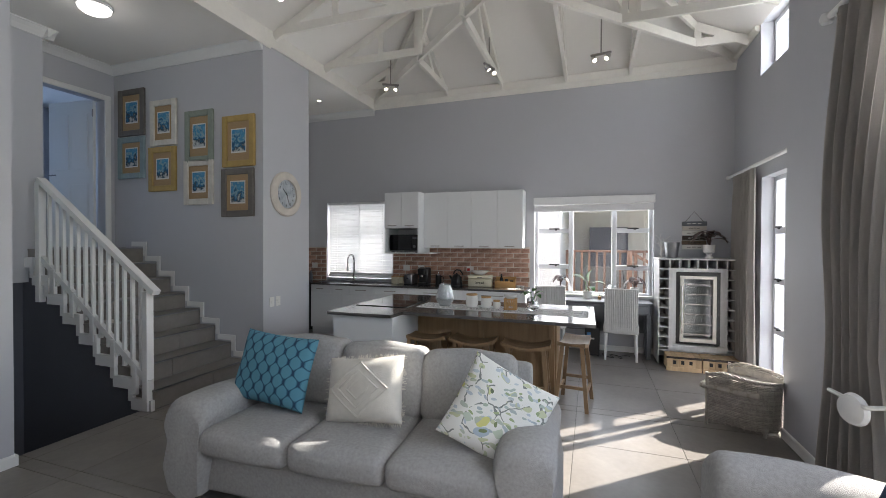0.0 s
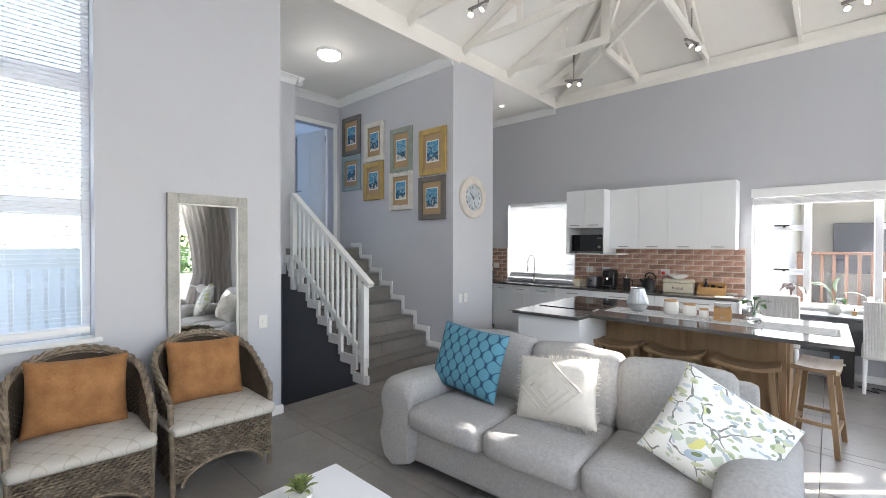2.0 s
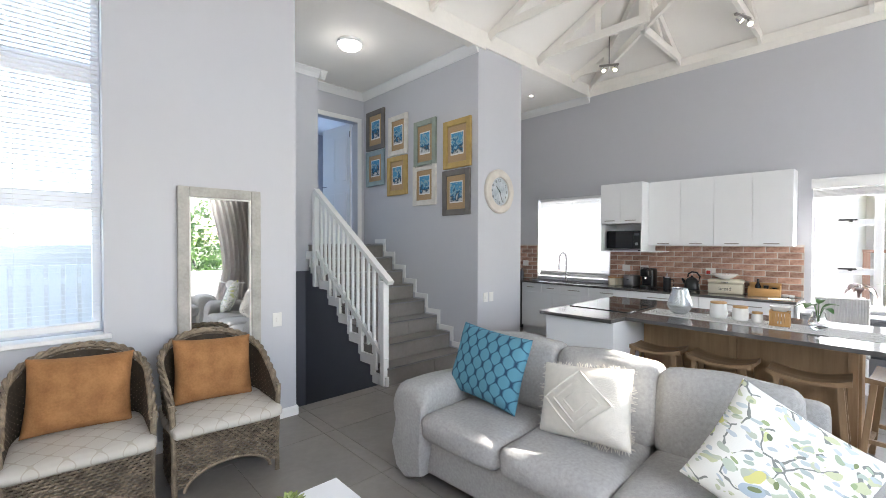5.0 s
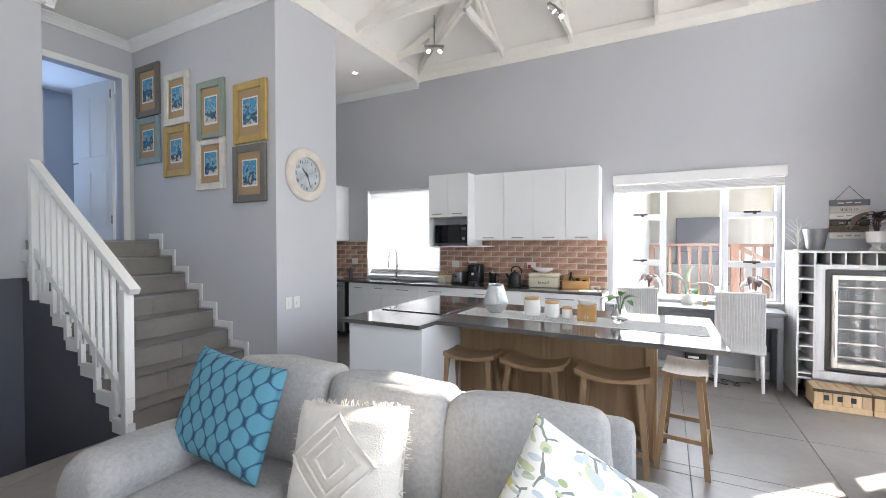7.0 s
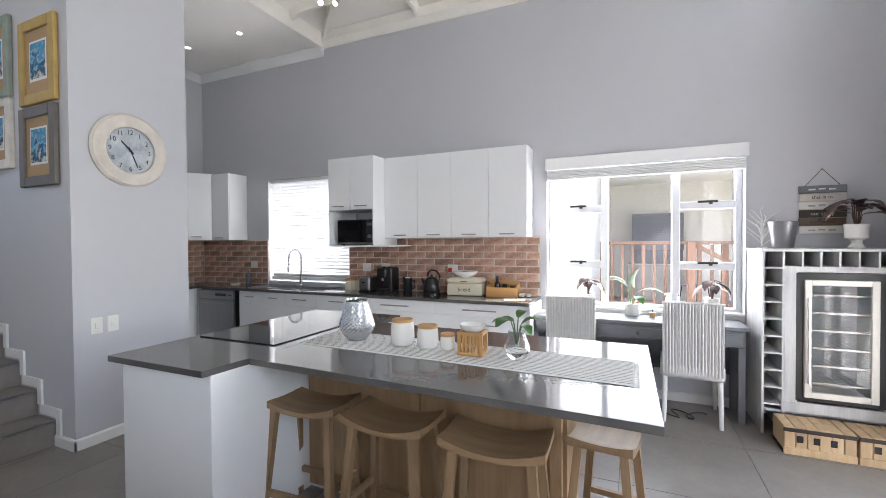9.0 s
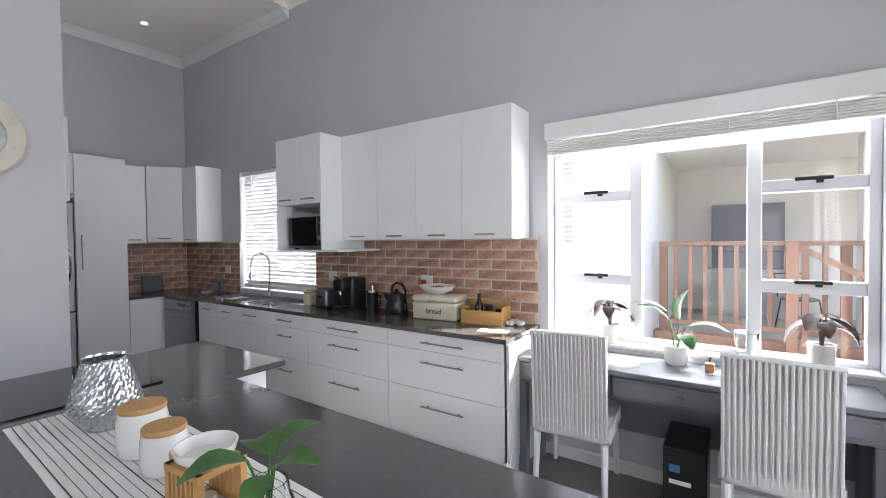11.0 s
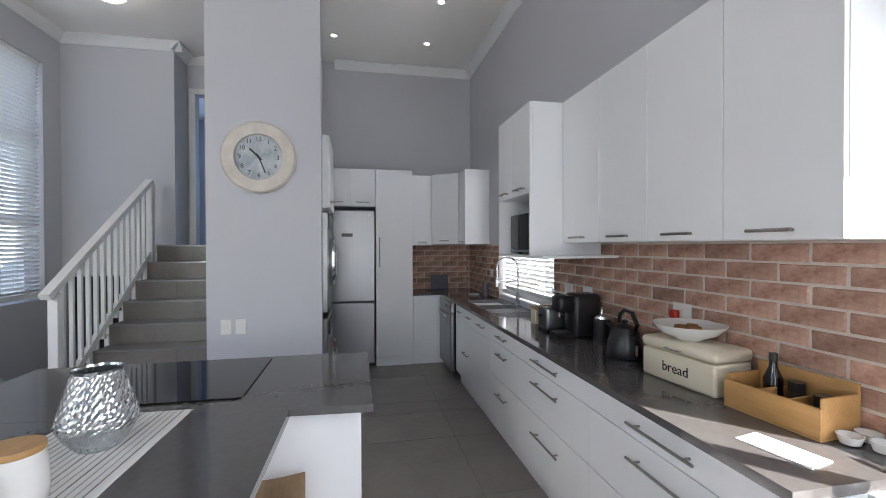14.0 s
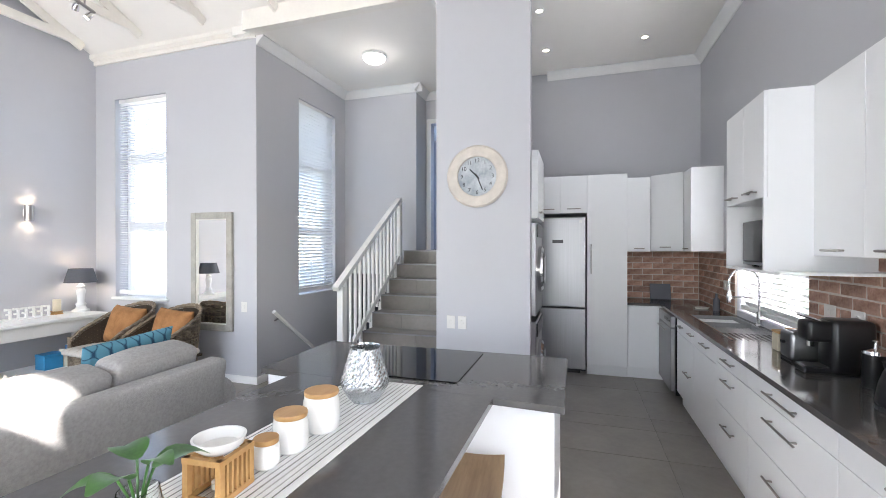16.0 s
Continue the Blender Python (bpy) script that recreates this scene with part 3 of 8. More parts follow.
# stairs
stair = thing("staircase", (0, 0, 0), 0, "straight flight of taupe tiled steps with white stringer", "staircase")
for k in range(8):
    x1 = ST0 - k * RUN
    x0 = x1 - RUN - (0.3 if k == 7 else 0.03)
    z = (k + 1) * RISE
    st = part("step", box(B(), x0, x1, RAILY - 0.05, PY - 0.002, z - RISE, z - 0.014), M["tile"], stair, "tiled riser")
    ym = RAILY + (0.34 if k % 2 else 0.62)
    for ya, yb in ((RAILY - 0.052, ym - 0.002), (ym + 0.002, PY - 0.018)):
        part("riser_tile", box(B(), x1 + 0.0005, x1 + 0.006, ya, yb, z - RISE + 0.004, z - 0.018, 0.001), M["tile"], st)
    part("tread", box(B(), x0, x1 + 0.012, RAILY - 0.055, PY - 0.002, z - 0.014, z, 0.004), M["tile"], st)
    part("nosing", box(B(), x1 + 0.004, x1 + 0.016, RAILY - 0.057, PY - 0.002, z - 0.013, z + 0.002), M["steel"], st, "thin metal edge strip")
    b = B()
    box(b, x1 - RUN - 0.02 + 0.075, x1 + 0.075, PY - 0.016, PY - 0.001, z + 0.02, z + 0.085)
    box(b, x1 + 0.02, x1 + 0.075, PY - 0.0155, PY - 0.001, z - RISE + 0.085, z + 0.02)
    part("wall_skirting", b, M["white"], stair, "white stepped skirting")
    b = B()
    box(b, x1 - RUN, x1 + 0.02, RAILY - 0.085, RAILY - 0.05, z - 0.20, z - 0.09)
    box(b, x1 - 0.04, x1 + 0.02, RAILY - 0.0845, RAILY - 0.05, z - 0.20 - 0.11, z - 0.20)
    part("stringer", b, M["white"], stair, "white stepped outer stringer")
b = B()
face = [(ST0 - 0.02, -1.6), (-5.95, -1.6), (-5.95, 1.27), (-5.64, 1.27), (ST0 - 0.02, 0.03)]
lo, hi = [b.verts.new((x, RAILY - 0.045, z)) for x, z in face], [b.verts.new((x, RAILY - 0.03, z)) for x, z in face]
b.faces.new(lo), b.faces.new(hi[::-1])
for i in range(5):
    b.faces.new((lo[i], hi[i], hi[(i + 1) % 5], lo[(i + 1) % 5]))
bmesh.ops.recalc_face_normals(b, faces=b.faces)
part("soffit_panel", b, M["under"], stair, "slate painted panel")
b = B()
box(b, HX2, -5.98, HY - 0.12, PY - 0.001, 8 * RISE - 0.15, 8 * RISE + 0.004)
struct("floor_landing", b, M["tile"], "taupe tiled landing at the stair head", "floor")
lower = thing("lower_staircase", (0, 0, 0), 0, "dim tiled steps going down", "staircase")
for k in range(8):
    part("step", box(B(), -4.0 - (k + 1) * RUN, -4.0 - k * RUN, LY, RAILY - 0.045, -1.6, -(k + 1) * RISE), M["tile"], lower)

# banister
ban = thing("banister", (0, 0, 0), 0, "white painted timber banister with turned-square balusters", "banister")
sl = RISE / RUN
z_at = lambda x: (ST0 - x) * sl
yb = RAILY - 0.068
rs = 0.67  # pitch of the rails
part("newel_post", box(B(), -3.98, -3.91, yb - 0.035, yb + 0.035, 0, 1.13, 0.004), M["white"], ban)
part("newel_post", box(B(), -5.56, -5.49, yb - 0.035, yb + 0.035, 0.95, 2.22, 0.004), M["white"], ban)
part("handrail", beam(B(), (-3.83, yb, 1.115), (-5.52, yb, 1.115 + 1.69 * rs), 0.075, 0.05), M["white"], ban)
part("bottom_rail", beam(B(), (-3.92, yb, 0.27), (-5.50, yb, 0.27 + 1.58 * sl * 0.96), 0.04, 0.06), M["white"], ban)
for i in range(13):
    x = -4.03 - i * 0.112
    part("baluster", box(B(), x - 0.016, x + 0.016, yb - 0.016, yb + 0.016, 0.15 + (-3.92 - x) * sl * 0.96, 1.09 + (-3.83 - x) * rs, 0.003), M["white"], ban)
for i in range(5):
    x = -4.10 - i * 0.30
    part("drop_block", box(B(), x - 0.03, x + 0.03, yb - 0.025, yb + 0.01, 0.0 + (-3.92 - x) * sl, 0.29 + (-3.92 - x) * sl * 0.97, 0.004), M["white"], ban)
wr = thing("wall_handrail", (0, 0, 0), 0, "white wall-mounted handrail of the lower stair", "handrail")
part("rail", tube(B(), (-4.05, LY + 0.07, 0.80), (-5.3, LY + 0.07, 0.80 - 1.25 * sl), 0.022), M["white"], wr, smooth=True)
for k in (0.1, 1.0):
    part("bracket", tube(B(), (-4.05 - k, LY + 0.001, 0.75 - k * sl), (-4.05 - k, LY + 0.07, 0.79 - k * sl), 0.01), M["steel"], wr)


# windows
def window(name, axis, t, a0, a1, z0, z1, mulls, trans, label, handles=(), bar=0.035):
    """An aluminium window in the plane t: frame, mullions, transoms (a0, a1, z), panes."""
    w = tagged(new(name), label, "window", kind="structure")

    def bb(bm, a, b_, c, d, th=0.03, bev=0.004):
        return box(bm, a, b_, t - th, t + th, c, d, bev) if axis == "x" else box(bm, t - th, t + th, a, b_, c, d, bev)

    fr = 0.05
    part("window_frame", bb(bb(bb(bb(B(), a0, a0 + fr, z0, z1), a1 - fr, a1, z0, z1), a0 + fr, a1 - fr, z1 - fr, z1), a0 + fr, a1 - fr, z0, z0 + fr), M["alu"], w)
    for m in mulls:
        part("mullion", bb(B(), m - 0.035, m + 0.035, z0 + fr, z1 - fr, 0.032), M["alu"], w)
    for a, c, z in trans:
        part("transom", bb(B(), a, c, z - bar, z + bar, 0.028), M["alu"], w)
    edges = [a0 + fr, *mulls, a1 - fr]
    for a, c in zip(edges, edges[1:]):
        p = part("pane", bb(B(), a, c, z0 + fr, z1 - fr, 0.004, 0), M["glass"], w)
        p.visible_shadow = False
    for a, z in handles:
        b = B()
        if axis == "x":
            box(b, a - 0.08, a + 0.08, t - 0.055, t - 0.04, z - 0.01, z + 0.01, 0.004)
            box(b, a + 0.01, a + 0.04, t - 0.045, t - 0.028, z - 0.025, z + 0.012, 0.003)
        else:
            box(b, t - 0.055, t - 0.04, a - 0.08, a + 0.08, z - 0.01, z + 0.01, 0.004)
            box(b, t - 0.045, t - 0.028, a + 0.01, a + 0.04, z - 0.025, z + 0.012, 0.003)
        part("window_handle", b, M["dark"], w, "black stay handle")
    return w


x0, x1, z0, z1 = KWIN
w = window("window_1", "x", N + 0.16, x0, x1, z0, z1, (-0.30, 0.325), [(x0 + 0.05, -0.33, 1.79), (x0 + 0.05, -0.33, 1.23), (0.36, x1 - 0.05, 1.79), (0.36, x1 - 0.05, 1.23)], "white aluminium kitchen window looking out on a timber deck", handles=((-0.55, 1.82), (-0.55, 1.26), (0.58, 1.82), (0.58, 1.26)))
part("window_sill", box(B(), x0 + 0.002, x1 - 0.002, N + 0.002, N + 0.13, z0 + 0.002, z0 + 0.022, 0.004), M["white"], w)
x0, x1, z0, z1 = KWIN2
window("window_2", "x", N + 0.18, x0, x1, z0, z1, ((x0 + x1) / 2,), [(x0 + 0.05, x1 - 0.05, 1.85)], "white aluminium window above the sink behind a slatted blind")
y0, y1, z0, z1 = LWIN
w = window("window_3", "y", WX - 0.19, y0, y1, z0, z1, (), [(y0 + 0.05, y1 - 0.05, 1.83), (y0 + 0.05, y1 - 0.05, 2.71)], "tall white aluminium window with slatted blinds", bar=0.06)
part("window_sill", box(B(), WX - 0.13, WX + 0.03, y0 - 0.04, y1 + 0.04, z0 - 0.03, z0 + 0.003, 0.006), M["white"], w)
x0, x1, z0, z1 = SWIN
window("window_4", "x", LY - 0.19, x0, x1, z0, z1, (), [(x0 + 0.05, x1 - 0.05, 1.78), (x0 + 0.05, x1 - 0.05, 2.66)], "tall white stairwell window behind closed blinds")
y0, y1, z0, z1 = FWIN
window("window_5", "y", EX + 0.15, y0, y1, z0, z1, (5.70, 5.87), [(5.90, y1 - 0.05, 1.74), (5.90, y1 - 0.05, 1.18), (5.90, y1 - 0.05, 0.62)], "white aluminium garden window beside the curtain", handles=((6.02, 1.78), (6.02, 1.2), (6.02, 0.66)))
y0, y1, z0, z1 = HWIN
window("window_6", "y", EX + 0.16, y0, y1, z0, z1, (5.64,), [], "small high white aluminium window under the ceiling")
y0, y1, z0, z1 = EDOOR
window("window_7", "y", PIER + 0.16, y0, y1, z0, z1, (1.15, 2.2), [], "white aluminium sliding garden doors, floor to lintel")


def blind(label, axis, t, a0, a1, z0, z1, pitch, tilt, wide=0.05):
    """A venetian blind: head rail, slats of their own, cords."""
    w = tagged(new("venetian_blind"), label, "blind", "slatted window blinds")
    long = (a1 - a0) - 0.02
    c = (a0 + a1) / 2

    def P(a, dt, z):
        return (a, t + dt, z) if axis == "x" else (t + dt, a, z)

    rz = 0 if axis == "x" else 90
    hr = part("head_rail", box(B(), -long / 2, long / 2, -0.028, 0.028, -0.045, 0, 0.003), M["blind"], w)
    hr.matrix_local = pose(*P(c, 0, z1), 0, 0, rz)
    first = None
    n = int((z1 - z0 - 0.08) / pitch)
    for i in range(n):
        z = z1 - 0.065 - i * pitch
        if first is None:
            first = part("slat", box(B(), -long / 2, long / 2, -wide / 2, wide / 2, -0.0015, 0.0015), M["blind"], w)
            first.matrix_local = pose(*P(c, 0, z), tilt, 0, rz)
        else:
            o = again(first, (0, 0, 0))
            o.matrix_local = pose(*P(c, 0, z), tilt + random.uniform(-2, 2), 0, rz)
    br = again(hr, (0, 0, 0))
    br.name = "bottom_rail"
    br.matrix_local = pose(*P(c, 0, z1 - 0.06 - n * pitch + 0.02), 0, 0, rz)
    for k in (0.15, 0.5, 0.85):
        a = a0 + (a1 - a0) * k
        part("cord", tube(B(), P(a, -0.028, z0 + 0.02), P(a, -0.028, z1 - 0.04), 0.0015, n=5), M["blind"], w)
    return w


blind("white slatted blind, slats half open, in the living room window", "y", WX - 0.06, LWIN[0] + 0.01, LWIN[1] - 0.01, LWIN[2] + 0.02, LWIN[3], 0.031, -4, 0.026)
blind("white slatted blind, closed, in the stairwell window", "x", LY - 0.05, SWIN[0] + 0.01, SWIN[1] - 0.01, SWIN[2] + 0.02, SWIN[3], 0.044, 36)
blind("white slatted blind, half closed, above the sink", "x", N + 0.05, KWIN2[0] + 0.01, KWIN2[1] - 0.01, KWIN2[2] + 0.02, KWIN2[3], 0.044, -56)
rb = thing("raised_blind", (0, 0, 0), 0, "white slatted blind drawn up into a stack under its valance", "blind")
part("valance", box(B(), KWIN[0] - 0.01, KWIN[1] + 0.015, N - 0.045, N - 0.002, 2.185, 2.30, 0.004), M["blind"], rb)
for i in range(7):
    part("slat", box(B(), KWIN[0] + 0.005, KWIN[1] - 0.005, N - 0.04 + 0.002 * (i % 2), N + 0.012, 2.178 - 0.014 * (i + 1), 2.178 - 0.014 * i - 0.003, 0.002), M["blind"], rb)
for k in (0.12, 0.36, 0.62, 0.88):
    x = KWIN[0] + (KWIN[1] - KWIN[0]) * k
    part("cord", tube(B(), (x, N - 0.047, 2.08), (x, N - 0.047, 2.20), 0.003, n=6), M["blind"], rb)

# landing door
d = tagged(new("door_1"), "white panelled door standing open on the landing", "door", kind="structure")
y0, y1, z0, z1 = DOOR
b = B()
for a, c, e, f in ((y0 - 0.07, y0, z0, z1), (y1, y1 + 0.07, z0, z1), (y0 - 0.07, y1 + 0.07, z1, z1 + 0.07)):
    box(b, HX2, HX2 + 0.02, a, c, e, f, 0.004)
part("door_frame", b, M["white"], d)
leaf = part("door_leaf", box(B(), -0.80, 0, -0.02, 0.02, 0, 1.98, 0.003), M["white"], d, "white panelled leaf")
leaf.matrix_local = pose(HX2 - 0.15, y1 - 0.03, z0 + 0.01, 0, 0, 5)
for a, c in ((0.15, 0.85), (1.05, 1.8)):
    for e in (-0.7, -0.36):
        part("door_panel", box(B(), e, e + 0.27, -0.026, -0.0205, a, c, 0.004), M["white"], leaf)
part("door_handle", sweep(B(), [(-0.74, -0.03, 0.98), (-0.74, -0.06, 0.98), (-0.62, -0.06, 0.98)], 0.009), M["steel"], leaf)
for z in (0.2, 1.75):
    part("hinge", tube(B(), (0.0, -0.025, z), (0.0, -0.025, z + 0.1), 0.008), M["steel"], leaf)

d2 = tagged(new("door_2"), "white door edge and frame at the foot of the lower stair", "door", kind="structure")
part("door_frame", box(B(), -5.965, -5.885, 2.80, 2.879, -1.6, 1.145, 0.004), M["white"], d2)
lf = part("door_leaf", box(B(), -6.65, -5.97, 2.80, 2.84, -1.58, 0.42, 0.003), M["white"], d2)
part("door_handle", sweep(B(), [(-6.0, 2.80, -0.6), (-6.0, 2.76, -0.6), (-6.1, 2.76, -0.6)], 0.009), M["steel"], lf)

# ---- large lights: the sky in each opening, an added bedroom fill, and the lamps ----
sky_lamp("sky_kitchen_window", (0.05, N + 0.30, 1.5), (0.05, 0, 1.1), 1.6, 1.3, 9)
sky_lamp("sky_sink_window", (-3.97, N + 0.30, 1.6), (-3.97, 0, 1.4), 1.2, 1.2, 8)
sky_lamp("sky_living_window", (WX - 0.30, 0.46, 2.2), (3, 0.46, 2.0), 0.8, 2.4, 1)
sky_lamp("sky_stair_window", (-5.06, LY - 0.32, 2.2), (-4.98, 6, 2.0), 0.75, 2.4, 1.0)
sky_lamp("sky_garden_doors", (PIER + 0.36, 1.7, 2.56), (-3, 1.7, 3.5), 3.0, 0.36, 23)
sky_lamp("sky_garden_window", (EX + 0.34, 5.7, 1.2), (-4, 5.7, 2.2), 1.2, 2.2, 10)
sky_lamp("sky_high_window", (EX + 0.34, 5.7, 3.8), (-4, 5.7, 3.4), 1.0, 0.5, 4)
# added blue fill for the room past the landing; no window is built there
sky_lamp("sky_bedroom_window", (-9.0, 3.9, 2.9), (-6, 3.9, 2.8), 1.6, 1.2, 6, (0.42, 0.62, 1.0))


def point(name, loc, watts, size=0.05, col=(1.0, 0.9, 0.78)):
    d = bpy.data.lights.new(name, "POINT")
    d.energy, d.shadow_soft_size, d.color = watts, size, col
    o = new(name, d)
    o.location = loc
    return o


# flush dome in the hall
hall_lamp = thing("ceiling_lamp", (-4.69, 3.30, CZ), 0, "round white flush ceiling lamp, lit", "lamp")
part("base", lathe(B(), [(0, 0), (0.15, 0), (0.155, -0.02), (0.145, -0.035), (0, -0.036)], 32), M["white"], hall_lamp, smooth=True)
part("diffuser", lathe(B(), [(0.139, -0.034), (0.132, -0.058), (0.105, -0.08), (0.06, -0.092), (0, -0.096)], 32), M["dome"], hall_lamp, "glowing opal dome", smooth=True)
point("hall_lamp_light", (-4.69, 3.30, CZ - 0.2), 0.34, 0.12, (1.0, 0.97, 0.92))
for x, y in ((-5.20, 5.35), (-5.20, 6.445), (-4.295, 5.345), (-4.295, 6.45)):
    dl = thing("downlight", (x, y, CZ), 0, "small recessed downlight, lit", "downlight", "kitchen downlights")
    part("bezel", lathe(B(), [(0.03, -0.001), (0.045, -0.001), (0.044, -0.008), (0.03, -0.006)], 20), M["white"], dl, smooth=True)
    part("lamp_glass", lathe(B(), [(0, -0.003), (0.03, -0.004)], 20), M["bulb"], dl, "glowing lamp face")
for x, y, rz in ((-2.97, 6.43, 30), (-1.36, 6.24, 70), (0.10, 6.33, -10), (-2.805, 3.87, 0), (-2.97, 0.86, 20), (0.3, 3.0, 10)):
    z = 4.14
    sp = thing("spotlight_bar", (x, y, z), rz, "satin nickel ceiling bar with two swivel spotlights, lit", "spotlight", "spotlights under the trusses")
    part("ceiling_stem", tube(B(), (0, 0, -0.08), (0, 0, max(0.02, zc(x, y) - z)), 0.008), M["handle"], sp)
    part("bar", box(B(), -0.13, 0.13, -0.018, 0.018, -0.1, -0.075, 0.006), M["handle"], sp)
    for k in (-1, 1):
        hd = part("spot_head", lathe(B(), [(0, 0), (0.022, 0.002), (0.03, 0.03), (0.03, 0.075), (0.026, 0.075)], 16), M["chrome"], sp, smooth=True)
        hd.matrix_local = pose(0.1 * k, 0, -0.115, 150, 25 * k, 0)
        part("bulb", lathe(B(), [(0, 0.076), (0.026, 0.074)], 16), M["bulb"], hd, "glowing bulb")

# ---- kitchen ----
def handle(parent, c, length, axis="x", face="-y", label=""):
    """A bar handle on two feet."""
    b = B()
    h = length / 2
    n = {"-y": Vector((0, -1, 0)), "x": Vector((1, 0, 0)), "y": Vector((0, 1, 0))}[face]
    a = {"x": Vector((1, 0, 0)), "y": Vector((0, 1, 0)), "z": Vector((0, 0, 1))}[axis]
    c = Vector(c)
    tube(b, c - a * h + n * 0.03, c + a * h + n * 0.03, 0.006, n=8)
    for k in (-0.75, 0.75):
        tube(b, c + a * h * k, c + a * h * k + n * 0.03, 0.005, n=6)
    return part("handle", b, M["handle"], parent, smooth=True)


def front(parent, x0, x1, z0, z1, y, nm="drawer", hx=None, hz=None, hl=0.3):
    """A lacquered front facing -y with its handle."""
    f = part(nm, box(B(), x0 + 0.0015, x1 - 0.0015, y, y + 0.018, z0 + 0.0015, z1 - 0.0015, 0.0015), M["gloss"], parent)
    if hl:
        handle(f, ((x0 + x1) / 2 if hx is None else hx, y, z1 - 0.06 if hz is None else hz), hl)
    return f


OFF = Vector((-0.038, 0, 0))
FY, CT = 6.665, 0.90
UN = "white lacquered kitchen base units"


def base_unit(x0, x1, label):
    u = thing("base_cabinet", ((x0 + x1) / 2, 6.95, 0), 0, label, "cabinet", UN)
    c = (x0 + x1) / 2
    u.location = (0, 0, 0)
    part("carcass", box(B(), x0, x1, FY + 0.02, N - 0.01, 0.13, 0.868), M["gloss"], u)
    part("plinth", box(B(), x0, x1, FY + 0.05, FY + 0.065, 0.0, 0.13), M["gloss"], u)
    return u


for x0, x1, hl in ((-1.88, -0.90, 0.34), (-2.78, -1.88, 0.34), (-3.38, -2.78, 0.2)):
    u = base_unit(x0, x1, "white lacquered drawer unit with three drawers")
    for z0, z1 in ((0.13, 0.47), (0.47, 0.745), (0.745, 0.865)):
        front(u, x0, x1, z0, z1, FY, "drawer", hl=hl, hz=(z0 + z1) / 2 + (0.06 if z1 < 0.8 else 0))
u = base_unit(-4.62, -3.38, "white lacquered sink unit with doors below false drawer fronts")
for x0, x1, hl in ((-4.62, -4.22, 0.13), (-4.22, -3.85, 0.13), (-3.85, -3.38, 0.2)):
    front(u, x0, x1, 0.72, 0.865, FY, "false_front", hl=hl, hz=0.80)
front(u, -4.62, -4.0, 0.13, 0.72, FY, "cabinet_door", hx=-4.15, hl=0.2, hz=0.42)
front(u, -4.0, -3.38, 0.13, 0.72, FY, "cabinet_door", hx=-3.6, hl=0, hz=0.42)
u = thing("end_panel", (0, 0, 0), 0, "white lacquered end panel closing the base units", "panel")
part("panel", box(B(), -0.90, -0.882, FY, N - 0.01, 0.0, 0.868, 0.002), M["gloss"], u)
u = thing("corner_cabinet", (0, 0, 0), 0, "white lacquered corner base cabinet beside the dishwasher", "cabinet", UN)
part("carcass", box(B(), KW + 0.05, -5.36, 6.29, N - 0.01, 0.13, 0.868), M["gloss"], u)
part("cabinet_door", box(B(), -5.36, -5.342, 6.295, 6.61, 0.135, 0.865, 0.002), M["gloss"], u)
part("filler", box(B(), -5.355, -5.285, 6.66, N - 0.01, 0.13, 0.868), M["gloss"], u)
part("plinth", box(B(), -5.40, -5.385, 6.29, 6.7, 0, 0.13), M["gloss"], u)

dw = thing("dishwasher", (0, 0, 0), 0, "brushed steel dishwasher under the worktop", "dishwasher")
part("body", box(B(), -5.28, -4.64, FY + 0.0, N - 0.02, 0.06, 0.866), M["dark"], dw)
dd = part("door", box(B(), -5.275, -4.645, FY - 0.05, FY - 0.002, 0.10, 0.74, 0.006), M["steel"], dw)
pn = part("control_panel", box(B(), -5.275, -4.645, FY - 0.05, FY - 0.002, 0.745, 0.862, 0.006), M["steel"], dw)
part("display", box(B(), -4.95, -4.75, FY - 0.052, FY - 0.0495, 0.79, 0.825), M["dark"], pn, "black display strip")
for i in range(3):
    part("button", box(B(), -4.72 + 0.022 * i, -4.708 + 0.022 * i, FY - 0.053, FY - 0.0495, 0.80, 0.815), M["dark"], pn)
handle(dd, (-4.96, FY - 0.05, 0.70), 0.42)

wt = thing("worktop", (0, 0, 0), 0, "dark grey quartz worktop along the kitchen wall", "worktop")
SX0, SX1, SY0, SY1 = -4.52, -3.62, 6.77, 7.13
for x0, x1, y0, y1 in ((KW + 0.04, SX0, FY - 0.025, N - 0.002), (SX1, -0.872, FY - 0.025, N - 0.002), (SX0, SX1, FY - 0.025, SY0), (SX0, SX1, SY1, N - 0.002), (KW + 0.04, -5.325, 6.287, FY - 0.025)):
    part("slab", box(B(), x0, x1, y0, y1, 0.87, CT), M["stone"], wt)

sk = thing("sink", (0, 0, 0), 0, "stainless steel double bowl sink set into the worktop", "sink")
for x0, x1 in ((SX0, -4.10), (-4.08, -3.85)):
    b = B()
    box(b, x0, x1, SY0, SY1, 0.72, 0.725)
    for q in ((x0, x0 + 0.006, SY0, SY1), (x1 - 0.006, x1, SY0, SY1), (x0, x1, SY0, SY0 + 0.006), (x0, x1, SY1 - 0.006, SY1)):
        box(b, *q, 0.72, CT + 0.003)
    bw = part("bowl", b, M["steel"], sk)
    part("drain", lathe(B(), [(0, 0.002), (0.035, 0.002), (0.04, 0.0)], 20, ((x0 + x1) / 2, (SY0 + SY1) / 2, 0.726)), M["chrome"], bw)
b = B()
box(b, -3.84, SX1, SY0, SY1, CT - 0.006, CT + 0.002)
for i in range(9):
    box(b, -3.82, SX1 + 0.25, SY0 + 0.03 + i * 0.036, SY0 + 0.036 + i * 0.036, CT + 0.002, CT + 0.006)
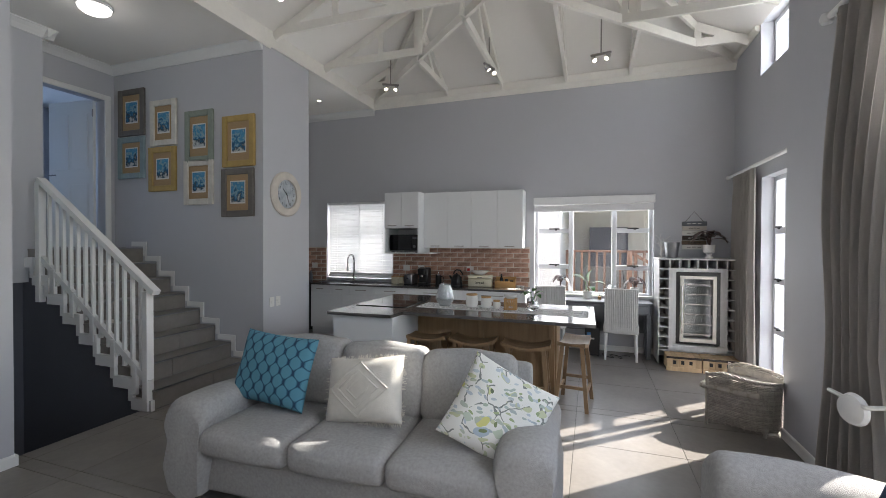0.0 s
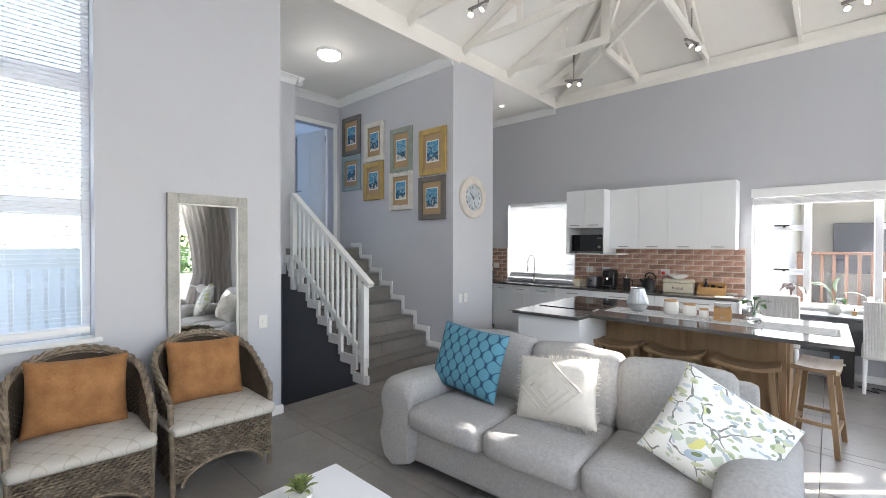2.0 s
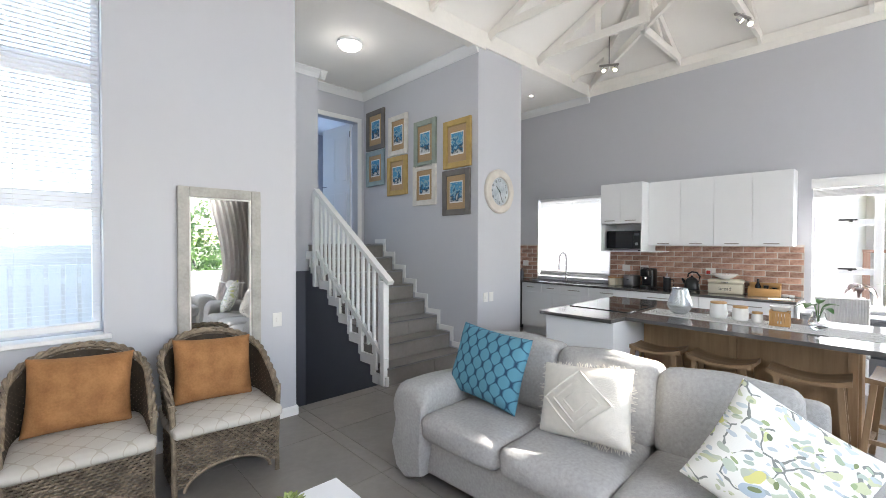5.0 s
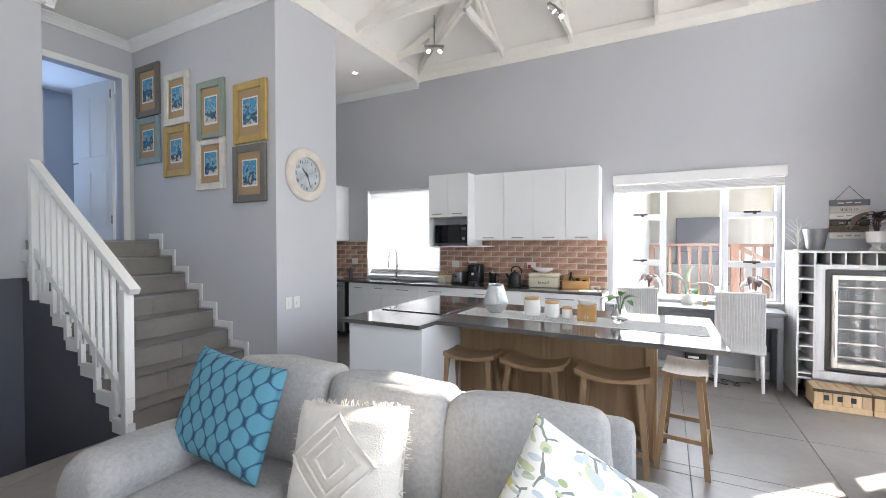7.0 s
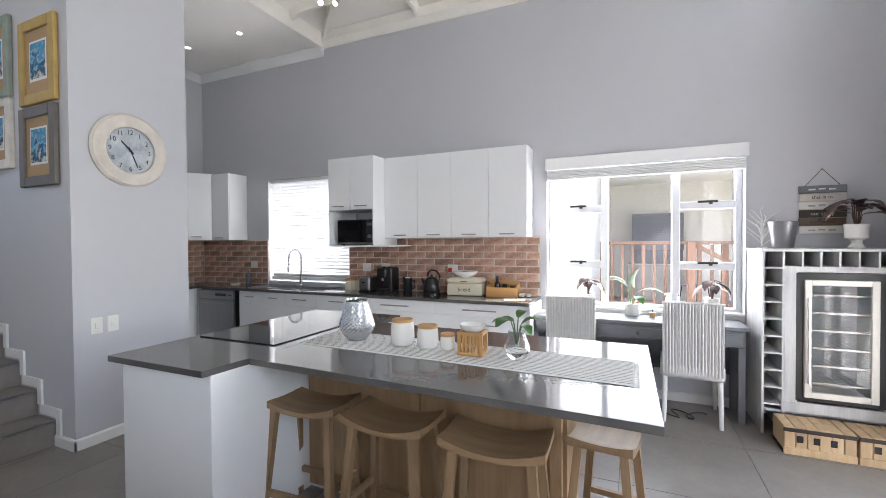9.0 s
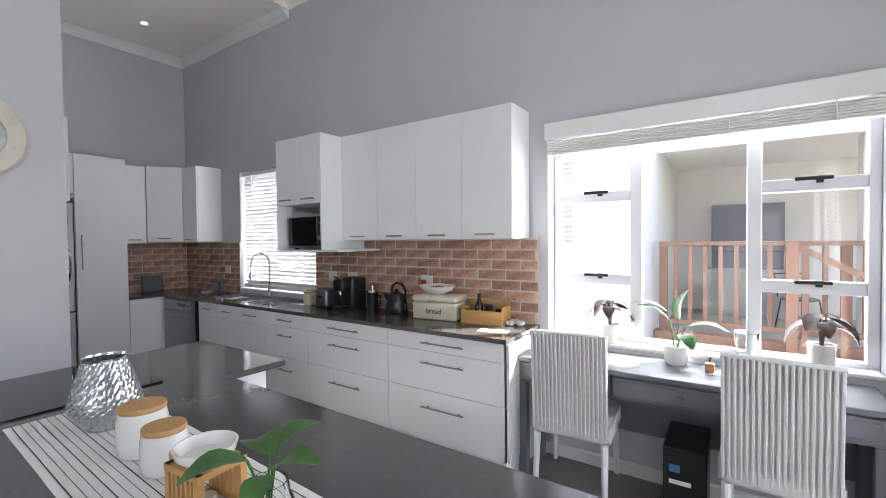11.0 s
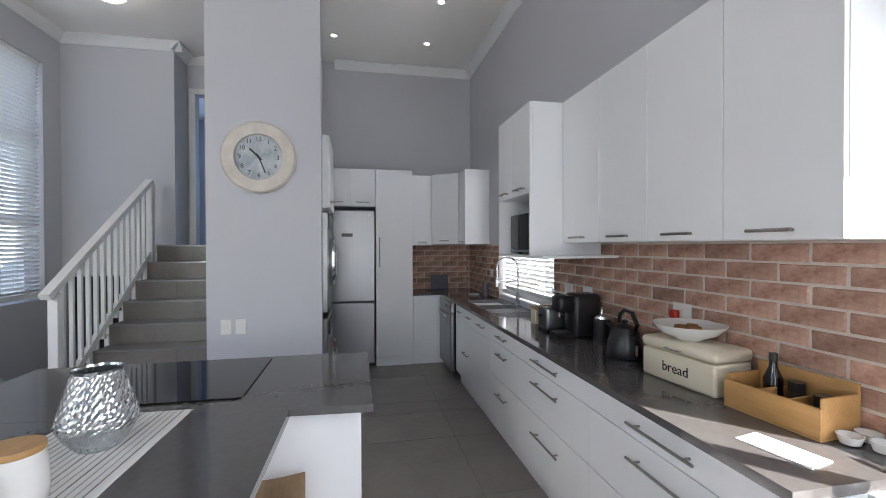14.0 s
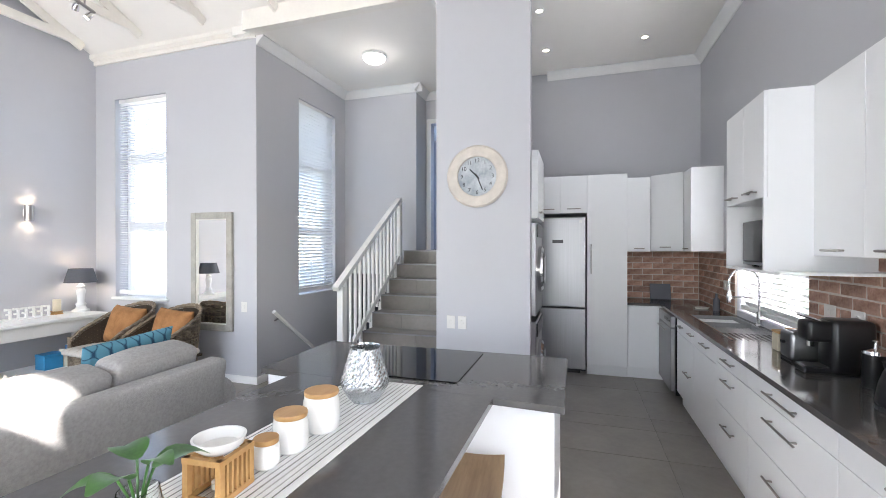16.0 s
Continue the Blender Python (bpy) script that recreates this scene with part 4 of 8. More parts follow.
part("drainboard", b, M["steel"], sk)
part("rim", box(box(B(), SX0 - 0.015, SX1 + 0.28, SY0 - 0.012, SY0, CT, CT + 0.004), SX0 - 0.015, SX1 + 0.28, SY1, SY1 + 0.012, CT, CT + 0.004), M["chrome"], sk)
tp = thing("spring_tap", (-4.02, 7.165, CT), 0, "tall chrome spring-neck kitchen tap", "tap")
part("base", lathe(B(), [(0, 0), (0.03, 0), (0.03, 0.01), (0.02, 0.02), (0.02, 0.12), (0, 0.12)], 20), M["chrome"], tp, smooth=True)
arc = [(0, 0, 0.1 + 0.02 * i) for i in range(14)] + [(0, -0.11 + 0.11 * math.cos(a), 0.37 + 0.11 * math.sin(a)) for a in [math.pi * k / 14 for k in range(1, 15)]] + [(0, -0.22, 0.36 - 0.02 * i) for i in range(5)]
sp = part("neck", sweep(B(), arc, 0.009, 8), M["chrome"], tp, smooth=True)
coil = []
for i in range(260):
    f = i / 259 * (len(arc) - 7) + 3
    k = int(f)
    p = Vector(arc[k]).lerp(Vector(arc[min(k + 1, len(arc) - 1)]), f - k)
    coil.append(p + Vector((0.015 * math.cos(i * 0.9), 0.008 * math.sin(i * 0.9), 0.013 * math.sin(i * 0.9))))
part("spring", sweep(B(), coil, 0.003, 4), M["chrome"], sp, smooth=True)
part("spray_head", lathe(B(), [(0, 0), (0.016, 0), (0.02, 0.06), (0.013, 0.1), (0, 0.1)], 16, (0, -0.22, 0.19)), M["chrome"], tp, smooth=True)
part("holder", tube(B(), (0, 0, 0.24), (0, -0.22, 0.24), 0.006), M["chrome"], tp)
part("lever", tube(B(), (0.02, 0, 0.08), (0.09, 0, 0.1), 0.006), M["chrome"], tp)

# wall units
UPG = "white lacquered wall cabinets"
UY = 6.897
for x0, x1 in ((-2.555, -2.14), (-2.14, -1.745), (-1.745, -1.335), (-1.335, -0.945)):
    u = thing("wall_cabinet", (0, 0, 0), 0, "white lacquered wall cabinet with one door", "cabinet", UPG)
    part("carcass", box(B(), x0, x1, UY + 0.019, N - 0.003, 1.515, 2.41), M["gloss"], u)
    front(u, x0, x1, 1.515, 2.41, UY, "cabinet_door", hl=0.15, hz=1.545)
u = thing("microwave_cabinet", (0, 0, 0), 0, "white lacquered wall cabinet with an open microwave bay", "cabinet", UPG)
MX0, MX1, MY = -3.160, -2.557, 6.675
part("carcass", box(B(), MX0, MX1, MY + 0.019, N - 0.003, 1.83, 2.41), M["gloss"], u)
for x0, x1 in ((MX0, (MX0 + MX1) / 2), ((MX0 + MX1) / 2, MX1)):
    front(u, x0, x1, 1.83, 2.41, MY, "cabinet_door", hl=0.15, hz=1.87)
part("side_panel", box(B(), MX0, MX0 + 0.016, MY, N - 0.003, 1.435, 1.83), M["gloss"], u)
part("side_panel", box(B(), MX1 - 0.016, MX1, MY, N - 0.003, 1.435, 1.83), M["gloss"], u)
part("shelf", box(B(), MX0, MX1 + 0.19, MY, N - 0.003, 1.42, 1.435, 0.001), M["gloss"], u)
part("back_panel", box(B(), MX0 + 0.016, MX1 - 0.016, N - 0.02, N - 0.004, 1.435, 1.83), M["gloss"], u)
mw = thing("microwave", (0, 0, 1.436), 0, "black microwave oven with a steel trim", "microwave")
part("body", box(B(), MX0 + 0.06, MX1 - 0.05, MY + 0.09, N - 0.06, 0.012, 0.29, 0.006), M["dark"], mw)
part("door", box(B(), MX0 + 0.062, MX1 - 0.15, MY + 0.075, MY + 0.089, 0.035, 0.285, 0.004), M["hob"], mw, "black glass door")
part("trim", box(B(), MX0 + 0.062, MX1 - 0.052, MY + 0.076, MY + 0.09, 0.014, 0.033, 0.003), M["steel"], mw)
cp = part("control_panel", box(B(), MX1 - 0.148, MX1 - 0.052, MY + 0.075, MY + 0.089, 0.035, 0.285, 0.003), M["dark"], mw)
part("dial", tube(B(), (MX1 - 0.1, MY + 0.076, 0.1), (MX1 - 0.1, MY + 0.055, 0.1), 0.02, n=20), M["steel"], cp)
part("display", box(B(), MX1 - 0.135, MX1 - 0.065, MY + 0.073, MY + 0.0755, 0.22, 0.25), M["under"], cp)
for x in (MX0 + 0.1, MX1 - 0.09):
    part("foot", box(B(), x - 0.015, x + 0.015, MY + 0.12, MY + 0.15, 0, 0.012), M["dark"], mw)
# corner wall units
OFF = Vector((-0.02, -0.03, 0))
u = thing("wall_cabinet", (0, 0, 0), 0, "white lacquered wall cabinet beside the sink window", "cabinet", UPG)
part("carcass", box(B(), -5.36, -5.03, 6.93, N + 0.027, 1.515, 2.42), M["gloss"], u)
front(u, -5.36, -5.03, 1.515, 2.42, 6.911, "cabinet_door", hx=-5.19, hl=0.13, hz=1.545)
u = thing("wall_cabinet", (0, 0, 0), 0, "white lacquered corner wall cabinet with a slanted door", "cabinet", UPG)
slab(b := B(), [(KW + 0.023, 6.61, 1.515), (-5.59, 6.61, 1.515), (-5.37, 6.92, 1.515), (-5.37, N + 0.027, 1.515), (KW + 0.023, N + 0.027, 1.515)], 0.915)
part("carcass", b, M["gloss"], u)
dr = part("cabinet_door", box(B(), 0.003, 0.377, -0.02, -0.002, 0.002, 0.913, 0.0015), M["gloss"], u)
dr.matrix_local = pose(-5.59, 6.61, 1.515, 0, 0, math.degrees(math.atan2(0.31, 0.22)))
handle(dr, (0.19, -0.02, 0.045), 0.13)
u = thing("wall_cabinet", (0, 0, 0), 0, "white lacquered wall cabinet beside the tall unit", "cabinet", UPG)
part("carcass", box(B(), KW + 0.023, -5.61, 6.33, 6.60, 1.515, 2.42), M["gloss"], u)
dr = part("cabinet_door", box(B(), -5.609, -5.59, 6.332, 6.60, 1.507, 2.418, 0.0015), M["gloss"], u)
handle(dr, (-5.59, 6.47, 1.545), 0.12, "y", "x")
# tall unit, fridge and bridge cabinet
OFF = Vector((0, 0, 0))
FX = -5.365
u = thing("tall_cabinet", (0, 0, 0), 0, "white lacquered tall pantry cabinet", "cabinet")
part("carcass", box(B(), KW + 0.003, FX - 0.02, 5.83, 6.285, 0.12, 2.44), M["gloss"], u)
dr = part("cabinet_door", box(B(), FX - 0.019, FX, 5.832, 6.283, 0.13, 2.437, 0.002), M["gloss"], u)
handle(dr, (FX, 5.875, 1.42), 0.36, "z", "x")
part("plinth", box(B(), FX - 0.06, FX - 0.045, 5.83, 6.285, 0, 0.12), M["gloss"], u)
u = thing("bridge_cabinet", (0, 0, 0), 0, "white lacquered cabinet above the fridge with two doors", "cabinet")
part("carcass", box(B(), KW + 0.003, FX - 0.02, 5.21, 5.828, 1.98, 2.44), M["gloss"], u)
for y0, y1 in ((5.21, 5.52), (5.52, 5.828)):
    dr = part("cabinet_door", box(B(), FX - 0.019, FX, y0 + 0.002, y1 - 0.002, 1.985, 2.437, 0.002), M["gloss"], u)
    handle(dr, (FX, (y0 + y1) / 2, 2.03), 0.16, "y", "x")
fr = thing("fridge_freezer", (0, 0, 0), 0, "brushed steel fridge freezer", "fridge")
part("body", box(B(), KW + 0.02, FX - 0.05, 5.235, 5.815, 0.03, 1.93), M["dark"], fr)
for z0, z1 in ((0.06, 0.805), (0.815, 1.93)):
    dr = part("door", box(B(), FX - 0.048, FX + 0.015, 5.235, 5.815, z0, z1, 0.012, 2), M["steel"], fr)
    if z0 > 0.5:
        part("display", box(B(), FX + 0.0145, FX + 0.018, 5.42, 5.55, 1.61, 1.65), M["dark"], dr, "small black display")
        part("badge", box(B(), FX + 0.0145, FX + 0.017, 5.74, 5.77, 1.86, 1.89), M["handle"], dr)
part("foot", box(B(), FX - 0.1, FX - 0.05, 5.3, 5.75, 0, 0.03), M["dark"], fr)
for z0, nm, lab in ((0.02, "washing_machine", "white front-loading washing machine under the dryer"), (0.93, "tumble_dryer", "white front-loading tumble dryer stacked on the washer")):
    w = thing(nm, (0, 0, 0), 0, lab, "washing machine" if z0 < 0.5 else "dryer")
    part("body", box(B(), -4.44, -3.82, 4.78, 5.36, z0, z0 + 0.86, 0.008), M["steel"], w)
    dr = part("door_ring", lathe(B(), [(0.15, 0), (0.22, 0), (0.225, 0.03), (0.2, 0.05), (0.15, 0.04)], 32), M["chrome"], w, smooth=True)
    dr.matrix_local = pose(-4.13, 5.36, z0 + 0.42, -90, 0, 0)
    part("door_glass", lathe(B(), [(0, 0.02), (0.1, 0.025), (0.152, 0.04)], 32), M["hob"], dr, smooth=True)
    part("control_panel", box(B(), -4.42, -3.84, 5.36, 5.372, z0 + 0.72, z0 + 0.84, 0.003), M["dark"], w)
u = thing("laundry_cabinet", (0, 0, 0), 0, "white lacquered cabinet above the dryer", "cabinet")
part("carcass", box(B(), -4.44, -3.80, 4.78, 5.36, 1.82, 2.44), M["gloss"], u)
dr = part("cabinet_door", box(B(), -4.438, -3.802, 5.361, 5.379, 1.825, 2.437, 0.002), M["gloss"], u)
handle(dr, (-3.9, 5.379, 1.88), 0.15, "x", "y")

# island
isl = thing("kitchen_island", (0, 0, 0), 0, "kitchen island with white hob cabinet and rustic oak panels", "island")
part("hob_cabinet", box(B(), -2.46, -1.80, 4.11, 5.62, 0.06, 0.868, 0.003), M["gloss"], isl, "white lacquered cabinet")
part("kick_base", box(B(), -2.43, -1.83, 4.16, 5.59, 0, 0.06), M["gloss"], isl)
for x0, x1 in ((-1.795, -1.08), (-1.076, -0.345)):
    part("oak_panel", box(B(), x0, x1, 4.74, 4.762, 0.05, 0.868, 0.002), M["oak"], isl, "oak-grain panel")
part("oak_post", box(B(), -1.105, -1.05, 4.715, 4.738, 0.05, 0.868, 0.003), M["oak"], isl)
part("oak_post", box(B(), -0.39, -0.335, 4.705, 4.76, 0.0, 0.868, 0.003), M["oak"], isl)
part("oak_end_panel", box(B(), -0.34, -0.318, 4.765, 5.20, 0.0, 0.868, 0.002), M["oak"], isl)
part("back_panel", box(B(), -1.845, -0.345, 5.18, 5.20, 0.05, 0.868), M["gloss"], isl)
part("inner_body", box(B(), -1.84, -0.35, 4.77, 5.175, 0.05, 0.86), M["oak"], isl)
part("kick_base", box(B(), -1.84, -0.40, 4.79, 5.15, 0, 0.05), M["gloss"], isl)
top = thing("island_worktop", (0, 0, 0), 0, "dark grey polished quartz worktop of the island, T-shaped", "worktop")
for nm, pts in (("hob_slab", [(-2.505, 4.065, 0.87), (-1.80, 4.065, 0.87), (-1.70, 5.665, 0.87), (-2.52, 5.66, 0.87)]), ("table_slab", [(-1.7845, 4.305, 0.87), (0.042, 4.235, 0.87), (0.03, 5.335, 0.87), (-1.7185, 5.362, 0.87)])):
    b = slab(B(), pts, 0.03)
    bmesh.ops.bevel(b, geom=b.edges[:], offset=0.0008, segments=1, affect="EDGES")
    part(nm, b, M["stone"], top)
hb = thing("hob", (0, 0, 0.9), 0, "black glass induction hob set in the island", "hob")
part("glass_plate", box(B(), -2.465, -1.86, 4.545, 5.16, 0.0005, 0.007, 0.002), M["hob"], hb)


def stool():
    s = thing("bar_stool", (0, 0, 0), 0, "rustic wooden saddle-seat bar stool", "stool", "bar stools at the island")
    b = B()
    nx, ny = 14, 6
    g = {}
    for side in (0, 1):
        for i in range(nx + 1):
            for j in range(ny + 1):
                u, v = -1 + 2 * i / nx, -1 + 2 * j / ny
                x = 0.225 * u
                y = 0.135 * v * (1 - 0.05 * u * u)
                z = 0.615 + 0.045 * u * u - 0.012 * (1 - v * v) + noise.noise((x * 9, y * 9, 2)) * 0.003 if side else 0.585 + 0.03 * u * u
                e = max(abs(u), abs(v))
                g[side, i, j] = b.verts.new((x, y, z - (0.006 if side and e > 0.99 else 0)))
        for i in range(nx):
            for j in range(ny):
                q = [g[side, i, j], g[side, i + 1, j], g[side, i + 1, j + 1], g[side, i, j + 1]]
                b.faces.new(q if side else q[::-1])
    rim = [(i, 0) for i in range(nx)] + [(nx, j) for j in range(ny)] + [(i, ny) for i in range(nx, 0, -1)] + [(0, j) for j in range(ny, 0, -1)]
    for k in range(len(rim)):
        p, q = rim[k], rim[(k + 1) % len(rim)]
        b.faces.new((g[0, *p], g[0, *q], g[1, *q], g[1, *p]))
    part("seat", b, M["stool"], s, "dished wooden seat", smooth=True)
    feet = {}
    for k in (-1, 1):
        for j in (-1, 1):
            a, c = (0.165 * k, 0.09 * j, 0.605), (0.215 * k, 0.145 * j, 0.0)
            feet[k, j] = (Vector(a), Vector(c))
            part("leg", beam(B(), a, c, 0.036, 0.034, (0, 1, 0)), M["stoolleg"], s)

    def at(k, j, z):
        a, c = feet[k, j]
        return a.lerp(c, (0.605 - z) / 0.605)

    for k in (-1, 1):
        part("stretcher", beam(B(), at(k, -1, 0.22), at(k, 1, 0.22), 0.022, 0.028), M["stoolleg"], s)
    for j in (-1, 1):
        part("stretcher", beam(B(), at(-1, j, 0.16), at(1, j, 0.16), 0.022, 0.03), M["stoolleg"], s)
    return s


st = stool()
st.matrix_world = pose(-1.62, 4.57, 0, 0, 0, 3)
copy_thing(st, pose(-1.11, 4.55, 0, 0, 0, -2))
copy_thing(st, pose(-0.58, 4.53, 0, 0, 0, 2))
copy_thing(st, pose(-0.15, 4.82, 0, 0, 0, 84))
copy_thing(st, pose(-1.5, 5.30, 0, 0, 0, 4))

# on the island
OFF = Vector((-0.02, 0.145, 0))
rn = thing("table_runner", (0, 0, 0.901), 0, "white cotton runner with thin dark stripes", "table runner")
b = B()
n, m_ = 60, 6
g = [[b.verts.new((-1.76 + 1.74 * i / n, 4.50 + 0.37 * j / m_ - 0.06 * (i / n), 0.0026 + 0.0004 * math.sin(i * 0.9 + j))) for j in range(m_ + 1)] for i in range(n + 1)]
for i in range(n):
    for j in range(m_):
        b.faces.new((g[i][j], g[i + 1][j], g[i + 1][j + 1], g[i][j + 1]))
u_ = [[b.verts.new(v.co - Vector((0, 0, 0.002))) for v in row] for row in g]
for i in range(n):
    for j in range(m_):
        b.faces.new((u_[i][j], u_[i][j + 1], u_[i + 1][j + 1], u_[i + 1][j]))
    for j in (0, m_):
        b.faces.new((g[i][j], u_[i][j], u_[i + 1][j], g[i + 1][j]))
for j in range(m_):
    for i in (0, n):
        b.faces.new((g[i][j], g[i][j + 1], u_[i][j + 1], u_[i][j]))
M["cloth"] = mat("white_cotton", (0.86, 0.86, 0.84), 0.9, var=0.03, scale=30)
bmesh.ops.recalc_face_normals(b, faces=b.faces)
part("cloth", b, M["cloth"], rn)
for k in range(16):
    y = 4.52 + k * 0.0215
    part("stripe", beam(B(), (-1.755, y, 0.0052), (-0.025, y - 0.06, 0.0052), 0.0014 if k % 3 else 0.0026, 0.0006), M["ink"], rn)
for i in range(30):
    y = 4.505 + i * 0.0122
    part("fringe", tube(B(), (-0.022, y - 0.06, 0.003), (0.0, y - 0.06 + random.uniform(-0.004, 0.004), 0.002), 0.0012, n=4), M["paper"], rn)

vs = thing("glass_vase", (-1.50, 4.70, 0.906), 0, "silvery pressed glass hurricane vase on the runner", "vase")
prof = [(0.0, 0.0), (0.052, 0.0), (0.06, 0.006), (0.08, 0.03), (0.098, 0.062), (0.104, 0.08), (0.098, 0.105), (0.086, 0.145), (0.073, 0.185), (0.062, 0.222), (0.064, 0.232)]
b = B()
rings = []
R = 96
fine = []
for k in range(50):
    f = k / 49 * (len(prof) - 2) + 1
    i0 = min(int(f), len(prof) - 2)
    t_ = f - i0
    fine.append((prof[i0][0] * (1 - t_) + prof[i0 + 1][0] * t_, prof[i0][1] * (1 - t_) + prof[i0 + 1][1] * t_))
for k, (rr, z) in enumerate(fine):
    amp = 0.0015 if 1 < k < 45 else 0
    rings.append([b.verts.new(((rr + amp * math.cos(math.pi * i / 2 + 0.4) * math.cos(math.pi * k / 2 + 0.4)) * math.cos(2 * math.pi * i / R), (rr + amp * math.cos(math.pi * i / 2 + 0.4) * math.cos(math.pi * k / 2 + 0.4)) * math.sin(2 * math.pi * i / R), z)) for i in range(R)])
for u, v in zip(rings, rings[1:]):
    for i in range(R):
        b.faces.new((u[i], u[(i + 1) % R], v[(i + 1) % R], v[i]))
b.faces.new(rings[0][::-1])
M["vase"] = mat("silvered_glass", (0.50, 0.52, 0.53), 0.14, 0.8, var=0.1, scale=30)
part("bowl", b, M["vase"], vs)
part("foot", lathe(B(), [(0, -0.002), (0.054, -0.002), (0.054, 0.001)], 28), M["vase"], vs)
part("candle_disc", lathe(B(), [(0, 0.012), (0.05, 0.012), (0.05, 0.022), (0, 0.022)], 24), M["ceramic"], vs, "pale candle inside")

for x, y, rr, h in ((-1.19, 4.69, 0.066, 0.125), (-1.03, 4.68, 0.058, 0.105), (-0.915, 4.68, 0.04, 0.07)):
    c = thing("storage_jar", (x, y, 0.906), 0, "white ceramic storage jar with a bamboo lid", "jar", "ceramic jars on the runner")
    part("pot", lathe(B(), [(0, 0), (rr * 0.8, 0), (rr * 0.95, 0.01), (rr, h * 0.35), (rr * 0.97, h * 0.8), (rr * 0.9, h), (0, h)], 28), M["ceramic"], c, smooth=True)
    part("lid", lathe(B(), [(0, h + 0.001), (rr * 0.9, h + 0.001), (rr * 0.93, h + 0.008), (rr * 0.9, h + 0.016), (0, h + 0.017)], 28), M["bamboo"], c, "bamboo lid", smooth=True)
wb = thing("oil_burner", (-0.765, 4.655, 0.906), 4, "bamboo oil burner stand with a white dish", "oil burner")
for a in (-0.055, 0.055):
    for c in (-0.05, 0.05):
        part("post", box(B(), a - 0.008, a + 0.008, c - 0.008, c + 0.008, 0, 0.115), M["box"], wb)
for z in (0.0, 0.1):
    for a, c, d_, e in ((-0.065, 0.065, -0.058, -0.045), (-0.065, 0.065, 0.045, 0.058), (-0.065, -0.052, -0.045, 0.045), (0.052, 0.065, -0.045, 0.045)):
        part("rail", box(B(), a, c, d_, e, z, z + 0.015), M["box"], wb)
for c in (-0.052, 0.052):
    for i in range(5):
        part("slat", box(B(), -0.04 + i * 0.018, -0.032 + i * 0.018, c - 0.005, c + 0.005, 0.015, 0.1), M["box"], wb)
part("dish", lathe(B(), [(0, 0.112), (0.04, 0.112), (0.062, 0.13), (0.068, 0.15), (0.062, 0.15), (0.05, 0.125), (0, 0.12)], 28), M["ceramic"], wb, "white ceramic dish", smooth=True)
part("tealight", lathe(B(), [(0, 0.015), (0.02, 0.015), (0.02, 0.03), (0, 0.03)], 16), M["ceramic"], wb)


def leaf(bm, base, tip, width, curl=0.3, side=None):
    """A curved pointed leaf from base to tip."""
    base, tip = Vector(base), Vector(tip)
    d = tip - base
    s = d.cross(Vector((0, 0, 1)))
    s = Vector((1, 0, 0)) if s.length < 1e-4 else s.normalized()
    up = s.cross(d).normalized()
    rows = []
    for i in range(7):
        f = i / 6
        w = width * (math.sin(math.pi * min(1, f * 0.92 + 0.04)) ** 0.75) * (1.15 - 0.5 * f)
        c = base + d * f + up * (curl * d.length * math.sin(math.pi * f) * 0.5)
        rows.append([bm.verts.new(c + s * w * k / 2 + up * (abs(k) * w * 0.12)) for k in (-1, 0, 1)])
    for u, v in zip(rows, rows[1:]):
        for k in (0, 1):
            bm.faces.new((u[k], u[k + 1], v[k + 1], v[k]))
    return bm


def plant(name, loc, label, pot, leaves, stems="leaf", leafmat="leaf", potmat="ceramic", soil=True):
    """pot: a turned profile; leaves: base, tip, width."""
    p = thing(name, loc, 0, label, "plant")
    part("pot", lathe(B(), pot, 28), M[potmat], p, smooth=True)
    for bs, tp_, w in leaves:
        lf = part("leaf", leaf(B(), bs, tp_, w), M[leafmat], p, smooth=True)
        mid = (Vector(bs) + Vector((0, 0, pot[0][1] + 0.05))) / 2
        part("stem", sweep(B(), [(bs[0] * 0.1, bs[1] * 0.1, 0.06), (bs[0] * 0.5, bs[1] * 0.5, 0.06 + (bs[2] - 0.06) * 0.6), bs], 0.003, 5), M[stems], lf)
    return p


M["potglass"] = glass("clear_glass", (0.96, 0.98, 0.98), 0.0, thin=False)
plant("potted_plant", (-0.54, 4.66, 0.906), "small arrow-leaf plant in a round glass pot", [(0, 0), (0.04, 0.0), (0.06, 0.03), (0.062, 0.06), (0.045, 0.10), (0.04, 0.13), (0.038, 0.13), (0.042, 0.10), (0.056, 0.06), (0.054, 0.035), (0, 0.01)], [((0.02, 0.0, 0.16), (0.12, 0.03, 0.185), 0.085), ((-0.02, 0.02, 0.17), (-0.14, 0.05, 0.15), 0.085), ((-0.02, -0.03, 0.18), (-0.06, -0.14, 0.17), 0.085), ((0.03, -0.02, 0.16), (0.09, -0.1, 0.14), 0.06), ((0, 0.03, 0.19), (0.02, 0.12, 0.21), 0.06)], potmat="potglass")

# on the worktop
OFF = Vector((-0.07, -0.03, 0))
def turned(name, loc, prof, material, label, category, n=28):
    o = thing(name, loc, 0, label, category)
    part("body", lathe(B(), prof, n), material, o, smooth=True)
    return o


